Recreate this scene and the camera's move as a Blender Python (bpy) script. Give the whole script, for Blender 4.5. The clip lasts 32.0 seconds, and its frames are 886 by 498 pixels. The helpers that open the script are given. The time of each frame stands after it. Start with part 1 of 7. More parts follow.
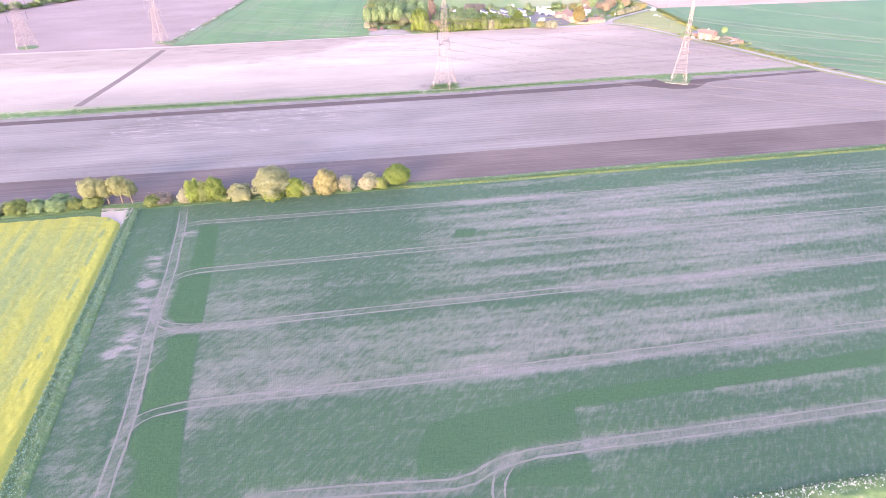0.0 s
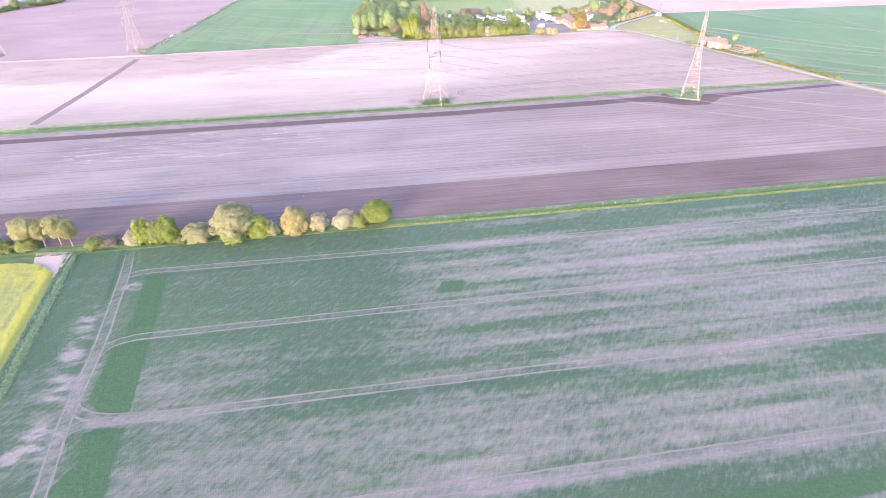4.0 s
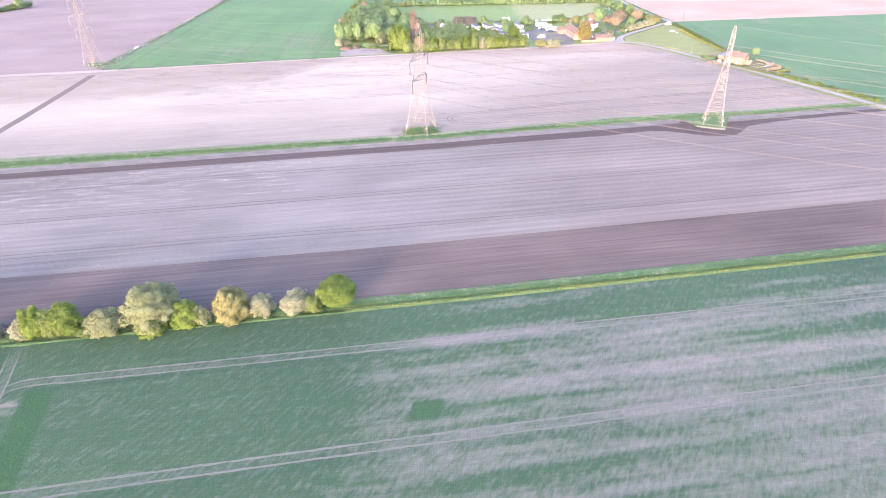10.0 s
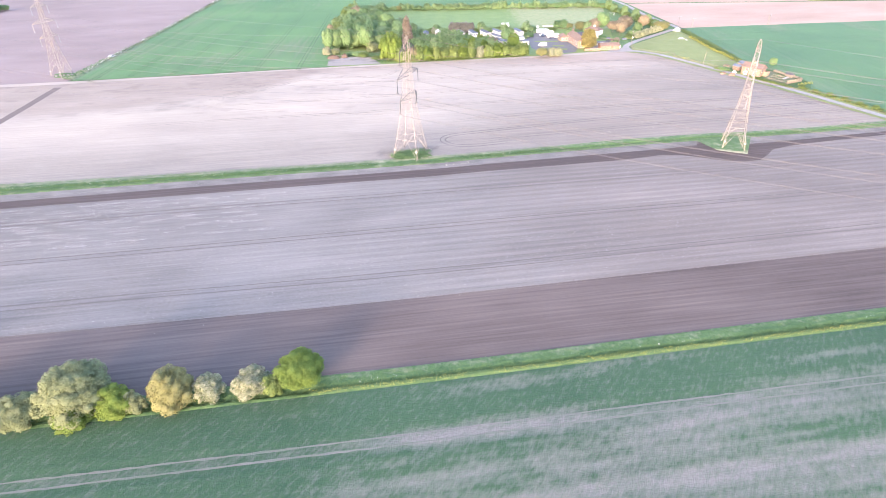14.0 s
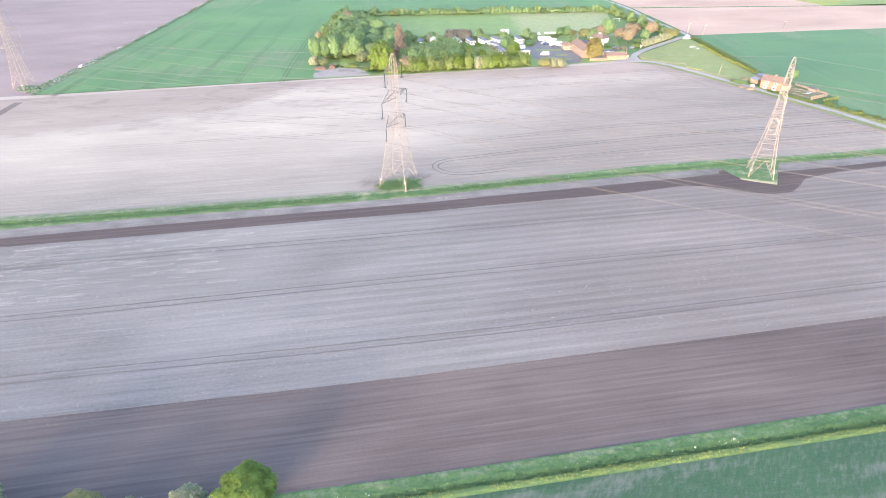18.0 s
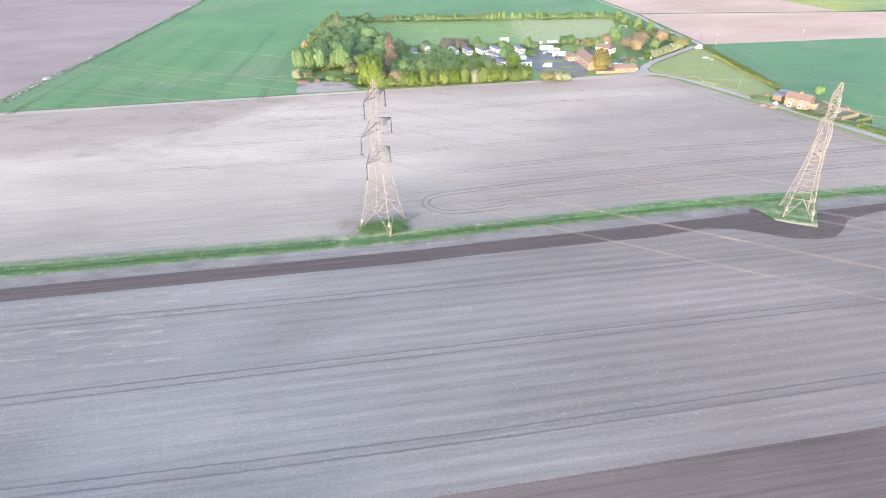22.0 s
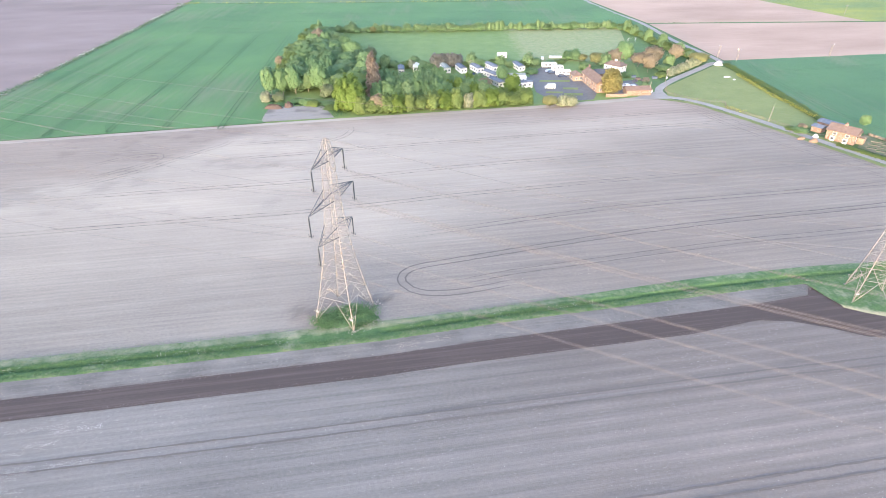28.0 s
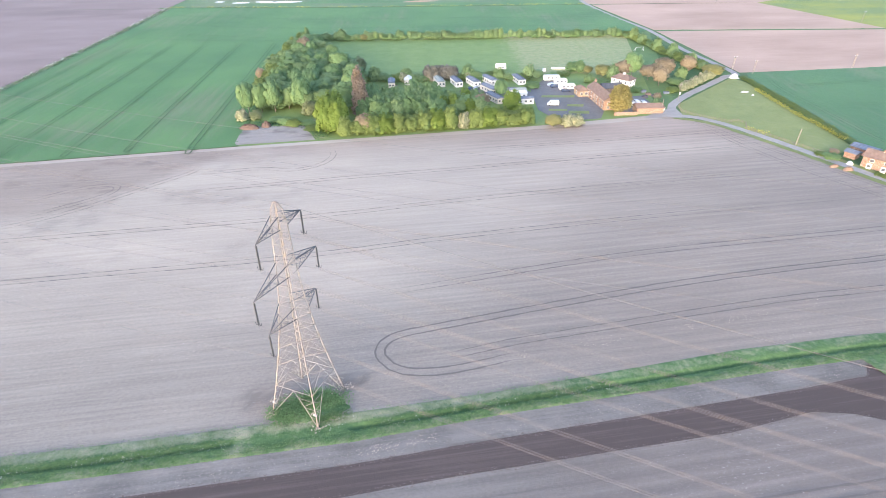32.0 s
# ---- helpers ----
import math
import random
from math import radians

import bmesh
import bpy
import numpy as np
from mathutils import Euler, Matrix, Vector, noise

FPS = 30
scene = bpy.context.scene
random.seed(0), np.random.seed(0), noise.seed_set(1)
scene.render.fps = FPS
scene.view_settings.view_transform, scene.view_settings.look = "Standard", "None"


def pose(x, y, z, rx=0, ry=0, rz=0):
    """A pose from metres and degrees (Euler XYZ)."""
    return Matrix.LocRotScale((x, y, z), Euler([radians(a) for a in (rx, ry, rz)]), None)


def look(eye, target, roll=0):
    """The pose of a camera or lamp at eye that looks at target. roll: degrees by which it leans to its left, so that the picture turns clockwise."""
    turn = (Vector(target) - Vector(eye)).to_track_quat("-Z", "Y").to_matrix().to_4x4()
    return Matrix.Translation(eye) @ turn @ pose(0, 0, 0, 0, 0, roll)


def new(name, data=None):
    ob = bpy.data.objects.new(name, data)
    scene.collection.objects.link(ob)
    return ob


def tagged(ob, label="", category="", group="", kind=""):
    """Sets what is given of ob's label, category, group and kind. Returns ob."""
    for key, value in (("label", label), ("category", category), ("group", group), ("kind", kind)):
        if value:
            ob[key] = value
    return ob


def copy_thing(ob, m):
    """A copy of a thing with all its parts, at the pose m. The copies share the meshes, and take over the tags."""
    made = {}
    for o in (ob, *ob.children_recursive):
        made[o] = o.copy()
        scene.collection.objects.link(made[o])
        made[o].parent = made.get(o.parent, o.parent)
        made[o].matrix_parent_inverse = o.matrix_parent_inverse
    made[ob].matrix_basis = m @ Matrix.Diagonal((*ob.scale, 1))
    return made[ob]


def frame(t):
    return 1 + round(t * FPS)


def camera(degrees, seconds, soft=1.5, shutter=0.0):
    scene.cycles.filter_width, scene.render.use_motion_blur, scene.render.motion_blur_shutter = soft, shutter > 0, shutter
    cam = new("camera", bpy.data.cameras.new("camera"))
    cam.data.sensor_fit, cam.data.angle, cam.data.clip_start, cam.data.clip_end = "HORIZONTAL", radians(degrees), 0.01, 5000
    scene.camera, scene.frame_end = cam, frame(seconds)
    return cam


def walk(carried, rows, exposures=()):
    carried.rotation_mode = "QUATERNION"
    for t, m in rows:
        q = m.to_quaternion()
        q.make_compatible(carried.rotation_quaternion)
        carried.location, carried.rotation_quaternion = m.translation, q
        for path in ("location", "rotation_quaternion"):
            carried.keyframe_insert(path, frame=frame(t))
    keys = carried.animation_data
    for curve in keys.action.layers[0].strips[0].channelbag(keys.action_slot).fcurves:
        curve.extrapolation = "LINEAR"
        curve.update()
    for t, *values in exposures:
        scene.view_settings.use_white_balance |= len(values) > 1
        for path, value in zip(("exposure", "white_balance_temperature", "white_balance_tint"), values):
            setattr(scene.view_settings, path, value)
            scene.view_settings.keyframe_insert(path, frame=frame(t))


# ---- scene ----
# ---- camera and path ----
cam = camera(75.2, 32.0, soft=0.9)
PATH = [
    (0, (0.00, 0.00, 80.00), (0.000, 85.169, 27.595), -0.85),
    (1, (1.01, 6.52, 79.90), (1.044, 91.686, 27.484), -0.83),
    (2, (2.00, 13.05, 79.80), (2.077, 98.208, 27.373), -0.81),
    (3, (2.98, 19.59, 79.70), (3.089, 104.738, 27.262), -0.79),
    (4, (3.92, 26.14, 79.61), (4.068, 111.281, 27.153), -0.77),
    (5, (4.83, 32.71, 79.51), (5.008, 117.839, 27.045), -0.75),
    (6, (5.70, 39.28, 79.42), (5.919, 124.402, 26.938), -0.73),
    (7, (6.56, 45.84, 79.32), (6.813, 130.958, 26.830), -0.71),
    (8, (7.41, 52.39, 79.22), (7.705, 137.496, 26.721), -0.69),
    (9, (8.27, 58.91, 79.12), (8.601, 144.005, 26.608), -0.67),
    (10, (9.12, 65.38, 79.02), (9.482, 150.477, 26.488), -0.65),
    (11, (9.92, 71.82, 78.90), (10.323, 156.905, 26.356), -0.63),
    (12, (10.66, 78.21, 78.76), (11.099, 163.282, 26.208), -0.61),
    (13, (11.32, 84.54, 78.60), (11.794, 169.609, 26.040), -0.59),
    (14, (11.93, 90.86, 78.44), (12.435, 175.919, 25.866), -0.57),
    (15, (12.51, 97.20, 78.29), (13.057, 182.255, 25.701), -0.55),
    (16, (13.12, 103.61, 78.16), (13.696, 188.658, 25.559), -0.53),
    (17, (13.76, 110.12, 78.07), (14.380, 195.162, 25.452), -0.51),
    (18, (14.44, 116.74, 78.00), (15.095, 201.767, 25.369), -0.49),
    (19, (15.13, 123.44, 77.94), (15.820, 208.467, 25.298), -0.47),
    (20, (15.81, 130.24, 77.88), (16.533, 215.255, 25.225), -0.45),
    (21, (16.46, 137.11, 77.80), (17.221, 222.114, 25.140), -0.43),
    (22, (17.11, 144.00, 77.72), (17.907, 228.998, 25.049), -0.41),
    (23, (17.79, 150.86, 77.65), (18.623, 235.848, 24.963), -0.39),
    (24, (18.53, 157.63, 77.59), (19.400, 242.609, 24.893), -0.37),
    (25, (19.35, 164.27, 77.56), (20.257, 249.240, 24.845), -0.35),
    (26, (20.22, 170.79, 77.54), (21.165, 255.760, 24.811), -0.33),
    (27, (21.10, 177.25, 77.52), (22.080, 262.204, 24.780), -0.31),
    (28, (21.95, 183.66, 77.49), (22.962, 268.608, 24.740), -0.29),
    (29, (22.73, 190.06, 77.44), (23.778, 275.001, 24.682), -0.27),
    (30, (23.45, 196.46, 77.38), (24.537, 281.390, 24.608), -0.25),
    (31, (24.14, 202.85, 77.31), (25.257, 287.777, 24.523), -0.23),
    (32, (24.80, 209.24, 77.23), (25.959, 294.162, 24.433), -0.21),
]
walk(cam, [(t, look(eye, target, roll)) for t, eye, target, roll in PATH],
     exposures=[(0, 3.05, 6380, 46), (3.5, 3.04, 6380, 45), (9, 3.00, 6340, 37), (13, 2.95, 6320, 29), (17, 2.84, 6290, 21),
                (23, 2.62, 6180, 17), (28, 2.55, 6090, 17), (32, 2.44, 6050, 18)])

# ---- world and sun: a low evening sun behind the camera ----
SUN_TO = Vector((0.39, 0.92, -0.20)).normalized()
world = bpy.data.worlds.new("World")
scene.world = world
world.use_nodes = True
wn = world.node_tree
sky = wn.nodes.new("ShaderNodeTexSky")
sky.sky_type = "NISHITA"
sky.sun_disc = False
sky.sun_elevation = math.asin(-SUN_TO.z)
sky.sun_rotation = math.atan2(-SUN_TO.x, -SUN_TO.y)
sky.air_density, sky.dust_density, sky.ozone_density = 1.0, 2.0, 1.0
wn.nodes["Background"].inputs[1].default_value = 0.15
wn.links.new(sky.outputs[0], wn.nodes["Background"].inputs[0])
sun = new("sun", bpy.data.lights.new("sun", "SUN"))
sun.data.energy, sun.data.angle, sun.data.color = 0.58, radians(11), (1.0, 0.82, 0.62)
sun.rotation_euler = SUN_TO.to_track_quat("-Z", "Y").to_euler()


# ---- materials ----
class Nodes:
    """A short hand for writing node materials."""

    def __init__(self, name, rough=0.9, spec=0.2):
        self.m = bpy.data.materials.new(name)
        self.m.use_nodes = True
        self.t = self.m.node_tree
        self.b = self.t.nodes["Principled BSDF"]
        self.b.inputs["Roughness"].default_value = rough
        self.b.inputs["Specular IOR Level"].default_value = spec

    def n(self, kind, **sets):
        node = self.t.nodes.new(kind)
        for k, v in sets.items():
            if k == "op":
                node.operation = v
            elif k == "data_type":
                node.data_type = v
            elif k == "clamp":
                node.use_clamp = v
        return node

    def link(self, a, b):
        self.t.links.new(a, b)

    def place(self, angle=0.0, scale=(1, 1, 1)):
        g, mp = self.n("ShaderNodeNewGeometry"), self.n("ShaderNodeMapping")
        mp.inputs["Rotation"].default_value = (0, 0, radians(-angle))
        self.link(g.outputs["Position"], mp.inputs[0])
        if scale == (1, 1, 1):
            return mp.outputs[0]
        sc = self.n("ShaderNodeMapping")
        sc.inputs["Scale"].default_value = scale
        self.link(mp.outputs[0], sc.inputs[0])
        return sc.outputs[0]

    def noise(self, scale, detail=4.0, rough=0.6, vec=None):
        x = self.n("ShaderNodeTexNoise")
        x.inputs["Scale"].default_value, x.inputs["Detail"].default_value, x.inputs["Roughness"].default_value = scale, detail, rough
        self.link(vec or self.place(), x.inputs["Vector"])
        return x.outputs["Fac"]

    def ramp(self, fac, *stops):
        r = self.n("ShaderNodeValToRGB")
        while len(r.color_ramp.elements) < len(stops):
            r.color_ramp.elements.new(0.5)
        for e, (p, c) in zip(r.color_ramp.elements, stops):
            e.position = p
            e.color = (*c, 1) if isinstance(c, tuple) else (c, c, c, 1)
        self.link(fac, r.inputs[0])
        return r.outputs[0]

    def math(self, op, a, b):
        x = self.n("ShaderNodeMath", op=op)
        for k, v in enumerate((a, b)):
            if isinstance(v, (int, float)):
                x.inputs[k].default_value = v
            else:
                self.link(v, x.inputs[k])
        return x.outputs[0]

    def mix(self, fac, a, b, blend="MIX"):
        x = self.n("ShaderNodeMix", data_type="RGBA")
        x.blend_type = blend
        for k, v in ((0, fac), (6, a), (7, b)):
            if isinstance(v, (int, float)):
                x.inputs[k].default_value = v
            elif isinstance(v, tuple):
                x.inputs[k].default_value = (*v, 1)
            else:
                self.link(v, x.inputs[k])
        return x.outputs[2]

    def attr(self, name):
        x = self.n("ShaderNodeAttribute")
        x.attribute_name = name
        return x.outputs["Fac"]

    def random(self):
        return self.n("ShaderNodeObjectInfo").outputs["Random"]

    def island(self):
        return self.n("ShaderNodeNewGeometry").outputs["Random Per Island"]

    def bump(self, height, strength=0.5, dist=0.1):
        x = self.n("ShaderNodeBump")
        x.inputs["Strength"].default_value, x.inputs["Distance"].default_value = strength, dist
        self.link(height, x.inputs["Height"])
        self.link(x.outputs[0], self.b.inputs["Normal"])

    def done(self, colour):
        if isinstance(colour, tuple):
            self.b.inputs["Base Color"].default_value = (*colour, 1)
        else:
            self.link(colour, self.b.inputs["Base Color"])
        return self.m


ROW = 8.5  # the bearing of the field rows, degrees


def soil(name, dark, light, stripes=0.25, clods=0.35, tone=0.6, angle=ROW, bands=0.0, straw=0.35, warm=None):
    """Bare tilled earth: broad damp patches, drill rows, clods and straw. The tone attribute makes the ground paler or
    darker.
    """
    s = Nodes(name, 0.95, 0.1)
    rows = s.noise(1.0, 4, 0.7, s.place(angle, (0.025, 1.2, 1)))
    fine, grit = s.noise(1.5, 6, 0.75), s.noise(5.5, 3, 0.8)
    broad = s.noise(0.028, 5, 0.65, s.place(angle, (0.6, 1.3, 1)))
    f = s.math("ADD", s.math("MULTIPLY", s.math("SUBTRACT", rows, 0.5), stripes * 1.6), s.math("MULTIPLY", s.math("SUBTRACT", fine, 0.5), clods * 1.2))
    f = s.math("ADD", f, s.math("MULTIPLY", s.math("SUBTRACT", grit, 0.5), clods * 1.15))
    f = s.math("ADD", f, s.math("MULTIPLY", s.math("SUBTRACT", broad, 0.5), 0.55))
    f = s.math("ADD", f, s.math("MULTIPLY", s.attr("tone"), tone))
    if bands:
        wave = s.n("ShaderNodeTexWave")
        wave.bands_direction = "Y"
        for key, val in (("Scale", 0.1047), ("Distortion", 0.5), ("Detail", 2.0), ("Detail Scale", 0.8)):
            wave.inputs[key].default_value = val
        s.link(s.place(angle, (0.12, 1, 1)), wave.inputs["Vector"])
        f = s.math("ADD", f, s.math("MULTIPLY", s.math("SUBTRACT", wave.outputs["Fac"], 0.5), s.math("MULTIPLY", s.attr("banding"), bands)))
    c = s.ramp(s.math("MULTIPLY", s.math("ADD", f, 0.35), 0.72), (0.03, dark), (0.684, light), (1.0, tuple(1.28 * v for v in light)))
    if warm:  # browner earth, marked by the warm attribute
        c = s.mix(s.math("MULTIPLY", s.attr("warm"), 0.6), c, s.ramp(f, (0.0, tuple(0.7 * v for v in warm)), (0.8, tuple(1.3 * v for v in warm))))
    mask = s.ramp(s.noise(0.06, 4, 0.7, s.place(angle, (0.5, 1.6, 1))), (0.42, 0.0), (0.62, 1.0))
    specks = s.ramp(s.noise(2.1, 3, 0.85, s.place(angle, (0.5, 1.2, 1))), (0.60, 0.0), (0.70, 1.0))
    c = s.mix(s.math("MULTIPLY", s.math("MULTIPLY", specks, mask), straw), c, tuple(min(1, v * 1.35 + 0.06) for v in light))
    s.bump(s.math("ADD", s.math("ADD", fine, grit), s.math("MULTIPLY", rows, 0.6)), 0.45, 0.12)
    return s.done(c)


def crop(name, leaf_dark, leaf_light, earth, rows=0.5, angle=ROW, fine_scale=2.2, lush=None, dabs=0.0, least=0.0):
    """A green crop over bare earth, mixed by the cover attribute. dabs: short slanting flecks of thin growth."""
    s = Nodes(name, 0.75, 0.2)
    along = s.place(angle, (0.09, 1.5, 1))
    streak, fine, broad = s.noise(1.0, 4, 0.65, along), s.noise(fine_scale, 6, 0.75), s.noise(0.02, 3, 0.5)
    leaf = s.ramp(s.math("ADD", s.math("MULTIPLY", fine, 0.6), s.math("MULTIPLY", broad, 0.4)), (0.32, leaf_dark), (0.68, leaf_light))
    soil_c = s.ramp(fine, (0.3, tuple(0.7 * v for v in earth)), (0.7, tuple(1.2 * v for v in earth)))
    f = s.math("ADD", s.math("ADD", s.attr("cover"), least), s.math("MULTIPLY", s.math("SUBTRACT", fine, 0.5), 1.0 if dabs else 1.5))
    f = s.math("ADD", f, s.math("MULTIPLY", s.math("SUBTRACT", streak, 0.5), rows))
    if dabs:
        short = s.noise(1.0, 4, 0.7, s.place(angle + 48, (0.42, 1.25, 1)))
        f = s.math("ADD", f, s.math("MULTIPLY", s.math("SUBTRACT", short, 0.5), dabs))
    k = s.ramp(f, (0.04, 0.0), (0.94, 1.0)) if dabs else s.ramp(f, (0.12, 0.0), (0.90, 1.0))
    s.bump(fine, 0.8, 0.25)
    c = s.mix(k, soil_c, leaf)
    if lush:  # thickly sown ground
        c = s.mix(s.ramp(s.math("SUBTRACT", s.attr("cover"), 0.5), (0.48, 0.0), (0.62, 1.0)), c, s.ramp(fine, (0.3, tuple(0.75 * v for v in lush)), (0.7, tuple(1.25 * v for v in lush))))
    return s.done(c)


def grass(name, dark, light, dry=(0.33, 0.29, 0.16), dry_part=0.3, scale=1.8, bump=0.6):
    s = Nodes(name, 0.8, 0.2)
    fine, broad = s.noise(scale, 6, 0.75), s.noise(0.12, 5, 0.7)
    c = s.ramp(s.math("ADD", s.math("MULTIPLY", fine, 0.6), s.math("MULTIPLY", broad, 0.4)), (0.34, dark), (0.66, light))
    k = s.ramp(s.math("ADD", s.math("MULTIPLY", s.noise(0.35, 5, 0.75), 0.9), s.math("MULTIPLY", s.attr("tone"), 0.5)), (0.5, 0.0), (0.85, 1.0))
    s.bump(fine, bump, 0.3)
    return s.done(s.mix(s.math("MULTIPLY", k, dry_part), c, dry))


def plain(name, colour, rough=0.7, vary=0.15, scale=2.0, metal=0.0, spec=0.3, per_object=0.0):
    """Paint, metal or masonry with a little grain, stain and wear."""
    s = Nodes(name, rough, spec)
    s.b.inputs["Metallic"].default_value = metal
    f = s.math("ADD", s.math("MULTIPLY", s.noise(scale, 5, 0.7), 0.6), s.math("MULTIPLY", s.noise(scale * 0.15, 3, 0.6), 0.4))
    c = s.ramp(f, (0.3, tuple(v * (1 - vary) for v in colour)), (0.7, tuple(min(1, v * (1 + vary)) for v in colour)))
    if per_object:
        c = s.mix(s.math("MULTIPLY", s.random(), per_object), c, tuple(v * 0.55 for v in colour))
    return s.done(c)


def foliage(name, dark, light, per_tree=0.35, other=None):
    """Leaves: each clump its own shade, each tree its own cast."""
    s = Nodes(name, 0.75, 0.15)
    f = s.math("ADD", s.math("MULTIPLY", s.island(), 0.5), s.math("MULTIPLY", s.noise(0.6, 4, 0.7), 0.5))
    c = s.ramp(f, (0.12, dark), (0.88, light))
    if other:
        c = s.mix(s.math("MULTIPLY", s.random(), per_tree), c, other)
    # thin leaves let some light through
    thin, both = s.n("ShaderNodeBsdfTranslucent"), s.n("ShaderNodeMixShader")
    both.inputs[0].default_value = 0.25
    s.link(c, thin.inputs["Color"])
    s.link(s.b.outputs[0], both.inputs[1])
    s.link(thin.outputs[0], both.inputs[2])
    s.link(both.outputs[0], s.t.nodes["Material Output"].inputs["Surface"])
    return s.done(c)


M = {}
M["pale"] = soil("pale_dry_soil", (0.142, 0.134, 0.127), (0.338, 0.315, 0.294), 0.44, 0.50, bands=0.16, straw=0.7, warm=(0.245, 0.200, 0.180))
M["pale3"] = soil("pale_crusted_soil", (0.186, 0.167, 0.153), (0.455, 0.402, 0.339), 0.40, 0.50, 0.75, bands=0.16, warm=(0.305, 0.250, 0.215))
M["dark"] = soil("damp_ploughed_soil", (0.086, 0.070, 0.067), (0.222, 0.181, 0.166), 0.6, 0.15, straw=0.0)
M["purple"] = soil("brown_tilled_soil", (0.20, 0.160, 0.155), (0.33, 0.27, 0.26), 0.2, 0.2)
M["pink"] = soil("light_red_soil", (0.335, 0.240, 0.194), (0.528, 0.390, 0.312), 0.55, 0.35)
M["wheat"] = crop("thin_young_wheat", (0.024, 0.066, 0.038), (0.057, 0.117, 0.059), (0.212, 0.205, 0.190), 0.35, fine_scale=2.0, lush=(0.035, 0.092, 0.039), dabs=1.15)
M["green"] = crop("dense_young_cereal", (0.054, 0.130, 0.058), (0.128, 0.246, 0.092), (0.20, 0.22, 0.14), 0.3, 97.0)
M["rape"] = crop("flowering_rape", (0.20, 0.24, 0.048), (0.365, 0.350, 0.060), (0.17, 0.23, 0.085), 0.9, 104.0, 2.6)
M["verge"] = grass("rough_verge_grass", (0.048, 0.105, 0.042), (0.120, 0.200, 0.080), (0.36, 0.345, 0.245), 0.85)
M["meadow"] = grass("mown_meadow_grass", (0.122, 0.195, 0.066), (0.222, 0.298, 0.112), (0.38, 0.35, 0.22), 0.6)
M["paddock"] = grass("worn_paddock_grass", (0.152, 0.186, 0.064), (0.252, 0.280, 0.114), (0.36, 0.31, 0.19), 0.8)
M["green_right"] = crop("dense_teal_cereal", (0.052, 0.125, 0.062), (0.118, 0.225, 0.094), (0.20, 0.22, 0.14), 0.3, 97.0)
M["garden"] = grass("garden_ground", (0.085, 0.125, 0.060), (0.185, 0.20, 0.115), (0.25, 0.20, 0.155), 0.85, 1.2)
M["flower_verge"] = grass("yellow_flowering_verge", (0.062, 0.125, 0.046), (0.130, 0.185, 0.070), (0.27, 0.27, 0.10), 0.55)
# darker than the meadow: garden shade is put into this grass colour
M["lawn"] = grass("shaded_garden_grass", (0.082, 0.150, 0.058), (0.155, 0.232, 0.092), (0.28, 0.27, 0.17), 0.35)
M["far_ground"] = grass("far_countryside", (0.06, 0.11, 0.04), (0.16, 0.19, 0.08))
M["drain"] = soil("disturbed_brown_soil", (0.12, 0.10, 0.095), (0.25, 0.205, 0.185), 0.2, 0.3)
M["track"] = soil("stony_track", (0.30, 0.26, 0.22), (0.50, 0.45, 0.40), 0.1, 0.3)
M["rut"] = soil("pressed_wheel_rut", (0.126, 0.112, 0.106), (0.212, 0.190, 0.178), 0.1, 0.4, straw=0.0)
M["bare_rut"] = crop("bare_wheel_rut", (0.05, 0.09, 0.055), (0.09, 0.14, 0.08), (0.196, 0.190, 0.178), 1.2, fine_scale=1.1, least=0.30)
M["crop_rut"] = grass("crushed_crop_rut", (0.042, 0.098, 0.048), (0.078, 0.150, 0.066))
M["asphalt"] = plain("worn_asphalt", (0.16, 0.155, 0.155), 0.9, 0.25, 0.8)
M["lane"] = plain("pale_lane_asphalt", (0.30, 0.285, 0.27), 0.9, 0.2, 0.6)
M["steel"] = plain("weathered_galvanised_steel", (0.325, 0.288, 0.255), 0.7, 0.18, 1.0, 0.0)
M["dark_steel"] = plain("dark_galvanised_steel", (0.095, 0.10, 0.115), 0.7, 0.2, 1.0, 0.0, 0.15)
M["glass_insulator"] = plain("dark_insulator_discs", (0.045, 0.048, 0.052), 0.6, 0.2, 3.0, 0.0, 0.15)
M["white_insulator"] = plain("grey_insulator_discs", (0.25, 0.25, 0.25), 0.4, 0.1, 3.0)
M["wire"] = plain("aluminium_conductor", (0.150, 0.134, 0.134), 0.6, 0.1, 1.0, 0.0)
M["bark"] = plain("grey_brown_bark", (0.17, 0.145, 0.115), 0.9, 0.3, 3.0)


# ---- building helpers ----
def mesh_from(name, verts, faces, material=None, attrs=None, smooth=False):
    me = bpy.data.meshes.new(name)
    v = np.asarray(verts, np.float32).reshape(-1, 3)
    f = np.asarray(faces, np.int32)
    k = f.shape[1]
    me.vertices.add(len(v))
    me.vertices.foreach_set("co", v.ravel())
    me.loops.add(f.size)
    me.loops.foreach_set("vertex_index", f.ravel())
    me.polygons.add(len(f))
    me.polygons.foreach_set("loop_start", np.arange(0, f.size, k, dtype=np.int32))
    me.polygons.foreach_set("loop_total", np.full(len(f), k, np.int32))
    if smooth:
        me.polygons.foreach_set("use_smooth", np.ones(len(f), bool))
    for key, val in (attrs or {}).items():
        me.attributes.new(key, "FLOAT", "POINT").data.foreach_set("value", np.asarray(val, np.float32).ravel())
    if material:
        me.materials.append(material)
    me.update(calc_edges=True)
    return me


def thing(name, data, label, category, group="", kind=""):
    return tagged(new(name, data), label, category, group, kind)


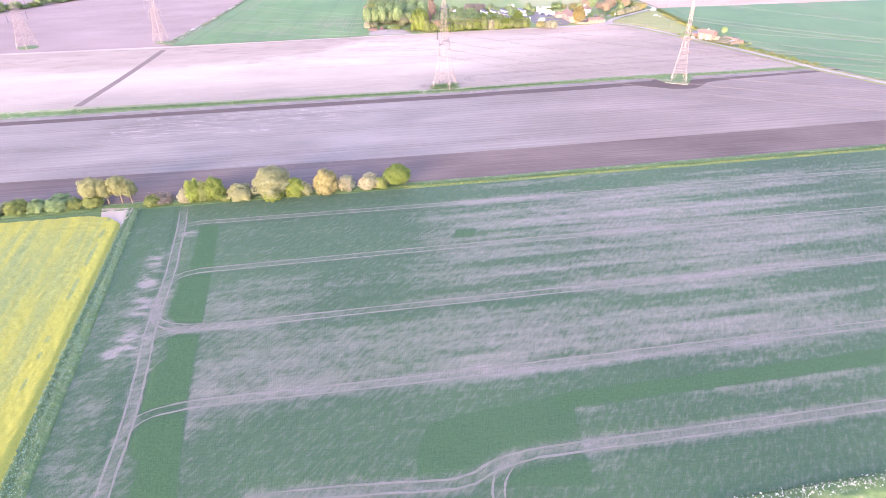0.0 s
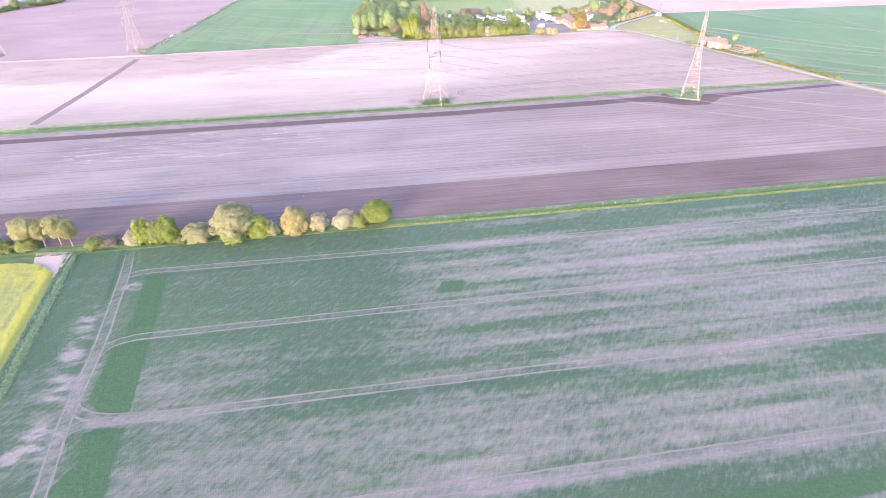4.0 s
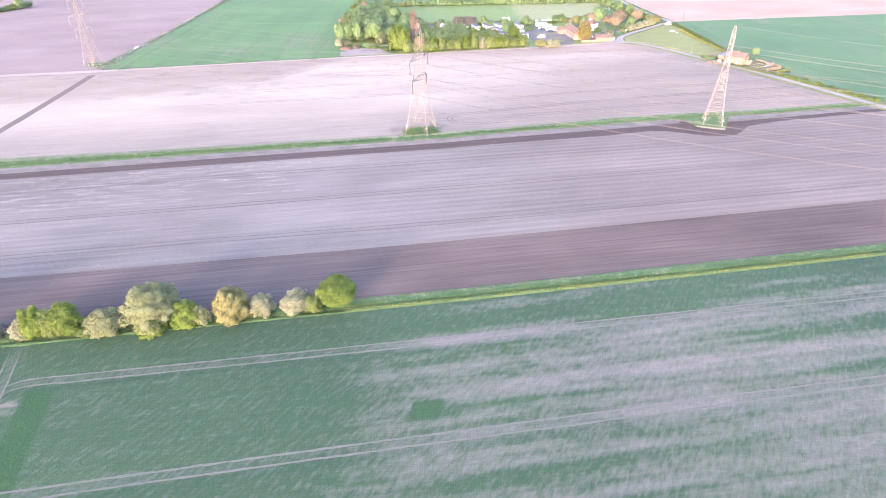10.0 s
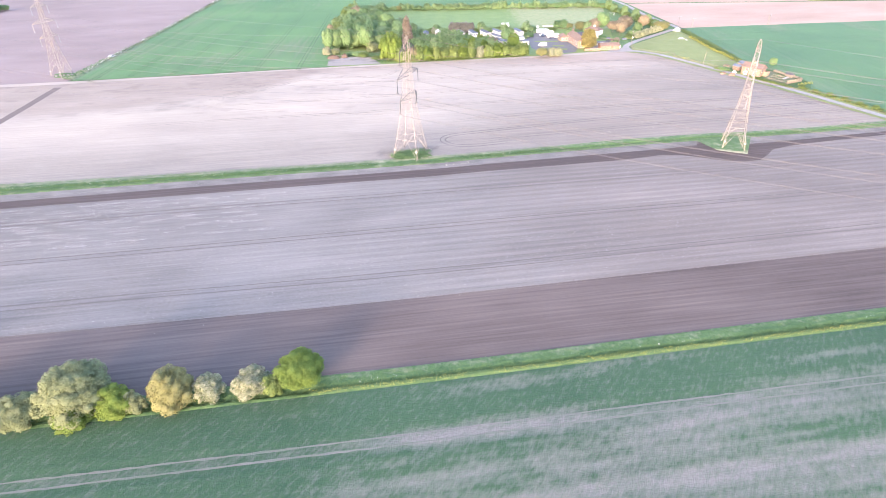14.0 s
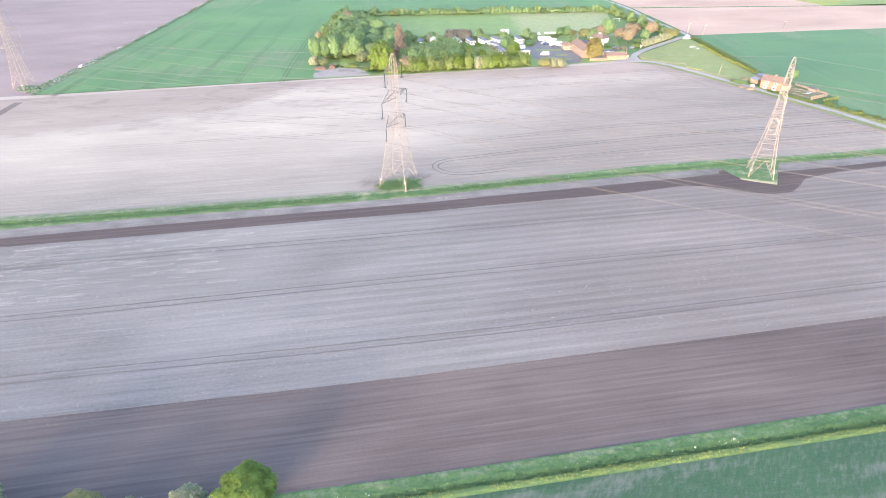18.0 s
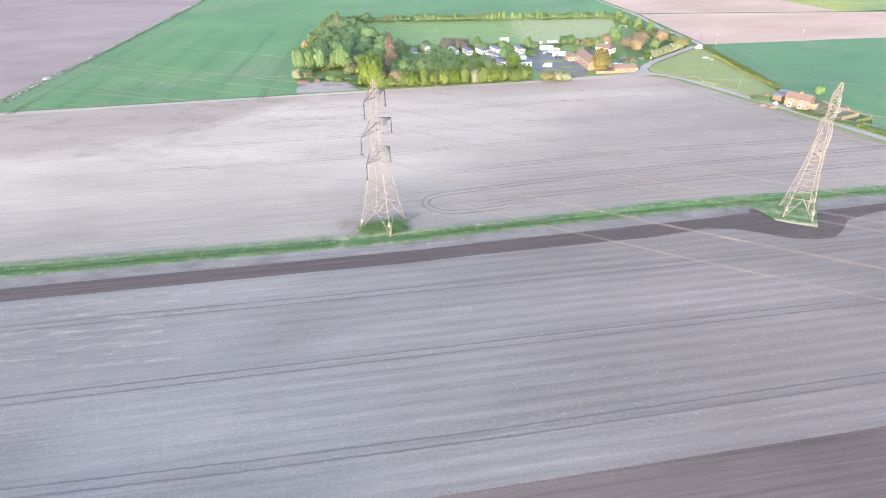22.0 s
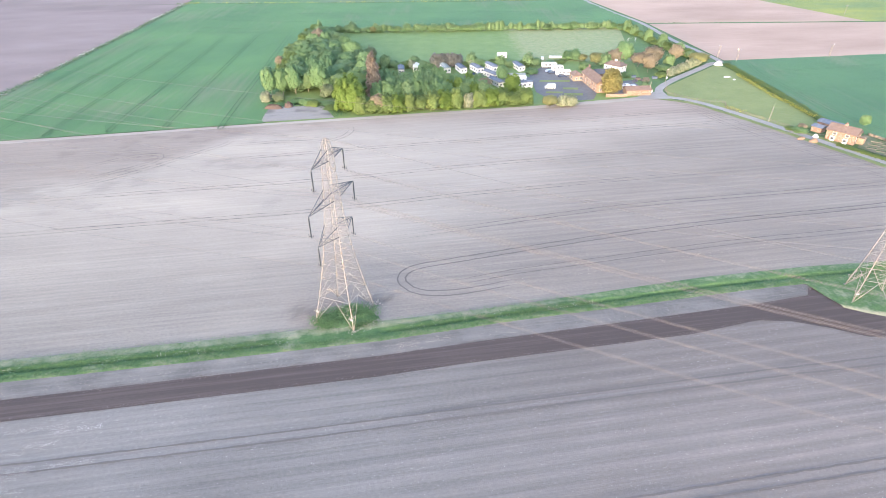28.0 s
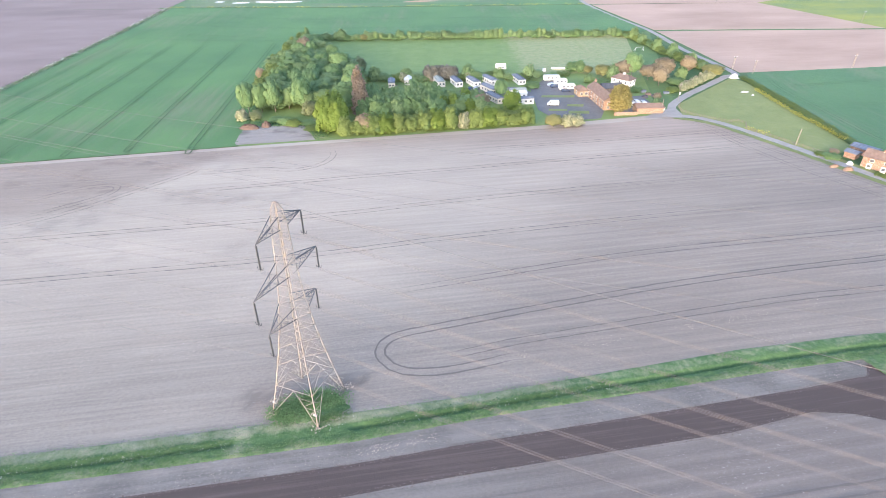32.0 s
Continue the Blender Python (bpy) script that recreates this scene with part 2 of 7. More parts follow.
def part(name, bm, material, parent, label=""):
    """Links a bmesh, or a mesh made already, as one mesh object under a thing or a part."""
    if isinstance(bm, bmesh.types.BMesh):
        me = bpy.data.meshes.new(name)
        bm.to_mesh(me)
        bm.free()
    else:
        me = bm
    if material and not me.materials:
        me.materials.append(material)
    ob = new(name, me)
    ob.parent = parent
    return tagged(ob, label)


RNG = np.random.default_rng(7)
LATTICE = RNG.random((256, 256))


def vnoise(x, y):
    """Smooth value noise on numpy arrays, 0 to 1."""
    x, y = np.asarray(x, float), np.asarray(y, float)
    i, j = np.floor(x).astype(int), np.floor(y).astype(int)
    a, b = x - i, y - j
    a, b = a * a * (3 - 2 * a), b * b * (3 - 2 * b)
    g = lambda p, q: LATTICE[p & 255, q & 255]
    return (g(i, j) * (1 - a) + g(i + 1, j) * a) * (1 - b) + (g(i, j + 1) * (1 - a) + g(i + 1, j + 1) * a) * b


def fbm(x, y, octaves=4):
    s, w, t = 0.0, 1.0, 0.0
    for k in range(octaves):
        s, t, w = s + w * vnoise(x * 2**k + 17 * k, y * 2**k + 31 * k), t + w, w * 0.55
    return s / t


def smooth(lo, hi, x):
    k = np.clip((np.asarray(x, float) - lo) / (hi - lo), 0, 1)
    return k * k * (3 - 2 * k)


def uv_rows(x, y, angle=ROW):
    a = radians(angle)
    return x * math.cos(a) + y * math.sin(a), -x * math.sin(a) + y * math.cos(a)


def line_dist(x, y, pts):
    """Distance from each place to a polyline."""
    best = np.full(np.shape(x), 1e9)
    for (x0, y0), (x1, y1) in zip(pts, pts[1:]):
        dx, dy = x1 - x0, y1 - y0
        t = np.clip(((x - x0) * dx + (y - y0) * dy) / (dx * dx + dy * dy), 0, 1)
        best = np.minimum(best, np.hypot(x - x0 - t * dx, y - y0 - t * dy))
    return best


def resample(pts, n):
    p = np.array(pts, float)
    d = np.r_[0, np.cumsum(np.hypot(*np.diff(p, axis=0).T))]
    s = np.linspace(0, d[-1], n)
    return np.stack([np.interp(s, d, p[:, 0]), np.interp(s, d, p[:, 1])], 1)


def by_x(pts, xs):
    p = np.array(pts, float)
    return np.stack([xs, np.interp(xs, p[:, 0], p[:, 1])], 1)


def curve_through(pts, n=12):
    """A smooth line through the given corners."""
    p = [np.array(q, float) for q in pts]
    p = [2 * p[0] - p[1], *p, 2 * p[-1] - p[-2]]
    out = []
    for a, b, c, d in zip(p, p[1:], p[2:], p[3:]):
        for t in np.linspace(0, 1, n, endpoint=False):
            out.append(0.5 * (2 * b + (c - a) * t + (2 * a - 5 * b + 4 * c - d) * t * t + (3 * b - a - 3 * c + d) * t**3))
    return [tuple(q) for q in (*out, p[-2])]


def patch(name, low, high, step, material, label, category="field", rise=None, attrs=None, nv=0):
    """A sheet of ground between two lines that run the same way."""
    length = max(np.hypot(*np.diff(np.array(q, float), axis=0).T).sum() for q in (low, high))
    n = max(2, int(length / step) + 1)
    a, b = resample(low, n), resample(high, n)
    m = nv or max(2, int(np.hypot(*(a - b).T).max() / step) + 1)
    k = np.linspace(0, 1, m)[:, None, None]
    xy = a[None] * (1 - k) + b[None] * k
    x, y = xy[..., 0], xy[..., 1]
    v = np.broadcast_to(np.linspace(0, 1, m)[:, None], x.shape)
    at = {key: fn(x, y, v) for key, fn in (attrs or {}).items()}
    z = rise(x, y, v, at) if rise else np.zeros_like(x)
    i = np.arange(m * n).reshape(m, n)
    faces = np.stack([i[:-1, :-1], i[:-1, 1:], i[1:, 1:], i[1:, :-1]], -1).reshape(-1, 4)
    me = mesh_from(name, np.stack([x, y, z], -1), faces, material, at, True)
    return tagged(new(name, me), label, category, kind="structure")


def ribbon_mesh(name, pts, width, z, material, jitter=0.08, step=1.5, fade=0.0):
    n = max(2, int(np.hypot(*np.diff(np.array(pts, float), axis=0).T).sum() / step))
    p = resample(pts, n)
    d = np.gradient(p, axis=0)
    d /= np.hypot(*d.T)[:, None] + 1e-9
    nrm = np.stack([-d[:, 1], d[:, 0]], 1)
    w = width / 2 + jitter * (RNG.random((2, n)) - 0.5) * 2
    if fade:
        along = np.r_[0, np.cumsum(np.hypot(*np.diff(p, axis=0).T))]
        w = w * np.clip(np.minimum(along, along[-1] - along) / fade, 0.04, 1)
    zz = np.full(n, z)
    v = np.concatenate([np.c_[p - nrm * w[0][:, None], zz], np.c_[p + nrm * w[1][:, None], zz]])
    i = np.arange(n - 1)
    return mesh_from(name, v, np.stack([i, i + 1, i + 1 + n, i + n], 1), material)


def offset(pts, d):
    p = np.array(pts, float)
    g = np.gradient(p, axis=0)
    g /= np.hypot(*g.T)[:, None]
    return [tuple(q) for q in p + d * np.stack([-g[:, 1], g[:, 0]], 1)]


def joined(name, meshes, material):
    """Several meshes as one."""
    bm = bmesh.new()
    for me in meshes:
        bm.from_mesh(me)
        bpy.data.meshes.remove(me)
    me = bpy.data.meshes.new(name)
    bm.to_mesh(me)
    bm.free()
    if not me.materials:
        me.materials.append(material)
    return me


def wheel_pair(name, pts, material, label, z=0.02, gauge=1.9, width=0.5, jitter=0.1, fade=7.0):
    p = resample(pts, max(3, int(np.hypot(*np.diff(np.array(pts, float), axis=0).T).sum() / 2)))
    me = joined(name, [ribbon_mesh(name, offset(p, s * gauge / 2), width, z, material, jitter, 1.5, fade) for s in (-1, 1)], material)
    return tagged(new(name, me), label, "wheel track", "tractor wheel tracks", "structure")


# ---- ground ----
GRID = np.array([(x, y) for y in (-3500, 3500) for x in (-3500, 3500)], float)
tagged(new("ground", mesh_from("ground", np.c_[GRID, np.full(4, -1.4)], [(0, 1, 3, 2)], M["far_ground"], {"tone": np.zeros(4)})),
       "flat green farmland reaching the horizon", "ground", kind="structure")

# boundary lines, from left to right
WHEAT_NEAR = [(-62.7, 38.1), (300, 96)]
H1_NEAR = [(-400, 106), (-93, 155.2), (-12, 166.8), (11.6, 170.2), (95, 183.0), (300, 216)]
H1_FAR = [(-400, 116), (-93, 160.6), (-12, 172.0), (7.1, 174.6), (25.2, 177.4), (44.3, 180.4), (64.5, 183.7), (93.6, 188.4), (300, 220.4)]
DARK_FAR = [(-400, 139), (-150, 176), (-67, 186.7), (-16, 193.4), (10.4, 197.3), (115, 213.9), (249, 236)]
STRIP_NEAR = [(-400, 199.5), (-160, 237.0), (-106, 245.4), (-65.6, 251.6), (10.7, 263.2), (27, 266.4), (74.3, 274.2), (90, 278.4), (97.1, 277.8), (103.7, 275.5), (109.7, 272.7),
              (115.3, 272.0), (121.9, 273.0), (126.8, 277.7), (130.4, 282.0), (136.9, 284.8), (144.7, 287.3), (170, 293), (216, 303)]
STRIP_FAR = [(-400, 204), (-160, 242.0), (-106, 250.6), (-68.7, 256.7), (10.4, 268.9), (27, 272.2), (76.7, 281.2), (91.8, 284.0), (100.8, 286.0), (105.2, 286.9), (107.0, 290.0), (112.5, 288.4),
             (118.5, 287.6), (125.4, 287.9), (134.9, 289.3), (147.7, 291.8), (170, 296.5), (212, 305.4)]
GRASS2_NEAR = [(-400, 208), (-160, 246.8), (-106, 255.8), (-71.8, 261.2), (-26, 267.8), (10.7, 273.4), (36, 278.8), (93.8, 289.4), (107.5, 291.4), (129.4, 294.6), (151.6, 297.8), (170, 301), (209, 308)]
GRASS2_FAR = [(-400, 219), (-160, 257.4), (-106, 263.6), (-75, 267.4), (-28.4, 273.8), (-8.6, 276.8), (15.2, 280.6), (36.8, 284.4), (84.6, 294.6), (96.8, 296.4), (111.5, 298.6), (132.6, 300.6), (155.7, 304.0), (206, 313.5)]
TRACK_NEAR = [(-400, 343), (-270, 363.0), (-173, 376.5), (-120, 387.5), (-45.6, 401.5), (66, 419.8), (119, 431.0)]
TRACK_FAR = [(-400, 347), (-270, 367.5), (-173, 381.5), (-120, 390.5), (-45.6, 404.2), (66, 423.4), (116, 435.0)]
ROAD = [(147, 760), (147.5, 700), (156, 640), (164.5, 599), (167, 545), (173.8, 497.5), (166.7, 489.7), (154.6, 477.6), (144.4, 467.8), (136.5, 460.0), (129.0, 451.5), (124.4, 444.5), (121.5, 436.0)]
LANE = [(112, 433.2), (122, 433.6), (138, 421.5), (165.7, 371.3), (179, 345), (199, 302), (214, 277), (250, 208), (300, 112)]


# the thickly sown strip beside the headland: its two edges by y
SOWN_LEFT = ([38, 56.8, 63.4, 64.5, 68.7, 72.5, 74.5, 84.8, 86.5, 88.5, 95.5, 97, 103, 118.8, 122.5, 140, 145], [-45, -50.2, -51.3, -53, -56.3, -55, -56.3, -58.9, -58.5, -57, -59.5, -56, -62.5, -65.5, -64.6, -68.5, -69.5])
SOWN_RIGHT = ([38, 56.7, 74.3, 97, 99.7, 123.7, 144.5], [-37, -42.4, -47.4, -52.9, -53.4, -58.8, -64.1])


def wheat_cover(x, y, v):
    u, w = uv_rows(x, y)
    lie = y - 0.15 * x
    fleck = fbm(u / 2.6, w / 1.2, 3)
    band = fbm(u / 38 + 11, w / 2.6, 3)
    drift = fbm(u / 17 + 40, w / 7 + 3, 4)
    broad = fbm(u / 60 + 3, w / 34, 3)
    thin = smooth(-10, 14, x + 9 * (fbm(x / 14, y / 14, 2) - 0.5)) * smooth(1, 7, y - 74.2 - 0.165 * x)
    c = 0.78 - 0.13 * thin - 0.45 * (fleck - 0.5) - (0.40 + 0.75 * thin) * (band - 0.5) - 0.40 * (drift - 0.5) - 0.32 * (broad - 0.5)
    # green again towards the far right, and strong by the far ditch
    c += 0.12 * smooth(70, 120, x) + 0.14 * smooth(60, 110, x) * (1 - smooth(95, 115, lie))
    c += 0.34 * smooth(157, 161.5, y - 0.156 * x + 3 * (drift - 0.5))
    # dark full growth west of the square and between the upper tramlines
    c += 0.18 * (1 - smooth(-22, 6, x)) * smooth(121, 127, lie) + 0.10 * smooth(-38, -28, x) * (1 - smooth(-16, 0, x)) * smooth(97, 104, lie)
    # thin ground east of the sown strip
    c -= 0.16 * smooth(-54, -48, x + 0.2 * (y - 80)) * (1 - smooth(-30, -16, x)) * (1 - smooth(94, 99, lie)) * smooth(76, 80, lie)
    # below the lowest tramline
    low = 1 - smooth(66, 69, y - 0.165 * x)
    c += 0.20 * low * smooth(20, 40, x) + 0.22 * (1 - smooth(76, 84, lie)) * (1 - smooth(-8, -2, x)) * smooth(-44, -38, x + 0.2 * (y - 60))
    bare_run = smooth(65.2, 66.4, y - 0.165 * x) * (1 - smooth(69.2, 70.2, y - 0.165 * x)) * smooth(23, 25.5, x)
    c -= 0.22 * bare_run
    c += 0.16 * (1 - smooth(70, 90, lie))
    c = np.minimum(c, 0.92)
    # headland west of the wheel track: green, brushed bare beside the track
    head = np.interp(y, [38, 56.9, 69.4, 95.2, 124, 153.6], [-51, -55.3, -56.9, -63.3, -70.2, -77.2])
    west = 1 - smooth(-1.5, 0.5, x - head)
    c = c + west * (0.10 - 0.25 * (fbm(x / 2.2, y / 7, 3) - 0.4))
    brush = 0.25 + 1.6 * smooth(0.36, 0.66, fbm(u / 3.5, w / 1.2, 4))
    for cx, cy, sx, sy, k in ((-66.5, 93.5, 2.6, 4.0, 1.05), (-69.0, 90.5, 1.6, 2.0, 0.8), (-69.6, 106, 2.6, 4.5, 0.6), (-72.5, 116, 2.6, 4, 0.7), (-74.5, 126, 2.4, 5, 0.55), (-70.5, 139.5, 2.4, 1.8, 0.75), (-61.5, 60, 4, 7, 0.16), (-66, 76, 3, 5, 0.14)):
        c -= k * brush * np.exp(-(((x - cx + 0.25 * (y - cy)) / sx) ** 2 + ((y - cy) / sy) ** 2))
    # solid sown strip along the headland
    edge = 0.7 * (fbm(x / 2, y / 3, 3) - 0.5)
    solid = smooth(-0.3, 0.6, x - np.interp(y, *SOWN_LEFT) + edge) * (1 - smooth(-0.3, 0.3, x - np.interp(y, *SOWN_RIGHT) + 0.4 * edge)) * (1 - smooth(143.5, 145.5, y + edge))
    solid = solid * (1 - smooth(96.2, 97.0, y + 0.3 * edge) * (1 - smooth(99.4, 100.2, y + 0.3 * edge)))
    solid = solid * (0.93 + 0.14 * fbm(u / 4, w / 2, 2))
    c = c * (1 - solid) + 1.12 * solid
    # overlapped drill runs, thick and green
    over = smooth(69.4, 70.2, y - 0.165 * x + edge) * (1 - smooth(73.8, 74.6, y - 0.165 * x + edge)) * smooth(14, 20, x)
    top = np.interp(x, [-6, -5, -3, 4.3, 22.6], [56, 65, 70.9, 73.4, 77.6])
    blob = smooth(-5.6, -4.6, x + edge) * (1 - smooth(23.2, 24.2, x)) * (1 - smooth(-0.4, 0.6, y - top)) * smooth(56.5, 58, y)
    c = np.maximum(c, np.maximum(1.10 * over, 1.06 * blob))
    square = smooth(3.0, 3.5, x - 0.15 * (y - 138)) * (1 - smooth(8.7, 9.2, x - 0.15 * (y - 138))) * smooth(135.2, 135.7, y - 0.1 * x) * (1 - smooth(139.6, 140.1, y - 0.1 * x))
    c = np.maximum(c, 1.08 * square)
    # tramlines and the headland track: worn thin in places
    wear = 0.5 + 0.9 * fbm(u / 9 + 2, w / 3, 3)
    for pts, wide in TRAMS:
        c -= (0.20 if pts is HEAD_TRACK else 0.45 if wide > 2.5 else 0.18) * wear * (1 - smooth(wide * 0.3, wide * 1.1, line_dist(x, y, pts) + 1.1 * (fbm(x / 2, y / 2, 2) - 0.5)))
    return np.clip(c, 0, 1.25)


HEAD_TRACK = curve_through([(-50.5, 42), (-54.2, 56.8), (-57, 71.6), (-60.3, 85), (-64.1, 98.5), (-68.2, 118.8), (-71.6, 132), (-75, 145), (-78.5, 156)], 6)
TRAM = [
    curve_through([(-74.6, 142.4), (-73.5, 145.0), (-70, 146.6), (-60, 147.9), (-0.5, 155.9), (148.7, 176.7), (296, 197)], 6),
    curve_through([(-67.4, 114.5), (-66.2, 118.6), (-62, 121.0), (-55, 122.3), (2.4, 131.1), (130.6, 149.5), (296, 172)], 6),
    curve_through([(-63.0, 94.0), (-61.6, 97.0), (-57.5, 98.0), (-50, 98.9), (1.9, 106.8), (113, 123), (296, 149)], 6),
    curve_through([(-57.0, 68.5), (-55.3, 73.0), (-50, 75.4), (-42, 77.0), (1.4, 82.8), (95.6, 96.8), (296, 126)], 6),
    curve_through([(-30, 56.2), (-14, 57.6), (2, 58.6), (8, 61.8), (13.3, 63.6), (22, 65.2), (80.2, 73.6), (296, 106)], 6),
    curve_through([(8.3, 50), (8.2, 55), (8.6, 59.5), (11.5, 63.4)], 6),
    curve_through([(-67.2, 109.5), (-65.0, 102.6), (-62.4, 100.0), (-57.5, 98.9), (-50, 99.3)], 6),
]
TRAMS = [(HEAD_TRACK, 2.0)] + [(t, w) for t, w in zip(TRAM, (1.5, 1.6, 1.7, 1.9, 2.6, 2.0, 1.5))]


def crop_rise(height, rough=0.3):
    def rise(x, y, v, at):
        return height * np.clip(at["cover"], 0, 1) * (1 - rough + rough * 2 * LATTICE[(x * 2.7).astype(int) & 255, (y * 2.7).astype(int) & 255]) * 0.8
    return rise


def wheat_rise(x, y, v, at):
    z = crop_rise(0.13)(x, y, v, at)
    for pts, wide in TRAMS:
        z = z * (0.05 + 0.95 * smooth(1.7, 2.8, line_dist(x, y, pts)))
    return z


patch("field_wheat", [(-61.4, 38.3), (300, 96)], [(-91.6, 155.4)] + [p for p in H1_NEAR if p[0] >= -90], 0.48, M["wheat"], "thin green wheat crop with bare streaks and wheel tracks",
      rise=wheat_rise, attrs={"cover": wheat_cover, "tone": lambda x, y, v: np.zeros_like(x)})
for n, (pts, nm) in enumerate(zip([HEAD_TRACK, *TRAM], ["headland"] + ["tramline"] * 7)):
    wheel_pair("wheel_track", pts, M["bare_rut"], "pale bare wheel ruts through green wheat", 0.035 + 0.006 * n, 1.9 if nm == "tramline" else 2.1, 0.42, 0.10)


def no_tone(x, y, v):
    return np.zeros_like(x)


def soil_rise(amount=0.06):
    def rise(x, y, v, at):
        u, w = uv_rows(x, y)
        return amount * (fbm(u / 8, w / 0.9, 2) - 0.5)
    return rise


def tone_dry(x, y, v):
    """Dry pale ground in broad drifts."""
    u, w = uv_rows(x, y)
    return 1.0 * (fbm(u / 45 + 5, w / 22 + 2, 3) - 0.45)


def warm_field3(x, y, v):
    worn = y - np.interp(x, [-170, -143, -126, -86, -71, -57, -50, 20], [322, 329.7, 336, 355, 364, 382, 391, 404]) + 10 * (fbm(x / 12, y / 7, 3) - 0.5)
    trod = np.exp(-(((x + 7.3) / 2.6) ** 2 + ((y - 283.6) / 3.2) ** 2)) + np.exp(-(((x - 9.0) / 3.4) ** 2 + ((y - 287.2) / 2.0) ** 2))
    return 0.8 * trod + smooth(-8, 14, worn) * (1 - 0.3 * smooth(-40, 20, x)) + 0.62 * smooth(10, 90, x) + 0.25 * smooth(385, 410, y - 0.15 * x)


def warm_field2(x, y, v):
    u, w = uv_rows(x, y)
    return smooth(0, 80, x + 30 * (fbm(u / 30, w / 8, 3) - 0.5)) * 0.75


def tone_field3(x, y, v):
    u, w = uv_rows(x, y)
    streak = fbm(u / 50 + 9, w / 14, 4)
    side = x - 5 - 1.21 * (y - 299) + 26 * (fbm(x / 30, y / 22 + 4, 3) - 0.5)
    light = (1 - smooth(-55, 45, side)) * (0.05 + 0.95 * smooth(280, 332, y - 0.16 * x + 14 * (fbm(x / 18, y / 10, 3) - 0.5)))
    worn = y - np.interp(x, [-170, -143, -126, -86, -71, -57, -50, 20], [322, 329.7, 336, 355, 364, 382, 391, 404]) + 10 * (fbm(x / 12, y / 7, 3) - 0.5)
    brown = smooth(-7, 13, worn) * (1 - 0.6 * smooth(-50, 0, x))
    stain = smooth(0.60, 0.72, fbm(x / 9 + 31, y / 5, 4)) * (1 - smooth(-40, 10, x)) * smooth(326, 345, y - 0.1 * x)
    trod = np.exp(-(((x + 7.3) / 2.6) ** 2 + ((y - 283.6) / 3.2) ** 2)) + np.exp(-(((x - 9.0) / 3.4) ** 2 + ((y - 287.2) / 2.0) ** 2))
    trod = trod * smooth(0.35, 0.6, fbm(x / 1.6, y / 1.1, 3))
    return 0.45 * light - 0.6 * trod - 0.20 * brown - 0.22 * stain + (0.45 - 0.15 * smooth(20, 80, x)) * (streak - 0.5) + 0.30 * smooth(70, 110, x) * smooth(385, 425, y) - 0.10 * (1 - light) + 0.10 * smooth(40, 110, x)


def tone_field2(x, y, v):
    u, w = uv_rows(x, y)
    return 0.75 * (fbm(u / 40 + 9, w / 18, 4) - 0.53) + 0.14 * smooth(-15, -30, x) * smooth(205, 215, y - 0.15 * x) - (0.08 + 0.14 * smooth(222, 248, y - 0.15 * x)) * (1 - smooth(-20, 60, x))


patch("field_dark_soil", H1_FAR, [p for p in DARK_FAR] + [(300, 246)], 1.5, M["dark"], "freshly worked dark damp soil", attrs={"tone": lambda x, y, v: tone_dry(x, y, v) - 0.1}, rise=soil_rise())
patch("field_pale_soil", DARK_FAR, STRIP_NEAR, 1.2, M["pale"], "pale dry drilled soil with faint rows", attrs={"tone": tone_field2, "warm": warm_field2, "banding": lambda x, y, v: 0.35 + 0.65 * smooth(-30, 40, x)}, rise=soil_rise(), nv=90)
patch("field_dark_strip", STRIP_NEAR, STRIP_FAR, 0.9, M["dark"], "narrow strip of dark worked soil along a ditch", attrs={"tone": lambda x, y, v: no_tone(x, y, v) - 0.46}, nv=8)
patch("field_margin", STRIP_FAR, GRASS2_NEAR, 0.9, M["pale"], "pale cloddy soil margin beside a grassy ditch", attrs={"tone": lambda x, y, v: 0.9 * (fbm(x / 5, y / 2, 3) - 0.5) - 0.2}, nv=6)
patch("field_pale_crusted", GRASS2_FAR + [(208, 291)], TRACK_NEAR + [(119, 432.5), (135.5, 420.5), (163, 371), (176, 344.5), (207, 292)], 1.6, M["pale3"],
      "large pale crusted soil field with tractor curves", attrs={"tone": tone_field3, "warm": warm_field3, "banding": lambda x, y, v: 0.5 * smooth(0, 60, x)}, rise=soil_rise(), nv=110)


# ---- grass banks and ditches ----
def ditch_rise(deep, where=0.5, half=0.16, tuft=0.35, open_at=None):
    def rise(x, y, v, at):
        d = np.exp(-(((v - where) / half) ** 2))
        if open_at is not None:
            d = d * open_at(x)
        rough = tuft * (fbm(x * 1.9, y * 1.9, 3) ** 2) * 1.3 * smooth(0, 0.06, v) * (1 - smooth(0.94, 1, v))
        return rough - deep * d
    return rise


gap2 = lambda x: 1 - smooth(-10, -8.5, x) * (1 - smooth(9, 11, x))
patch("ditch_bank_far", GRASS2_NEAR, GRASS2_FAR, 0.7, M["verge"], "grassy ditch with cow parsley along the field edge", "ditch",
      rise=ditch_rise(0.8, 0.46, 0.07, 0.28, gap2), attrs={"tone": lambda x, y, v: smooth(0.52, 0.78, v) * (0.52 - 0.27 * smooth(35, 60, x)) + 0.2 * (1 - smooth(0.12, 0.36, v)) + 0.35 * np.exp(-(((x + 8.3) / 1.3) ** 2))}, nv=21)
patch("ditch_bank_near", H1_NEAR, H1_FAR, 0.7, M["verge"], "grassy ditch along the wheat field", "ditch",
      rise=ditch_rise(0.9, 0.35, 0.10, 0.40), attrs={"tone": lambda x, y, v: smooth(0.5, 0.8, v) * 0.22 - 0.05}, nv=19)
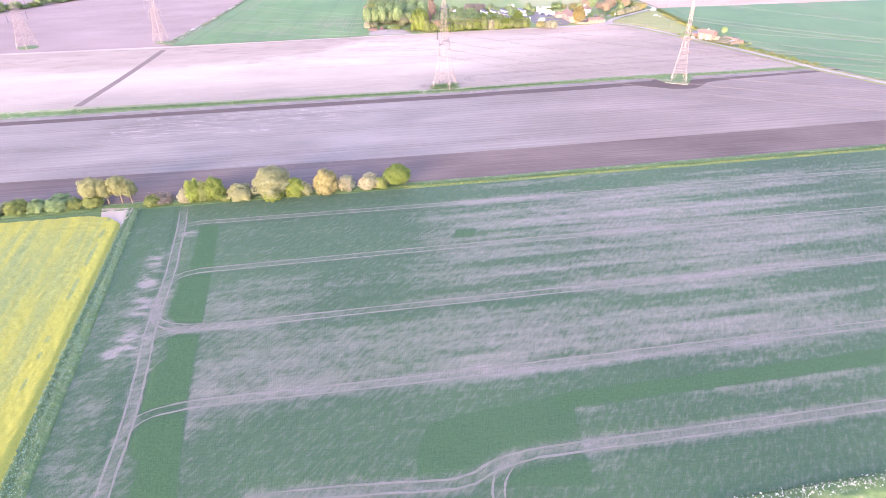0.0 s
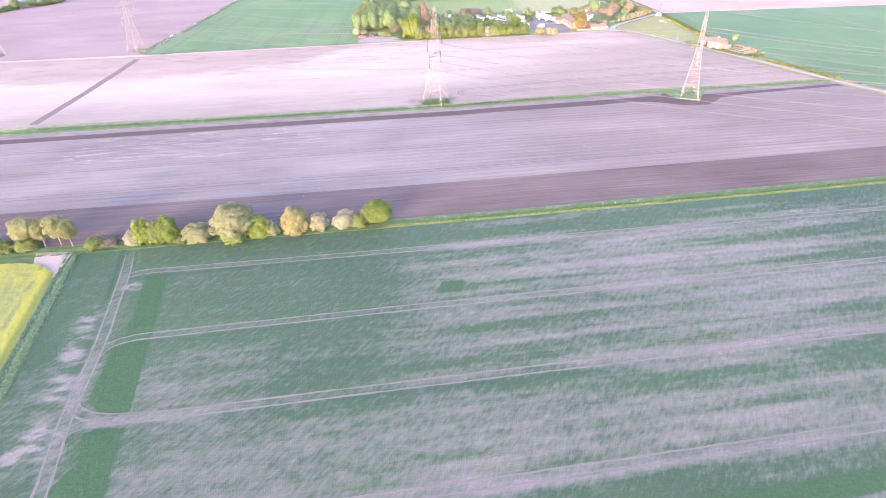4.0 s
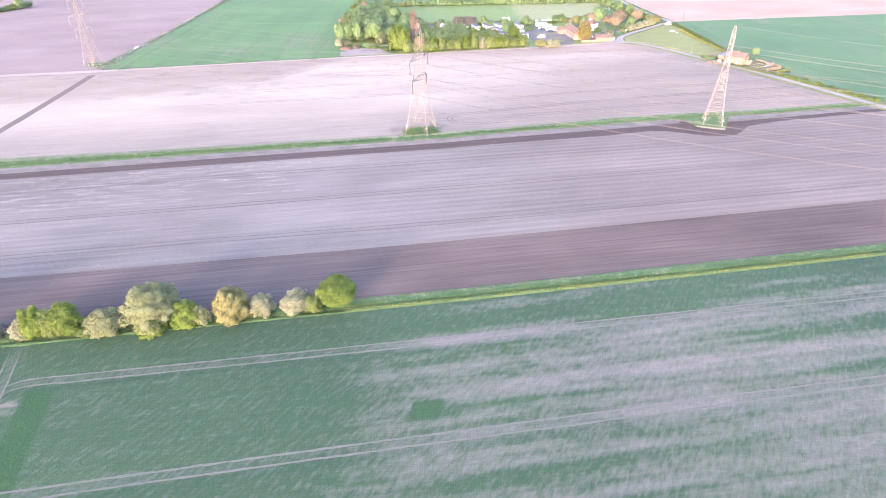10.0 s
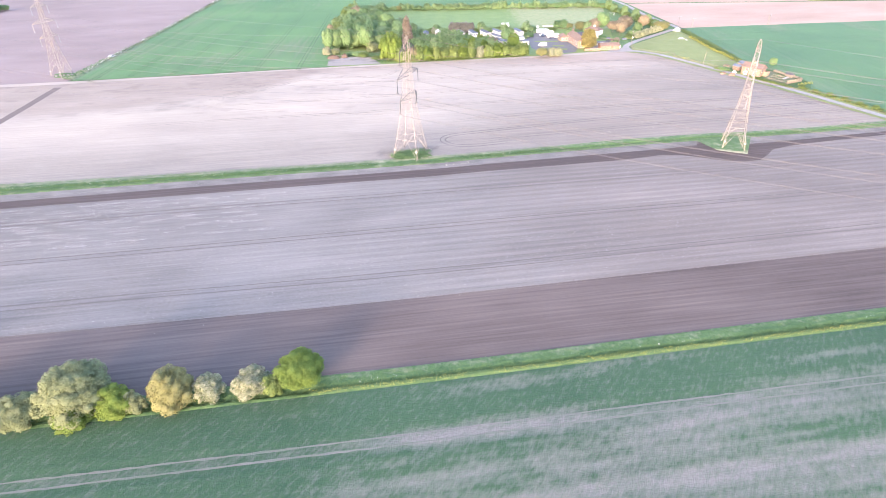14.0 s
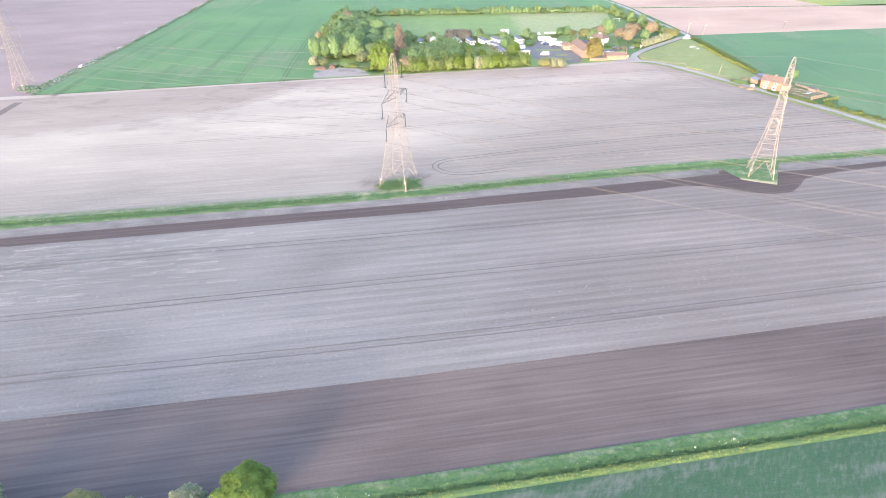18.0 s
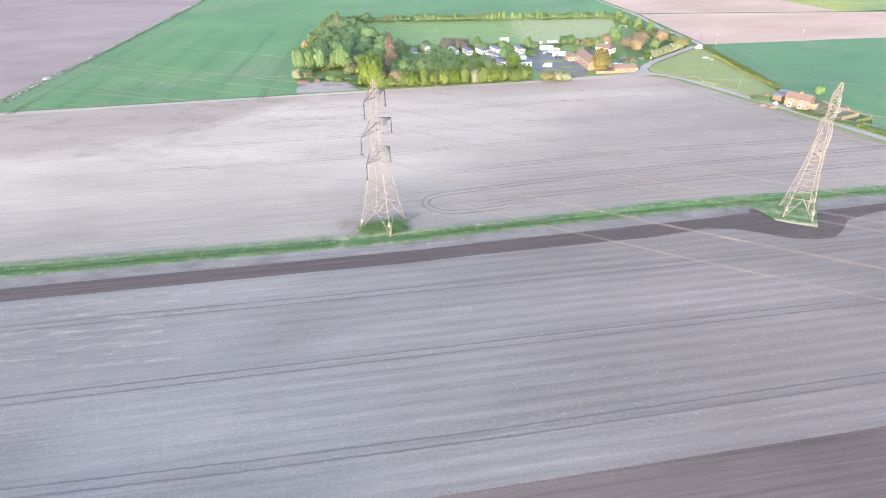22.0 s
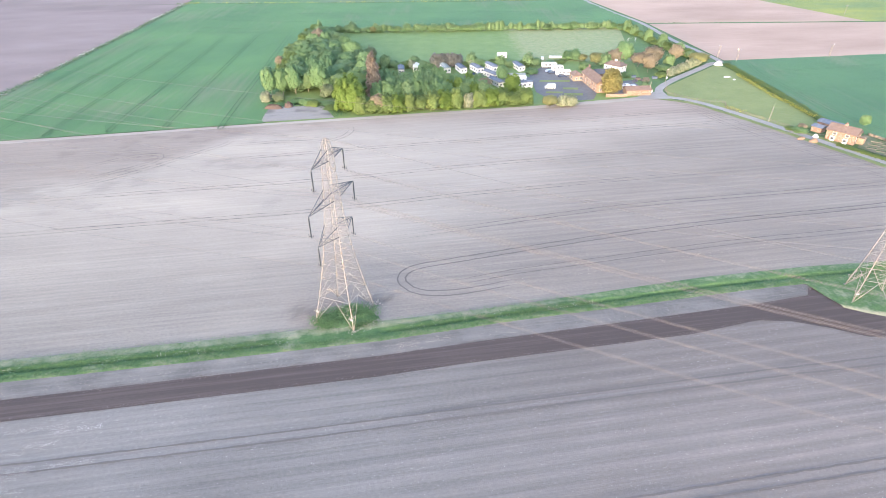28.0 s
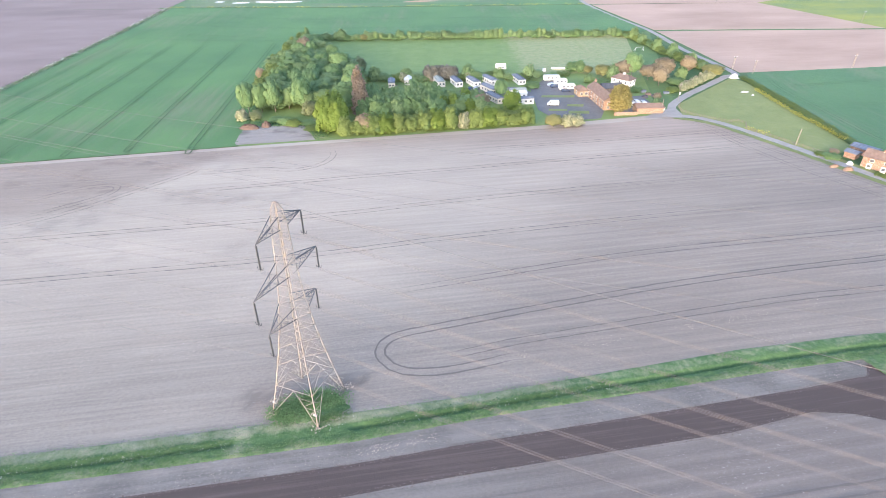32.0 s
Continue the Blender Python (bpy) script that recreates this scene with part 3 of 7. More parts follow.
FV = [(-12, 166.9), (11.6, 170.3), (95, 183.1), (300, 216.1)]
patch("flower_strip", FV, [(a, b + 1.1) for a, b in FV], 0.6, M["flower_verge"], "strip of yellow flowering weeds on the field edge", "verge",
      rise=lambda x, y, v, at: 0.08 + 0.30 * fbm(x * 1.5, y * 1.5, 3) * smooth(0, 0.4, v), attrs={"tone": no_tone}, nv=7)

# strip between the rape and the wheat
STRIP_L = [(-66.4, 38), (-72.9, 63.7), (-95.2, 156)]
STRIP_R = [(-61.4, 38.1), (-66.3, 57), (-91.6, 155.4)]
patch("ditch_bank_side", STRIP_L[::-1], STRIP_R[::-1], 0.6, M["verge"], "grassy ditch between the rape and the wheat", "ditch",
      rise=ditch_rise(0.35, 0.35, 0.15, 0.6), attrs={"tone": no_tone}, nv=12)


def rape_cover(x, y, v):
    a = fbm(x / 30, y / 30, 4)
    drill = fbm((x * 0.97 + y * 0.25) / 1.6, (y * 0.97 - x * 0.25) / 40, 3)
    edge = line_dist(x, y, STRIP_L)
    c = 0.56 + 0.7 * (a - 0.5) + 1.1 * (drill - 0.5) + 0.6 * (1 - smooth(2.5, 7, edge)) + 0.25 * smooth(135, 150, y - 0.14 * (x + 100))
    gap = smooth(3.2, 3.8, edge) * (1 - smooth(4.0, 4.8, edge)) * smooth(0.45, 0.6, fbm(x / 2.5, y / 5, 2))
    return np.clip(c - 1.2 * gap, 0, 1.2)


patch("field_rape", [(-150, 26), (-66.3, 38), (-66.1, 38.4)], [(-400, 104), (-105, 150.7), (-98, 149.6), (-92.8, 145.8)], 0.8, M["rape"], "yellow flowering oilseed rape",
      rise=lambda x, y, v, at: 0.02 + (0.40 + 0.22 * LATTICE[(x * 2.7).astype(int) & 255, (y * 2.7).astype(int) & 255]) * smooth(0.0, 1.4, np.minimum(line_dist(x, y, STRIP_L), 8)), attrs={"cover": rape_cover, "tone": no_tone}, nv=150)
patch("bare_corner", [(-100.6, 149.6), (-92.2, 144.4)], [(-103.5, 156.2), (-93.8, 156.6)], 0.8, M["track"], "bare grey trampled field corner", "ground", attrs={"tone": no_tone},
      rise=lambda x, y, v, at: 0.10 + 0 * x)
patch("rape_headland", [(-400, 103), (-106, 149.4), (-99, 148.2)], [(-400, 107), (-120, 151.6), (-94, 156)], 0.9, M["verge"], "rough grass between the rape and the hedge", "verge",
      rise=lambda x, y, v, at: 0.03 + 0.06 * fbm(x, y, 2), attrs={"tone": no_tone}, nv=6)
# near ditch behind the start
patch("ditch_bank_start", [(-62.7, 32), (300, 90)], WHEAT_NEAR, 0.8, M["verge"], "grassy bank beside a water ditch", "ditch",
      rise=ditch_rise(1.1, 0.2, 0.2, 0.7), attrs={"tone": no_tone}, nv=12)
patch("field_start", [(-300, -600), (600, -600)], [(-300, -6), (-62.7, 32), (300, 90), (600, 138)], 12, M["green"], "green cereal field", attrs={"cover": lambda x, y, v: 0.9 + 0 * x, "tone": no_tone})

# ---- beyond the track ----
patch("farm_track", TRACK_NEAR, TRACK_FAR, 1.5, M["track"], "pale stony farm track with a grassy edge", "track", attrs={"tone": tone_dry}, nv=4,
      rise=lambda x, y, v, at: 0.02 + 0 * x)


def green_cover(x, y, v):
    return np.clip(0.92 + 1.2 * (fbm(x / 30, y / 50, 3) - 0.45) + 0.6 * (fbm(x / 1.6, y / 60, 2) - 0.5), 0, 1.2)


FARM_NEAR = [(-45.6, 404.2), (66, 423.4), (116, 435)]
patch("field_green", [(-171, 381.7), (-120, 390.5), (-46.5, 404.0)], [(-176.2, 606), (-117, 592), (-61, 580)], 1.2, M["green"], "dense dark green cereal field with tramlines",
      rise=crop_rise(0.3), attrs={"cover": green_cover, "tone": no_tone})
patch("field_green_back", [(-176.2, 606), (-60, 580), (145, 588), (163, 598)], [(-180, 697), (-60, 692), (60, 696), (146, 700)], 1.8, M["green"], "dense green cereal field",
      rise=crop_rise(0.3), attrs={"cover": green_cover, "tone": no_tone})
patch("farm_ground", FARM_NEAR, [(-62, 580), (60, 584), (145.5, 588)], 1.4, M["meadow"], "mown green meadow ground", attrs={"tone": lambda x, y, v: 0.6 * smooth(62, 76, x) * smooth(495, 500, y)},
      rise=lambda x, y, v, at: 0.12 * fbm(x, y, 2))
patch("farm_ground_side", [(116, 435), (124, 436.5)], [(145.5, 588), (164, 598)], 1.6, M["lawn"], "rough grass beside the lane", attrs={"tone": no_tone},
      rise=lambda x, y, v, at: 0.1 * fbm(x, y, 2), nv=14)
patch("field_brown", [(-1200, 220), (-400, 347), (-270, 367.5), (-173, 381.5)], [(-1200, 520), (-420, 640), (-300, 690), (-184, 693)], 3, M["purple"], "brown tilled soil field under the power line",
      attrs={"tone": tone_dry}, rise=soil_rise(), nv=100)
patch("field_pale_side", [(-1200, 76), (-400, 219)], [(-1200, 216), (-400, 343)], 4, M["pale3"], "pale tilled soil field", attrs={"tone": tone_dry})
patch("boundary_bank", [(-179, 386), (-176, 470), (-180, 600), (-184, 693)], [(-171.5, 384), (-172.5, 470), (-176.2, 606), (-180, 697)], 1.0, M["verge"], "grassy field boundary with white blossom", "verge",
      attrs={"tone": lambda x, y, v: 0.4 + 0 * x}, rise=ditch_rise(0.0, 0.55, 0.2, 1.0), nv=8)
patch("far_bank", [(-190, 693.5), (-60, 692), (60, 696), (146, 700)], [(-190, 697), (-60, 696.5), (60, 700), (146, 704)], 1.2, M["flower_verge"], "yellow flowering field boundary", "verge",
      attrs={"tone": no_tone}, rise=ditch_rise(0.2, 0.5, 0.2, 0.9), nv=5)
patch("field_far_left", [(-1500, 474), (-1200, 520), (-420, 640), (-300, 690), (-184, 694)], [(-1500, 1500), (-420, 1500), (-300, 1500), (-192, 1500)], 12, M["purple"], "reddish brown tilled field", attrs={"tone": tone_dry})
patch("field_far", [(-183, 697), (-60, 696.5), (60, 700), (146, 704)], [(-192, 1500), (-60, 1500), (60, 1500), (150, 1500)], 5, M["green"], "patchy pale green field", attrs={"cover": lambda x, y, v: np.clip(0.75 + 1.6 * (fbm(x / 50, y / 25, 4) - 0.5), 0.1, 1), "tone": no_tone})

# right of the road
patch("field_pink", [(177, 497), (257, 506), (600, 546), (1500, 640)], [(168.5, 598), (320, 599), (420, 600), (1500, 720)], 2.5, M["pink"], "light reddish tilled soil field", attrs={"tone": tone_dry}, nv=45)
patch("field_pink_back", [(168.5, 601), (322, 602)], [(150.5, 701), (287, 706)], 2.5, M["pink"], "light reddish tilled soil field", attrs={"tone": tone_dry}, nv=45)
patch("bank_pink", [(168.5, 598), (320, 599), (420, 600)], [(168.5, 601), (320, 602), (420, 602)], 1.5, M["verge"], "thin grassy ditch between soil fields", "ditch", attrs={"tone": no_tone}, rise=ditch_rise(0.7, 0.5, 0.2, 0.5), nv=6)
patch("field_rape_far", [(322, 602), (1500, 723)], [(287, 706), (1500, 1500)], 7, M["rape"], "pale yellow rape field", attrs={"cover": lambda x, y, v: 0.25 + 0.9 * (fbm(x / 25, y / 12, 3) - 0.35), "tone": no_tone}, nv=90)
patch("field_pink_far", [(146, 704), (287, 706), (1500, 1500)], [(146, 1500), (287, 1500), (1500, 1502)], 14, M["pink"], "pale soil field", attrs={"tone": tone_dry})
patch("rough_grass", [(-186, 376), (-120, 389), (-45.6, 402.5), (66, 421.5), (119, 432)], [(-186, 720), (-60, 720), (60, 720), (149, 720), (172, 500)], 4, M["verge"], "rough grass between fields and farm", "grass", rise=lambda x, y, v, at: -0.08 + 0 * x, attrs={"tone": no_tone})
patch("rough_grass_side", [(112, 430), (160, 360), (205, 270), (300, 100)], [(150, 500), (180, 498), (215, 280), (310, 104)], 4, M["verge"], "rough grass beside the lane", "grass", rise=lambda x, y, v, at: -0.11 + 0 * x, attrs={"tone": no_tone})
patch("rough_grass_road", [(150, 480), (176, 498)], [(143, 760), (172, 740)], 4, M["verge"], "rough grass beside the road", "grass", rise=lambda x, y, v, at: -0.14 + 0 * x, attrs={"tone": no_tone})
patch("field_green_right", [(172.5, 397), (181.8, 386.5), (188.9, 369.6), (190, 362), (184, 354), (204, 308), (218, 279), (254, 210), (300, 120)], [(175.5, 478), (177, 488), (180, 496), (257, 506), (600, 546), (900, 580)], 2.0, M["green_right"],
      "dense blue green cereal field with curved tramlines", rise=crop_rise(0.3), attrs={"cover": green_cover, "tone": no_tone}, nv=130)
patch("paddock", [(125.5, 437), (138, 424), (158.5, 389.5)], [(126.6, 441), (127.5, 446.5), (132.5, 452), (148, 467.4), (168.5, 487.8), (172, 480), (173, 440), (172.8, 398)], 1.0, M["paddock"], "worn green grass paddock", attrs={"tone": lambda x, y, v: 0.5 * smooth(380, 400, 500 - y + 0 * x) * 0.6},
      rise=lambda x, y, v, at: 0.15 * fbm(x, y, 2), nv=40)
for nm, line, wide, lb in (("road", ROAD, 3.5, "narrow grey asphalt country road"), ("lane", LANE, 3.4, "narrow grey asphalt lane with grass edges")):
    me = ribbon_mesh(nm, curve_through(line, 8), wide, 0.20, M["lane"], 0.12, 2.0)
    tagged(new(nm, me), lb, "road", kind="structure")
for s in (-1, 1):
    me = ribbon_mesh("lane_verge", offset(curve_through(LANE[1:], 8), s * 2.9), 2.6, 0.12 + 0.01 * s, M["paddock"], 0.3, 1.5)
    tagged(new("lane_verge", me), "rough grass verge along the lane", "verge", kind="structure")
patch("lane_junction", [(108, 430.6), (116, 431.0), (125, 430.6)], [(112, 434.6), (119.5, 440.5), (125.2, 442.5)], 1.5, M["lane"], "worn grey asphalt where road and lane meet", "road", rise=lambda x, y, v, at: 0.185 + 0 * x, nv=8)
# dark drain line across the pale field, left
me = ribbon_mesh("drain_line", [(-165.5, 258.5), (-167, 300), (-169.5, 340), (-172, 371)], 3.6, 0.05, M["drain"], 0.1, 2.0)
tagged(new("drain_line", me), "dark filled drain trench across pale soil", "trench", kind="structure")
# wheel tracks on bare soil and in the green field
for pts in ([(-240, 213), (-84.5, 237.7), (-47.8, 243.4), (-4.4, 249.4), (24.2, 253.7), (44.6, 256.8), (66.1, 259.9), (88.8, 263.2), (107.4, 265.6), (190, 279)], [(-240, 192), (-71.7, 217.3), (-26.6, 224.2), (44, 235.0), (115, 245.6), (200, 259)],
            [(-240, 172), (-59.9, 198.5), (-12.7, 204.4), (28.7, 210.3), (109.7, 223.5), (220, 241)]):
    wheel_pair("wheel_track", pts, M["rut"], "dark pressed wheel ruts in pale soil", 0.055, 1.9, 0.38)
for x0, y0, x1, y1 in ((-161.6, 392, -166.2, 657), (-145.7, 394, -149.8, 560), (-125.5, 397, -130.2, 566), (-103.8, 401, -110.9, 569), (-84, 405, -91.3, 572), (-62, 403, -70.6, 571)):
    wheel_pair("wheel_track", curve_through([(x0 + 5.5, y0 + 1.2), (x0 + 1.2, y0 + 1.6), (x0 - 0.2, y0 + 7), (x1, y1)], 10), M["crop_rut"], "dark wheel ruts in green cereal", 0.36, 1.9, 0.27)
for y0 in (575.0, 608.0, 640.0):
    wheel_pair("wheel_track", [(-166, y0 + 22), (-100, y0 + 8), (-56, y0 + 4), (140, y0 + 9)] if y0 > 600 else [(-164, 586), (-110, 577), (-62, 574)], M["crop_rut"], "dark wheel ruts in green cereal", 0.36, 1.9, 0.25)

# grass mounds under the pylons
def mound(name, cx, cy, w, d, h, turn, label):
    a = radians(turn)
    n = 30
    u, v = np.meshgrid(np.linspace(-1, 1, n), np.linspace(-1, 1, n))
    r = np.sqrt(u * u + v * v) / np.maximum(1e-6, np.maximum(np.abs(u), np.abs(v)))
    u, v = u / np.maximum(r, 1), v / np.maximum(r, 1)
    k = 1 - np.sqrt(u * u + v * v)
    k = k * (0.65 + 0.7 * fbm(np.arctan2(v, u) * 1.5 + cx, np.arctan2(v, u) * 0 + cy, 3))
    u, v = u * (0.72 + 0.5 * fbm(u * 2.5 + cx, v * 2.5, 2)), v * (0.72 + 0.5 * fbm(u * 2.5 + 9, v * 2.5 + cy, 2))
    z = h * smooth(0, 0.8, k) * (0.5 + fbm(u * 4 + cx, v * 4, 3)) + 0.30 * smooth(0, 0.2, k) - 0.02
    x, y = cx + u * w / 2 * math.cos(a) - v * d / 2 * math.sin(a), cy + u * w / 2 * math.sin(a) + v * d / 2 * math.cos(a)
    i = np.arange(n * n).reshape(n, n)
    f = np.stack([i[:-1, :-1], i[:-1, 1:], i[1:, 1:], i[1:, :-1]], -1).reshape(-1, 4)
    tagged(new(name, mesh_from(name, np.stack([x, y, z], -1), f, M["verge"], {"tone": np.zeros(n * n)}, True)), label, "grass", kind="structure")


mound("pylon_mound", 2.6, 280.8, 13, 7.5, 0.15, 14, "overgrown grass mound under the pylon")
patch("pylon_mound_right", [(110.5, 282.3), (113.9, 280.5), (119.8, 278.1)], [(106.6, 291.8), (118, 293.6), (129.0, 295.2)], 0.5, M["verge"], "rough grass left standing under the pylon", "grass",
      rise=lambda x, y, v, at: 0.06 + 0.35 * fbm(x * 1.7, y * 1.7, 3) * smooth(0, 0.05, v), attrs={"tone": lambda x, y, v: 0.75 * (1 - smooth(0.0, 0.16, v)) + 0.25 * fbm(x / 2, y / 2, 3)}, nv=26)
mound("pylon_mound_left", -181, 393.6, 13, 9, 0.2, -20, "rough grass under the far pylon")
mound("pylon_mound_far", -264, 384, 14, 12, 0.2, -20, "rough grass under the far pylon")

RUT3 = [
    curve_through([(40, 293.6), (33, 291.4), (27, 289.9), (21, 289.4), (16.6, 290.6), (13.6, 294.2), (13.9, 297.6), (16.8, 300.2), (24.1, 302.5), (53.1, 310.4), (80.8, 317.3), (110.1, 323.0), (135.8, 327.2), (188, 337)], 8),
    curve_through([(26.5, 293.5), (39.2, 297.4), (51.1, 300.1), (76.3, 305.6), (104.1, 311.2), (130, 315), (196, 326)], 6),
    curve_through([(10, 314), (24.2, 317.7), (56.3, 326.2), (86.2, 332.5), (144.9, 341.5), (180, 348)], 6),
    curve_through([(-150, 308), (-77.2, 320.4), (-13.3, 330.0), (29.0, 339.3), (76.2, 348.1), (128.0, 356.7), (166, 363)], 6),
    curve_through([(-150, 329), (-89.0, 339.5), (-49.2, 345.6), (-2.4, 353.0), (29.6, 360.2), (82.3, 370.0), (139.7, 379.5), (156, 382)], 6),
]
RUT3_FAR = [
    curve_through([(-50.8, 367.8), (-5.9, 376.6), (30.2, 383.0), (68.7, 390.0), (124.5, 399.6), (138, 402)], 6),
    curve_through([(-96, 345), (-82.1, 353.5), (-71.1, 363.8), (-61.9, 374.1), (-54.3, 382.4), (-53, 388)], 8),
    curve_through([(-52, 381), (-33, 384.6), (-21.4, 383.4), (-13.1, 388.3), (-10.4, 395.5), (-12, 401)], 8),
    curve_through([(40, 400), (90, 408), (132, 416)], 6),
    curve_through([(188, 318), (166, 359), (150, 385), (138, 405), (130, 420), (124, 427)], 6),
    curve_through([(182, 318), (157.8, 359.5), (144.3, 380.2), (134.9, 399.9), (127.2, 422)], 6),
    curve_through([(-92, 352), (-80, 361), (-73.2, 368.3), (-75, 373), (-84, 371), (-96, 362)], 8),
]
for n, pts in enumerate((*RUT3, *RUT3_FAR)):
    wheel_pair("wheel_track", pts, M["rut"], "dark curved wheel ruts in pale soil" if n == 0 else "faint wheel ruts in pale soil", 0.045, 1.9, 0.40 if n == 0 else 0.26 if n < 3 else 0.19, 0.1, 7.0 if n < 2 or n > 4 else 30.0 if n == 2 else 90.0)


# ---- lattice towers and their wires ----
def bars(name, segs, width, material, parent, label=""):
    """Angle-iron members as slim square bars, joined into one part."""
    verts, faces = [], []
    for a, b, *w in segs:
        h = (w[0] if w else width) / 2
        a, b = Vector(a), Vector(b)
        d = (b - a).normalized()
        e = d.cross(Vector((0, 0, 1)) if abs(d.z) < 0.9 else Vector((1, 0, 0))).normalized()
        g = d.cross(e)
        k = len(verts)
        for p in (a, b):
            verts += [tuple(p + e * s * h + g * t * h) for s, t in ((-1, -1), (1, -1), (1, 1), (-1, 1))]
        faces += [(k + i, k + (i + 1) % 4, k + 4 + (i + 1) % 4, k + 4 + i) for i in range(4)] + [(k + 3, k + 2, k + 1, k), (k + 4, k + 5, k + 6, k + 7)]
    return part(name, mesh_from(name, verts, faces, material), material, parent, label)


def string_of_discs(name, top, length, material, parent):
    """A hanging insulator string with arcing horns at its foot."""
    bm = bmesh.new()
    n = 18
    for k in range(n):
        m = Matrix.Translation((top[0], top[1], top[2] - 0.25 - (length - 0.5) * (k + 0.5) / n))
        bmesh.ops.create_cone(bm, cap_ends=True, segments=8, radius1=0.145, radius2=0.08, depth=(length - 0.5) / n * 0.92, matrix=m)
    bmesh.ops.create_cone(bm, cap_ends=True, segments=6, radius1=0.05, radius2=0.05, depth=length, matrix=Matrix.Translation((top[0], top[1], top[2] - length / 2)))
    for s in (-1, 1):
        a = Vector((top[0], top[1], top[2] - length + 0.35))
        for p, q in ((a, a + Vector((s * 0.42, 0, -0.1))), (a + Vector((s * 0.42, 0, -0.1)), a + Vector((s * 0.5, 0, 0.34)))):
            d = q - p
            bmesh.ops.create_cone(bm, cap_ends=True, segments=5, radius1=0.05, radius2=0.05, depth=d.length,
                                  matrix=Matrix.Translation((p + q) / 2) @ d.to_track_quat("Z", "Y").to_matrix().to_4x4())
    return part(name, bm, material, parent)


ARMS = ((0.900, 5.5), (0.700, 8.15), (0.515, 6.5))  # height as a part of the whole, half length


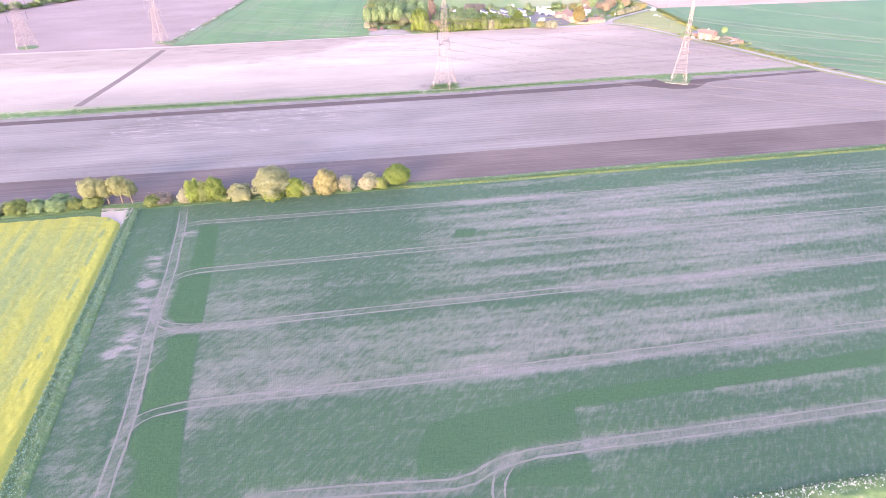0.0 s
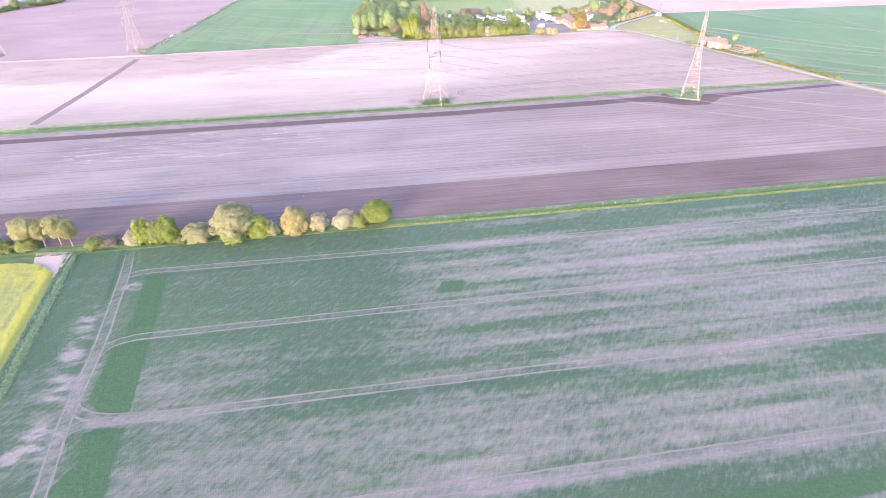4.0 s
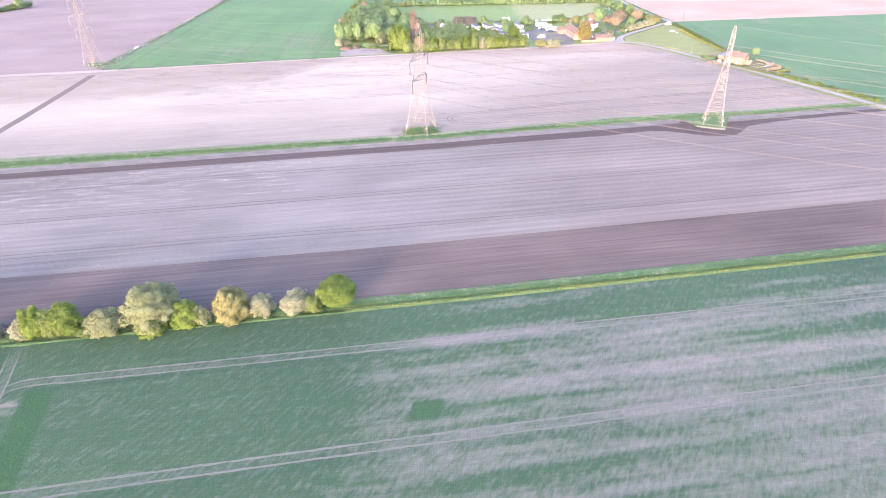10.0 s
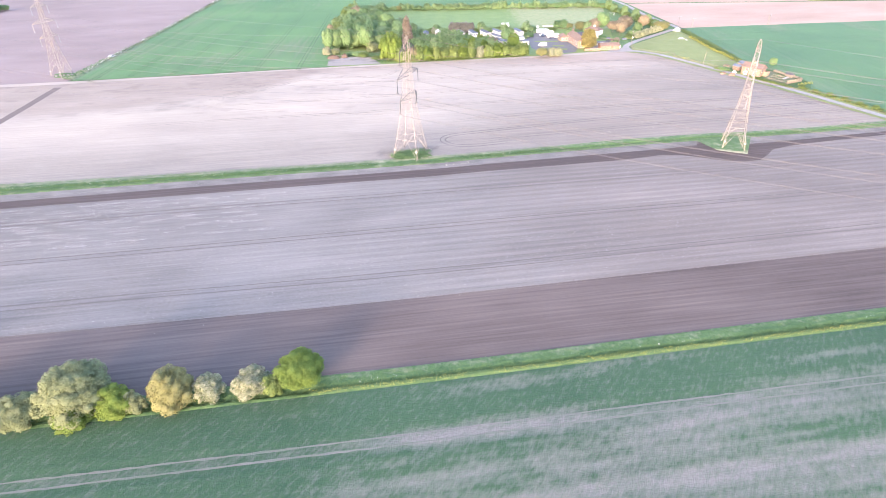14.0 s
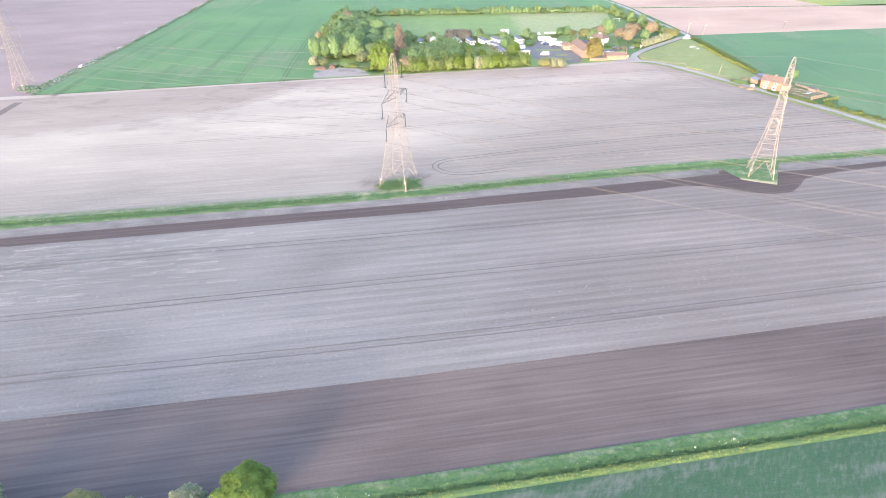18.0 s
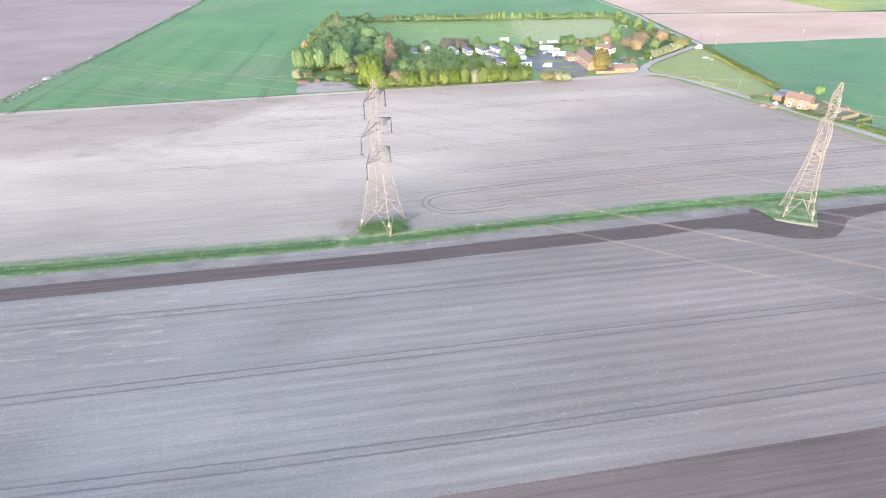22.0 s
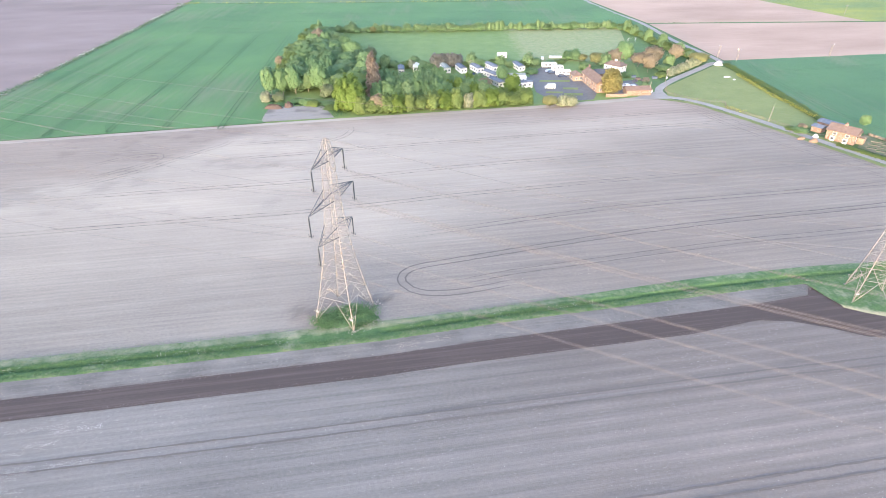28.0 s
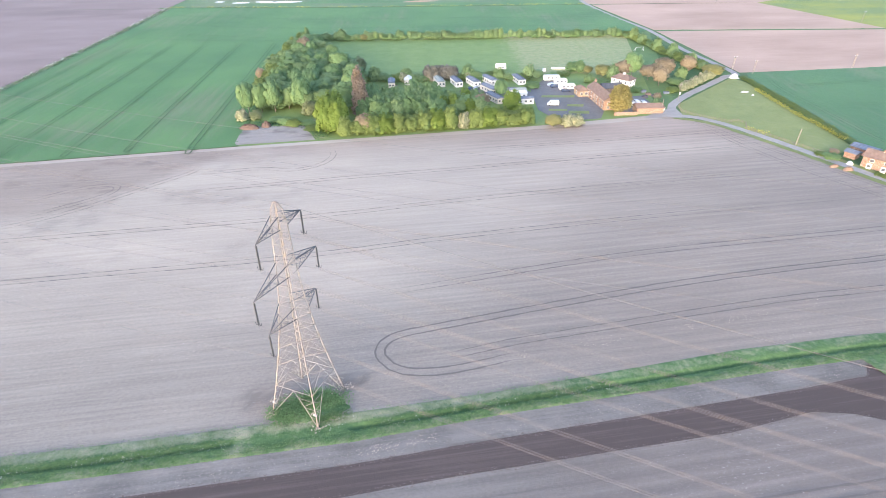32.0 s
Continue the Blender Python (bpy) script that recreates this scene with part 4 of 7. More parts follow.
def tower(place, height, base, bearing, label, arm_metal, disc, arm_scale=1.0, string=4.4):
    root = thing("transmission_tower", None, label, "pylon", "lattice towers of the power lines")
    H = height
    levels = [(0.0, base / 2), (0.155 * H, base * 0.385), (0.26 * H, base * 0.315), (0.345 * H, base * 0.262), (0.42 * H, base * 0.222), (0.48 * H, base * 0.197), (0.515 * H, base * 0.185),
              (0.56 * H, base * 0.160), (0.605 * H, base * 0.146), (0.65 * H, base * 0.134), (0.70 * H, base * 0.122), (0.745 * H, base * 0.113), (0.79 * H, base * 0.106),
              (0.835 * H, base * 0.100), (0.875 * H, base * 0.094), (0.92 * H, base * 0.088), (0.97 * H, base * 0.062), (H, base * 0.02)]
    corner = lambda lv, k: Vector((lv[1] * (1, 1, -1, -1)[k % 4], lv[1] * (-1, 1, 1, -1)[k % 4], lv[0]))
    for k in range(4):
        bars("leg", [(corner(a, k), corner(b, k), 0.14 if b[0] < 0.5 * H else 0.12) for a, b in zip(levels, levels[1:])], 0.3, M["steel"], root)
        bars("stub", [(corner(levels[0], k) + Vector((0, 0, -0.6)), corner(levels[0], k) + Vector((0, 0, 0.25)))], 0.45, M["concrete"], root, "concrete footing")
    for k in range(4):
        segs = []
        # splayed foot panel: a K brace with small hip members
        a0, a1, b0, b1 = corner(levels[0], k), corner(levels[1], k), corner(levels[0], k + 1), corner(levels[1], k + 1)
        top = (a1 + b1) / 2
        segs += [(a0, top, 0.08), (b0, top, 0.08), (a1, b1, 0.08)]
        for f in (0.3, 0.55, 0.8):
            segs += [(a0.lerp(a1, f), a0.lerp(top, f), 0.045), (b0.lerp(b1, f), b0.lerp(top, f), 0.045)]
            segs += [(a0.lerp(a1, f), a0.lerp(top, f - 0.22), 0.045), (b0.lerp(b1, f), b0.lerp(top, f - 0.22), 0.045)]
        for n, (lo, hi) in enumerate(zip(levels[1:], levels[2:])):
            p, q, r, s = corner(lo, k), corner(lo, k + 1), corner(hi, k), corner(hi, k + 1)
            if n < 5:
                segs += [(p, s, 0.046), (q, r, 0.046)]
                if n < 3:
                    m = (p + q + r + s) / 4
                    segs += [(p.lerp(r, 0.5), m, 0.045), (q.lerp(s, 0.5), m, 0.045)]
            else:
                segs += [(p, s, 0.052) if (n + k) % 2 else (q, r, 0.052)]
            segs += [(r, s, 0.055)]
        bars("bracing", segs, 0.14, M["steel"], root, "diagonal steel bracing of one face")
    for k in range(4):
        at = corner(levels[0], k).lerp(corner(levels[1], k), 0.5)
        ring = [at + Vector((0.55 * a, 0.55 * b, 0.1 * (a + b))) for a, b in ((-1, -1), (1, -1), (1, 1), (-1, 1))]
        bars("climbing_guard", [(p, q, 0.05) for p, q in zip(ring, ring[1:] + ring[:1])] + [(at, p, 0.05) for p in ring], 0.05, M["steel"], root, "barbed steel climbing guard round a leg")
        if k in (0, 3):
            bars("warning_plate", [(at + Vector((-0.32, -0.12, -0.5)), at + Vector((0.32, -0.12, -0.5)), 0.34)], 0.3, M["plate"], root, "small white warning plate")
    tips = []
    for f, half in ARMS:
        half *= arm_scale
        z = f * H
        w = np.interp(z, [a for a, _ in levels], [b for _, b in levels])
        z2 = z + 0.05 * H
        w2 = np.interp(z2, [a for a, _ in levels], [b for _, b in levels])
        for s in (-1, 1):
            tip = Vector((0, s * half, z))
            arm = []
            roots = [Vector((-w, s * w, z)), Vector((w, s * w, z))]
            high = [Vector((-w2, s * w2, z2)), Vector((w2, s * w2, z2))]
            for p in (*roots, *high):
                arm.append((p, tip, 0.095))
            for t in (0.3, 0.55, 0.78):
                c = [p.lerp(tip, t) for p in roots]
                h = [p.lerp(tip, t) for p in high]
                arm += [(c[0], c[1], 0.045), (c[0], h[0], 0.045), (c[1], h[1], 0.045), (roots[0].lerp(tip, t - 0.25), c[1], 0.045)]
                arm += [(roots[0].lerp(tip, t - 0.25), h[0], 0.045), (roots[1].lerp(tip, t - 0.25), h[1], 0.045)]
            bars("cross_arm", arm, 0.14, arm_metal, root, "tapered lattice cross arm")
            string_of_discs("insulator", (0, s * half, z), string, disc, root)
            tips.append((s, f, half, z - string))
    root.matrix_basis = pose(place[0], place[1], 0, 0, 0, bearing)
    m = root.matrix_basis
    return root, [m @ Vector((0, s * half, z)) for s, f, half, z in tips], m @ Vector((0, 0, H))


M["plate"] = plain("white_enamel_plate", (0.42, 0.41, 0.39), 0.5, 0.08, 3.0)
M["concrete"] = plain("grey_concrete", (0.22, 0.21, 0.20), 0.9, 0.2, 1.5)
B = -20.8
P1 = tower((2.0, 282.3), 40.0, 9.2, B - 1.5, "cream lit steel lattice pylon with dark arms on a grass mound", M["dark_steel"], M["glass_insulator"])
P2 = tower((118.0, 286.0), 37.0, 7.4, B, "pale steel lattice pylon with grey insulators in dark soil", M["steel"], M["white_insulator"], 0.8, 4.0)
P3 = tower((-182.5, 394.0), 37.0, 7.4, B, "slim pale steel lattice pylon with grey insulators", M["steel"], M["white_insulator"], 0.8, 4.0)
P4 = tower((-264.0, 384.0), 40.0, 9.2, B, "pale steel lattice pylon in a brown field", M["steel"], M["glass_insulator"])
P5 = tower((277.4, 166.0), 40.0, 9.2, B, "steel lattice pylon beyond the wheat", M["steel"], M["glass_insulator"])
P6 = tower((393.0, 170.0), 37.0, 7.4, B, "steel lattice pylon beyond the road", M["steel"], M["white_insulator"], 0.8, 4.0)


def span(a, b, sag, radius, apart=0.0):
    """One conductor, or a bundle of two, hanging between two towers."""
    cu = bpy.data.curves.new("wire", "CURVE")
    cu.dimensions, cu.bevel_depth, cu.bevel_resolution = "3D", radius, 0
    side = (b - a).cross(Vector((0, 0, 1))).normalized()
    for o, low in (((-apart / 2, 0), (apart / 2, 0), (-apart / 2, -apart * 0.45), (apart / 2, -apart * 0.45)) if apart else ((0.0, 0.0),)):
        sp = cu.splines.new("POLY")
        n = 48
        sp.points.add(n)
        for k in range(n + 1):
            t = k / n
            p = a.lerp(b, t) + side * o
            sp.points[k].co = (p.x, p.y, p.z + low - 4 * sag * t * (1 - t), 1)
    cu.materials.append(M["wire"])
    ob = new("wire", cu)
    return ob


for (A, AB, AT), (Z, ZB, ZT), sag in ((P4, P1, 7.0), (P1, P5, 6.4), (P3, P2, 7.0), (P2, P6, 6.4)):
    # right-hand spans are drawn thicker, standing in for sun glints on the wire
    near_span = A in (P1[0], P2[0])
    for p, q in zip(AB, ZB):
        tagged(span(p, q, sag, 0.019 if near_span else 0.010, 0.40 if near_span else 0.2), "pale four-wire conductor bundle sagging between pylons", "power line", "overhead conductors")
    tagged(span(AT, ZT, sag * 1.15 if near_span else sag * 0.75, 0.034 if near_span else 0.024), "thin earth wire between pylon tops", "power line", "overhead conductors")


# ---- trees ----
def crown_mesh(name, lobes, leaves, size, rng, up=0.25, spread=(0.74, 1.26), inner=0.64, cores=2, tumble=0.5, lift=0.42, grain=0.6):
    """A crown: many small leaf clumps on the outside of uneven lobes, over a darker inner mass. The clumps shade as parts of one leafy mass."""
    verts, faces, normals, count = [], [], [], 0
    vols = np.array([r[0] * r[1] * r[2] for _, r in lobes]) ** (2 / 3)
    counts = np.maximum(6, (leaves * vols / vols.sum()).astype(int))
    middle = np.mean([c for c, _ in lobes], axis=0)
    for (c, r), n in zip(lobes, counts):
        d = rng.normal(size=(n, 3))
        d /= np.linalg.norm(d, axis=1)[:, None]
        p = np.array(c) + d * np.array(r) * rng.uniform(*spread, (n, 1))
        p[:, 2] = np.maximum(p[:, 2], 0.05)
        nr = d + rng.normal(size=(n, 3)) * tumble + np.array([0, 0, up])
        nr /= np.linalg.norm(nr, axis=1)[:, None]
        out = p - middle
        out /= np.linalg.norm(out, axis=1)[:, None] + 1e-6
        # shading normals lean to the sun's side and up, which brightens the crown
        mass = 0.12 * d + 0.45 * out + np.array([-0.06, -0.22, lift])
        nr *= np.where((nr * mass).sum(1) < 0, -1, 1)[:, None]
        t = np.cross(nr, rng.normal(size=(n, 3)))
        t /= np.linalg.norm(t, axis=1)[:, None]
        b = np.cross(nr, t)
        s = size * rng.uniform(0.55, 1.35, (n, 1))
        q = np.stack([p - t * s, p + b * s * 0.62 - nr * s * 0.22, p + t * s, p - b * s * 0.62 - nr * s * 0.22], 1).reshape(-1, 3)
        soft = mass + grain * nr
        soft /= np.linalg.norm(soft, axis=1)[:, None]
        i = count + 4 * np.arange(n)
        verts.append(q), normals.append(np.repeat(soft, 4, axis=0))
        faces.append(np.concatenate([np.stack([i, i + 2, i + 1], 1), np.stack([i, i + 3, i + 2], 1)]))
        count += 4 * n
    for k, (c, r) in enumerate(lobes[::cores]):
        bm = bmesh.new()
        bmesh.ops.create_icosphere(bm, subdivisions=2 if k == 0 else 1, radius=1)
        d = np.array([x.co[:] for x in bm.verts])
        v = d * (inner + 0.18 * rng.random((len(d), 1))) * np.array(r) + np.array(c)
        v[:, 2] = np.maximum(v[:, 2], 0.02)
        out = v - middle
        out /= np.linalg.norm(out, axis=1)[:, None] + 1e-6
        soft = 0.4 * d + 0.5 * out + np.array([-0.04, -0.14, 0.5])
        verts.append(v), normals.append(soft / np.linalg.norm(soft, axis=1)[:, None])
        faces.append(np.array([[x.index for x in y.verts] for y in bm.faces]) + count)
        bm.free()
        count += len(v)
    me = mesh_from(name, np.concatenate(verts), np.concatenate(faces), smooth=True)
    me.normals_split_custom_set_from_vertices(np.concatenate(normals).tolist())
    return me


def limbs_mesh(name, height, radius, rng, n=6, spread=0.45, bare=0.35):
    """A tapered, slightly bent trunk with rising limbs."""
    verts, faces = [], []

    def tube(a, b, r0, r1, bend):
        k = len(verts)
        a, b = Vector(a), Vector(b)
        d = (b - a).normalized()
        e = d.orthogonal().normalized()
        g = d.cross(e)
        rings, sides = 4, 6
        for i in range(rings):
            t = i / (rings - 1)
            c = a.lerp(b, t) + Vector(bend) * math.sin(math.pi * t)
            r = r0 + (r1 - r0) * t
            verts.extend(tuple(c + (e * math.cos(6.283 * j / sides) + g * math.sin(6.283 * j / sides)) * r) for j in range(sides))
        for i in range(rings - 1):
            faces.extend((k + i * sides + j, k + i * sides + (j + 1) % sides, k + (i + 1) * sides + (j + 1) % sides, k + (i + 1) * sides + j) for j in range(sides))

    tube((0, 0, -0.2), (rng.normal() * 0.03 * height, rng.normal() * 0.03 * height, height * 0.75), radius, radius * 0.35, (rng.normal() * 0.15, rng.normal() * 0.15, 0))
    for k in range(n):
        a = 6.283 * (k + rng.random() * 0.6) / n
        z = height * rng.uniform(bare, 0.65)
        tube((0, 0, z), (math.cos(a) * height * spread * rng.uniform(0.6, 1), math.sin(a) * height * spread * rng.uniform(0.6, 1), z + height * rng.uniform(0.15, 0.32)),
             radius * 0.42, radius * 0.1, (0, 0, 0.15 * radius))
    return mesh_from(name, verts, faces, M["bark"], smooth=True)


def round_lobes(w, h, foot, n, rng, uneven, many, tuft):
    """Lobes that fill an uneven dome w wide and h high whose crown starts at foot; low crowns spread out on the ground."""
    low = foot < 0.07 * h
    out = [((0, 0, foot + (h - foot) * (0.40 if low else 0.48)), (w * 0.38, w * 0.38, (h - foot) * 0.44))]
    n = int(n * many)
    for k in range(n):
        a, u = 6.283 * (k * 0.618 + rng.random() * 0.12), (k + 0.5) / n
        f = 1 + uneven * (rng.random() - 0.5)
        s = rng.uniform(*tuft)
        if low:
            z = h * (0.10 + 0.78 * u * f)
            r = w * 0.39 * f * math.sqrt(max(0.03, 1 - ((z / h - 0.30) / 0.68) ** 2))
        else:
            e = -0.85 + 1.8 * u
            z = foot + (h - foot) * (0.5 + 0.38 * min(1, e) * f)
            r = w * 0.37 * f * math.sqrt(max(0.02, 1 - min(1, e * e)))
        out.append(((math.cos(a) * r, math.sin(a) * r, z), (w * s, w * s, (h - foot) * s * 0.95)))
    return out


def tree(kind_name, place, w, h, leaf, label, category="tree", foot=0.15, n=12, leaves=2600, size=0.36, seed=1, group="", bark=True, lobes=None, trunk=0.022, full=0.93, fine=1.0, far=False):
    rng = np.random.default_rng(seed)
    root = thing(kind_name, None, label, category, group)
    if bark:
        part("trunk", limbs_mesh("trunk", h * 0.8, h * trunk + 0.05, rng, bare=max(0.12, foot)), M["bark"], root)
    if far:
        me = crown_mesh("crown", lobes or round_lobes(w, h, foot * h, n, rng, uneven=0.30, many=3.6, tuft=(0.075, 0.145)), int(leaves * fine), size, rng, spread=(0.93, 1.07), inner=0.80, up=0.3)
    else:
        me = crown_mesh("crown", lobes or round_lobes(w, h, foot * h, n, rng, uneven=0.40, many=4.5, tuft=(0.065, 0.14)), int(leaves * fine), size, rng, spread=(0.84, 1.16), tumble=0.9, inner=0.72, grain=1.1)
    # centre the crown over its root and bring it to the tree's width and height
    co = np.zeros(len(me.vertices) * 3, np.float32)
    me.vertices.foreach_get("co", co)
    co = co.reshape(-1, 3)
    lo, hi = np.percentile(co, 1, axis=0), np.percentile(co, 99, axis=0)
    co[:, :2] = (co[:, :2] - (lo + hi)[:2] / 2) * (w * full / (hi - lo)[:2])
    co[:, 2] *= h * full / hi[2]
    me.vertices.foreach_set("co", co.ravel())
    part("crown", me, M[leaf], root)
    root.matrix_basis = pose(place[0], place[1], 0, 0, 0, rng.uniform(0, 360))
    return root


M["leaf_fresh"] = foliage("fresh_lime_leaves", (0.118, 0.190, 0.040), (0.205, 0.285, 0.070), 0.45, (0.142, 0.215, 0.055))
M["leaf_mid"] = foliage("mid_green_leaves", (0.130, 0.228, 0.110), (0.212, 0.324, 0.154), 0.5, (0.172, 0.262, 0.108))
M["leaf_deep"] = foliage("deep_green_leaves", (0.150, 0.235, 0.118), (0.245, 0.345, 0.170), 0.5, (0.159, 0.244, 0.098))
M["leaf_grey"] = foliage("silver_willow_leaves", (0.170, 0.208, 0.112), (0.258, 0.298, 0.165))
M["leaf_gold"] = foliage("golden_young_leaves", (0.185, 0.195, 0.088), (0.288, 0.290, 0.132))
M["leaf_ash"] = foliage("pale_ash_leaves", (0.172, 0.208, 0.096), (0.265, 0.300, 0.145))
M["leaf_may"] = foliage("white_hawthorn_blossom", (0.122, 0.172, 0.070), (0.440, 0.445, 0.340))
M["leaf_copper"] = foliage("copper_brown_leaves", (0.205, 0.176, 0.124), (0.305, 0.260, 0.184))
M["leaf_rust"] = foliage("dying_conifer_needles", (0.205, 0.170, 0.132), (0.310, 0.258, 0.205))
M["leaf_dull"] = foliage("dull_purple_brown_twigs", (0.150, 0.150, 0.126), (0.230, 0.224, 0.190))
M["leaf_amber"] = foliage("amber_willow_leaves", (0.222, 0.200, 0.078), (0.338, 0.305, 0.122))
M["leaf_hedge"] = foliage("hedge_leaves", (0.116, 0.176, 0.056), (0.192, 0.260, 0.090), 0.4, (0.180, 0.232, 0.084))


# ---- the hedge line by the wheat ----
def willow_lobes(w, h, rng, n=120):
    """A broad, plumy crown that hangs almost to the ground."""
    out = [((0, 0, h * 0.5), (w * 0.32, w * 0.30, h * 0.42))]
    for k in range(n):
        a = 6.283 * k * 0.618
        z = h * (0.18 + 0.74 * ((k * 0.37) % 1))
        r = w * 0.37 * math.sqrt(max(0.01, 1 - ((z / h - 0.42) / 0.53) ** 2)) * rng.uniform(0.55, 1.08)
        s = w * rng.uniform(0.04, 0.085)
        out.append(((math.cos(a) * r, math.sin(a) * r, z), (s, s, s * 1.15)))
    return out


HEDGE = "trees and bushes along the field ditch"
near = dict(size=0.135, group=HEDGE, fine=1.9)
tree("tree", (-14.3, 170.0), 8.6, 6.8, "leaf_fresh", "round bright green tree beside the ditch", foot=0.10, n=16, leaves=11600, seed=11, **near)
tree("hawthorn", (-23.4, 168.8), 7.0, 5.0, "leaf_may", "hawthorn bush covered in white blossom", "bush", 0.03, 10, 6235, seed=12, bark=False, **near)
tree("bush", (-19.4, 168.1), 3.8, 3.8, "leaf_hedge", "small olive green bush beside the ditch", "bush", 0.02, 8, 3335, seed=13, bark=False, **near)
tree("hawthorn", (-30.5, 167.0), 5.4, 5.0, "leaf_may", "hawthorn bush with pale blossom", "bush", 0.03, 9, 5075, seed=14, bark=False, **near)
tree("tree", (-36.7, 165.8), 8.2, 7.9, "leaf_gold", "golden green young-leaved tree", "tree", 0.05, 18, 10150, seed=15, **near)
tree("bush", (-46.0, 163.8), 6.6, 6.0, "leaf_fresh", "bright green dense bush beside the ditch", "bush", 0.02, 10, 5220, seed=16, bark=False, **near)
tree("bush", (-42.8, 164.2), 4.0, 4.6, "leaf_grey", "grey green bush beside the ditch", "bush", 0.02, 8, 3045, seed=17, bark=False, **near)
r0 = np.random.default_rng(18)
tree("willow", (-53.2, 165.0), 12.0, 9.4, "leaf_grey", "large silver grey willow tree", "tree", 0.05, leaves=15950, seed=18, lobes=willow_lobes(12.0, 9.4, r0), **near)
tree("bush", (-52.5, 161.5), 6.4, 3.4, "leaf_fresh", "low yellow green bush under a willow", "bush", 0.0, 9, 3480, seed=19, bark=False, **near)
tree("bush", (-62.7, 162.2), 8.0, 4.8, "leaf_grey", "wide grey green thorn bush with pale top", "bush", 0.0, 12, 6090, seed=20, bark=False, **near)
tree("tree", (-76.8, 160.9), 5.2, 7.6, "leaf_fresh", "bright lime green tree beside the ditch", "tree", 0.03, 12, 5220, seed=21, **near)
tree("tree", (-73.7, 161.1), 4.6, 6.6, "leaf_hedge", "olive green tree between two others", "tree", 0.03, 12, 4785, seed=22, **near)
tree("tree", (-70.2, 161.7), 6.2, 7.8, "leaf_fresh", "bright lime green tree beside the ditch", "tree", 0.03, 14, 6525, seed=23, **near)
tree("hawthorn", (-79.5, 160.0), 4.0, 4.5, "leaf_may", "hawthorn bush in white blossom", "bush", 0.0, 8, 3625, seed=24, bark=False, **near)
tree("bush", (-88.8, 158.5), 5.0, 3.2, "leaf_hedge", "low olive bush at the ditch end", "bush", 0.0, 8, 2900, seed=25, bark=False, **near)
for k, (px, py, w, h) in enumerate(((-107.0, 160.0, 7.4, 8.6), (-102.8, 159.4, 4.6, 8.2), (-99.0, 160.2, 6.0, 9.4), (-95.6, 159.6, 4.8, 8.2))):
    tree("ash_tree", (px, py), w, h, "leaf_ash", "thin pale tree with bare leaning stems", "tree", 0.30, 12, 4640, seed=30 + k, **near)
tree("bush", (-107.0, 158.7), 6.7, 3.4, "leaf_hedge", "low green bush under pale trees", "bush", 0.0, 8, 3190, seed=35, bark=False, **near)
for k, (px, py, w, h, leaf) in enumerate(((-118.4, 156.0, 9.4, 4.9, "leaf_mid"), (-114.6, 156.4, 6.0, 3.6, "leaf_hedge"), (-129.6, 153.6, 7.4, 4.9, "leaf_hedge"), (-124.2, 154.6, 6.5, 4.4, "leaf_mid"),
                                          (-136.0, 152.2, 7.5, 4.6, "leaf_may"), (-143.5, 151.0, 8.2, 4.8, "leaf_mid"), (-151.5, 149.6, 8.0, 4.6, "leaf_hedge"))):
    tree("bush", (px + 2.0, py + 1.0), w * 0.92, h * 0.85, leaf, "rounded hedgerow bush behind yellow rape" if leaf != "leaf_may" else "white blossoming hedgerow thorn bush", "bush", 0.0, 10, 4350, seed=40 + k, bark=False, **near)
tree("bush", (-86.4, 160.6), 6.6, 2.6, "leaf_dull", "low grey twiggy brush beside the ditch", "bush", 0.0, 8, 2400, seed=26, bark=False, **near)
tree("bush", (-67.0, 160.6), 3.0, 1.9, "leaf_hedge", "low dull green shrub beside the ditch", "bush", 0.0, 7, 1500, seed=27, bark=False, **near)
for k, (px, py) in enumerate(((-88.6, 159.2), (-86.3, 159.8), (-84.4, 160.2))):
    r = np.random.default_rng(60 + k)
    root = thing("dead_sapling", None, "bare grey leafless sapling", "tree", HEDGE)
    part("trunk", limbs_mesh("trunk", 5.2 - 0.5 * k, 0.10, r, 9, 0.32, 0.2), M["bark"], root)
    root.matrix_basis = pose(px, py, 0)


# ---- far trees: a few grown trees, copied with turn and size ----
def grown(seed, leaf, w, h, foot, n, leaves, size, name="tree", cat="tree", label="tree", bark=True, lobes=None):
    ob = tree(name, (0, 0), w, h, leaf, label, cat, foot, n, leaves, size * 0.68, seed, bark=bark, lobes=lobes, trunk=0.018, full=1.0, fine=1.45, far=True)
    ob["w"], ob["h"] = w, h
    return ob


USED = set()


def plant(ob, x, y, w, h, label="", group="", rng=RNG):
    m = pose(x, y, 0, 0, 0, rng.uniform(0, 360)) @ Matrix.Diagonal((w / ob["w"], w / ob["w"], h / ob["h"], 1))
    if ob.name not in USED:
        USED.add(ob.name)
        ob.matrix_basis = m
        t = ob
    else:
        t = copy_thing(ob, m)
    return tagged(t, label, "", group)


OAKS = [grown(100 + k, lf, 9, 11, 0.12, 15, 1800, 0.40) for k, lf in enumerate(("leaf_mid", "leaf_mid", "leaf_deep"))]
DEEP = [grown(110 + k, "leaf_deep", 9, 10, 0.08, 14, 1550, 0.42) for k in range(2)]
YOUNG = [grown(120 + k, lf, 5, 9, 0.05, 9, 1150, 0.36) for k, lf in enumerate(("leaf_mid", "leaf_deep", "leaf_mid"))]
LIME = [grown(130 + k, "leaf_hedge", 5.5, 7.2, 0.02, 10, 1350, 0.36, "hedge_tree", "tree") for k in range(3)]
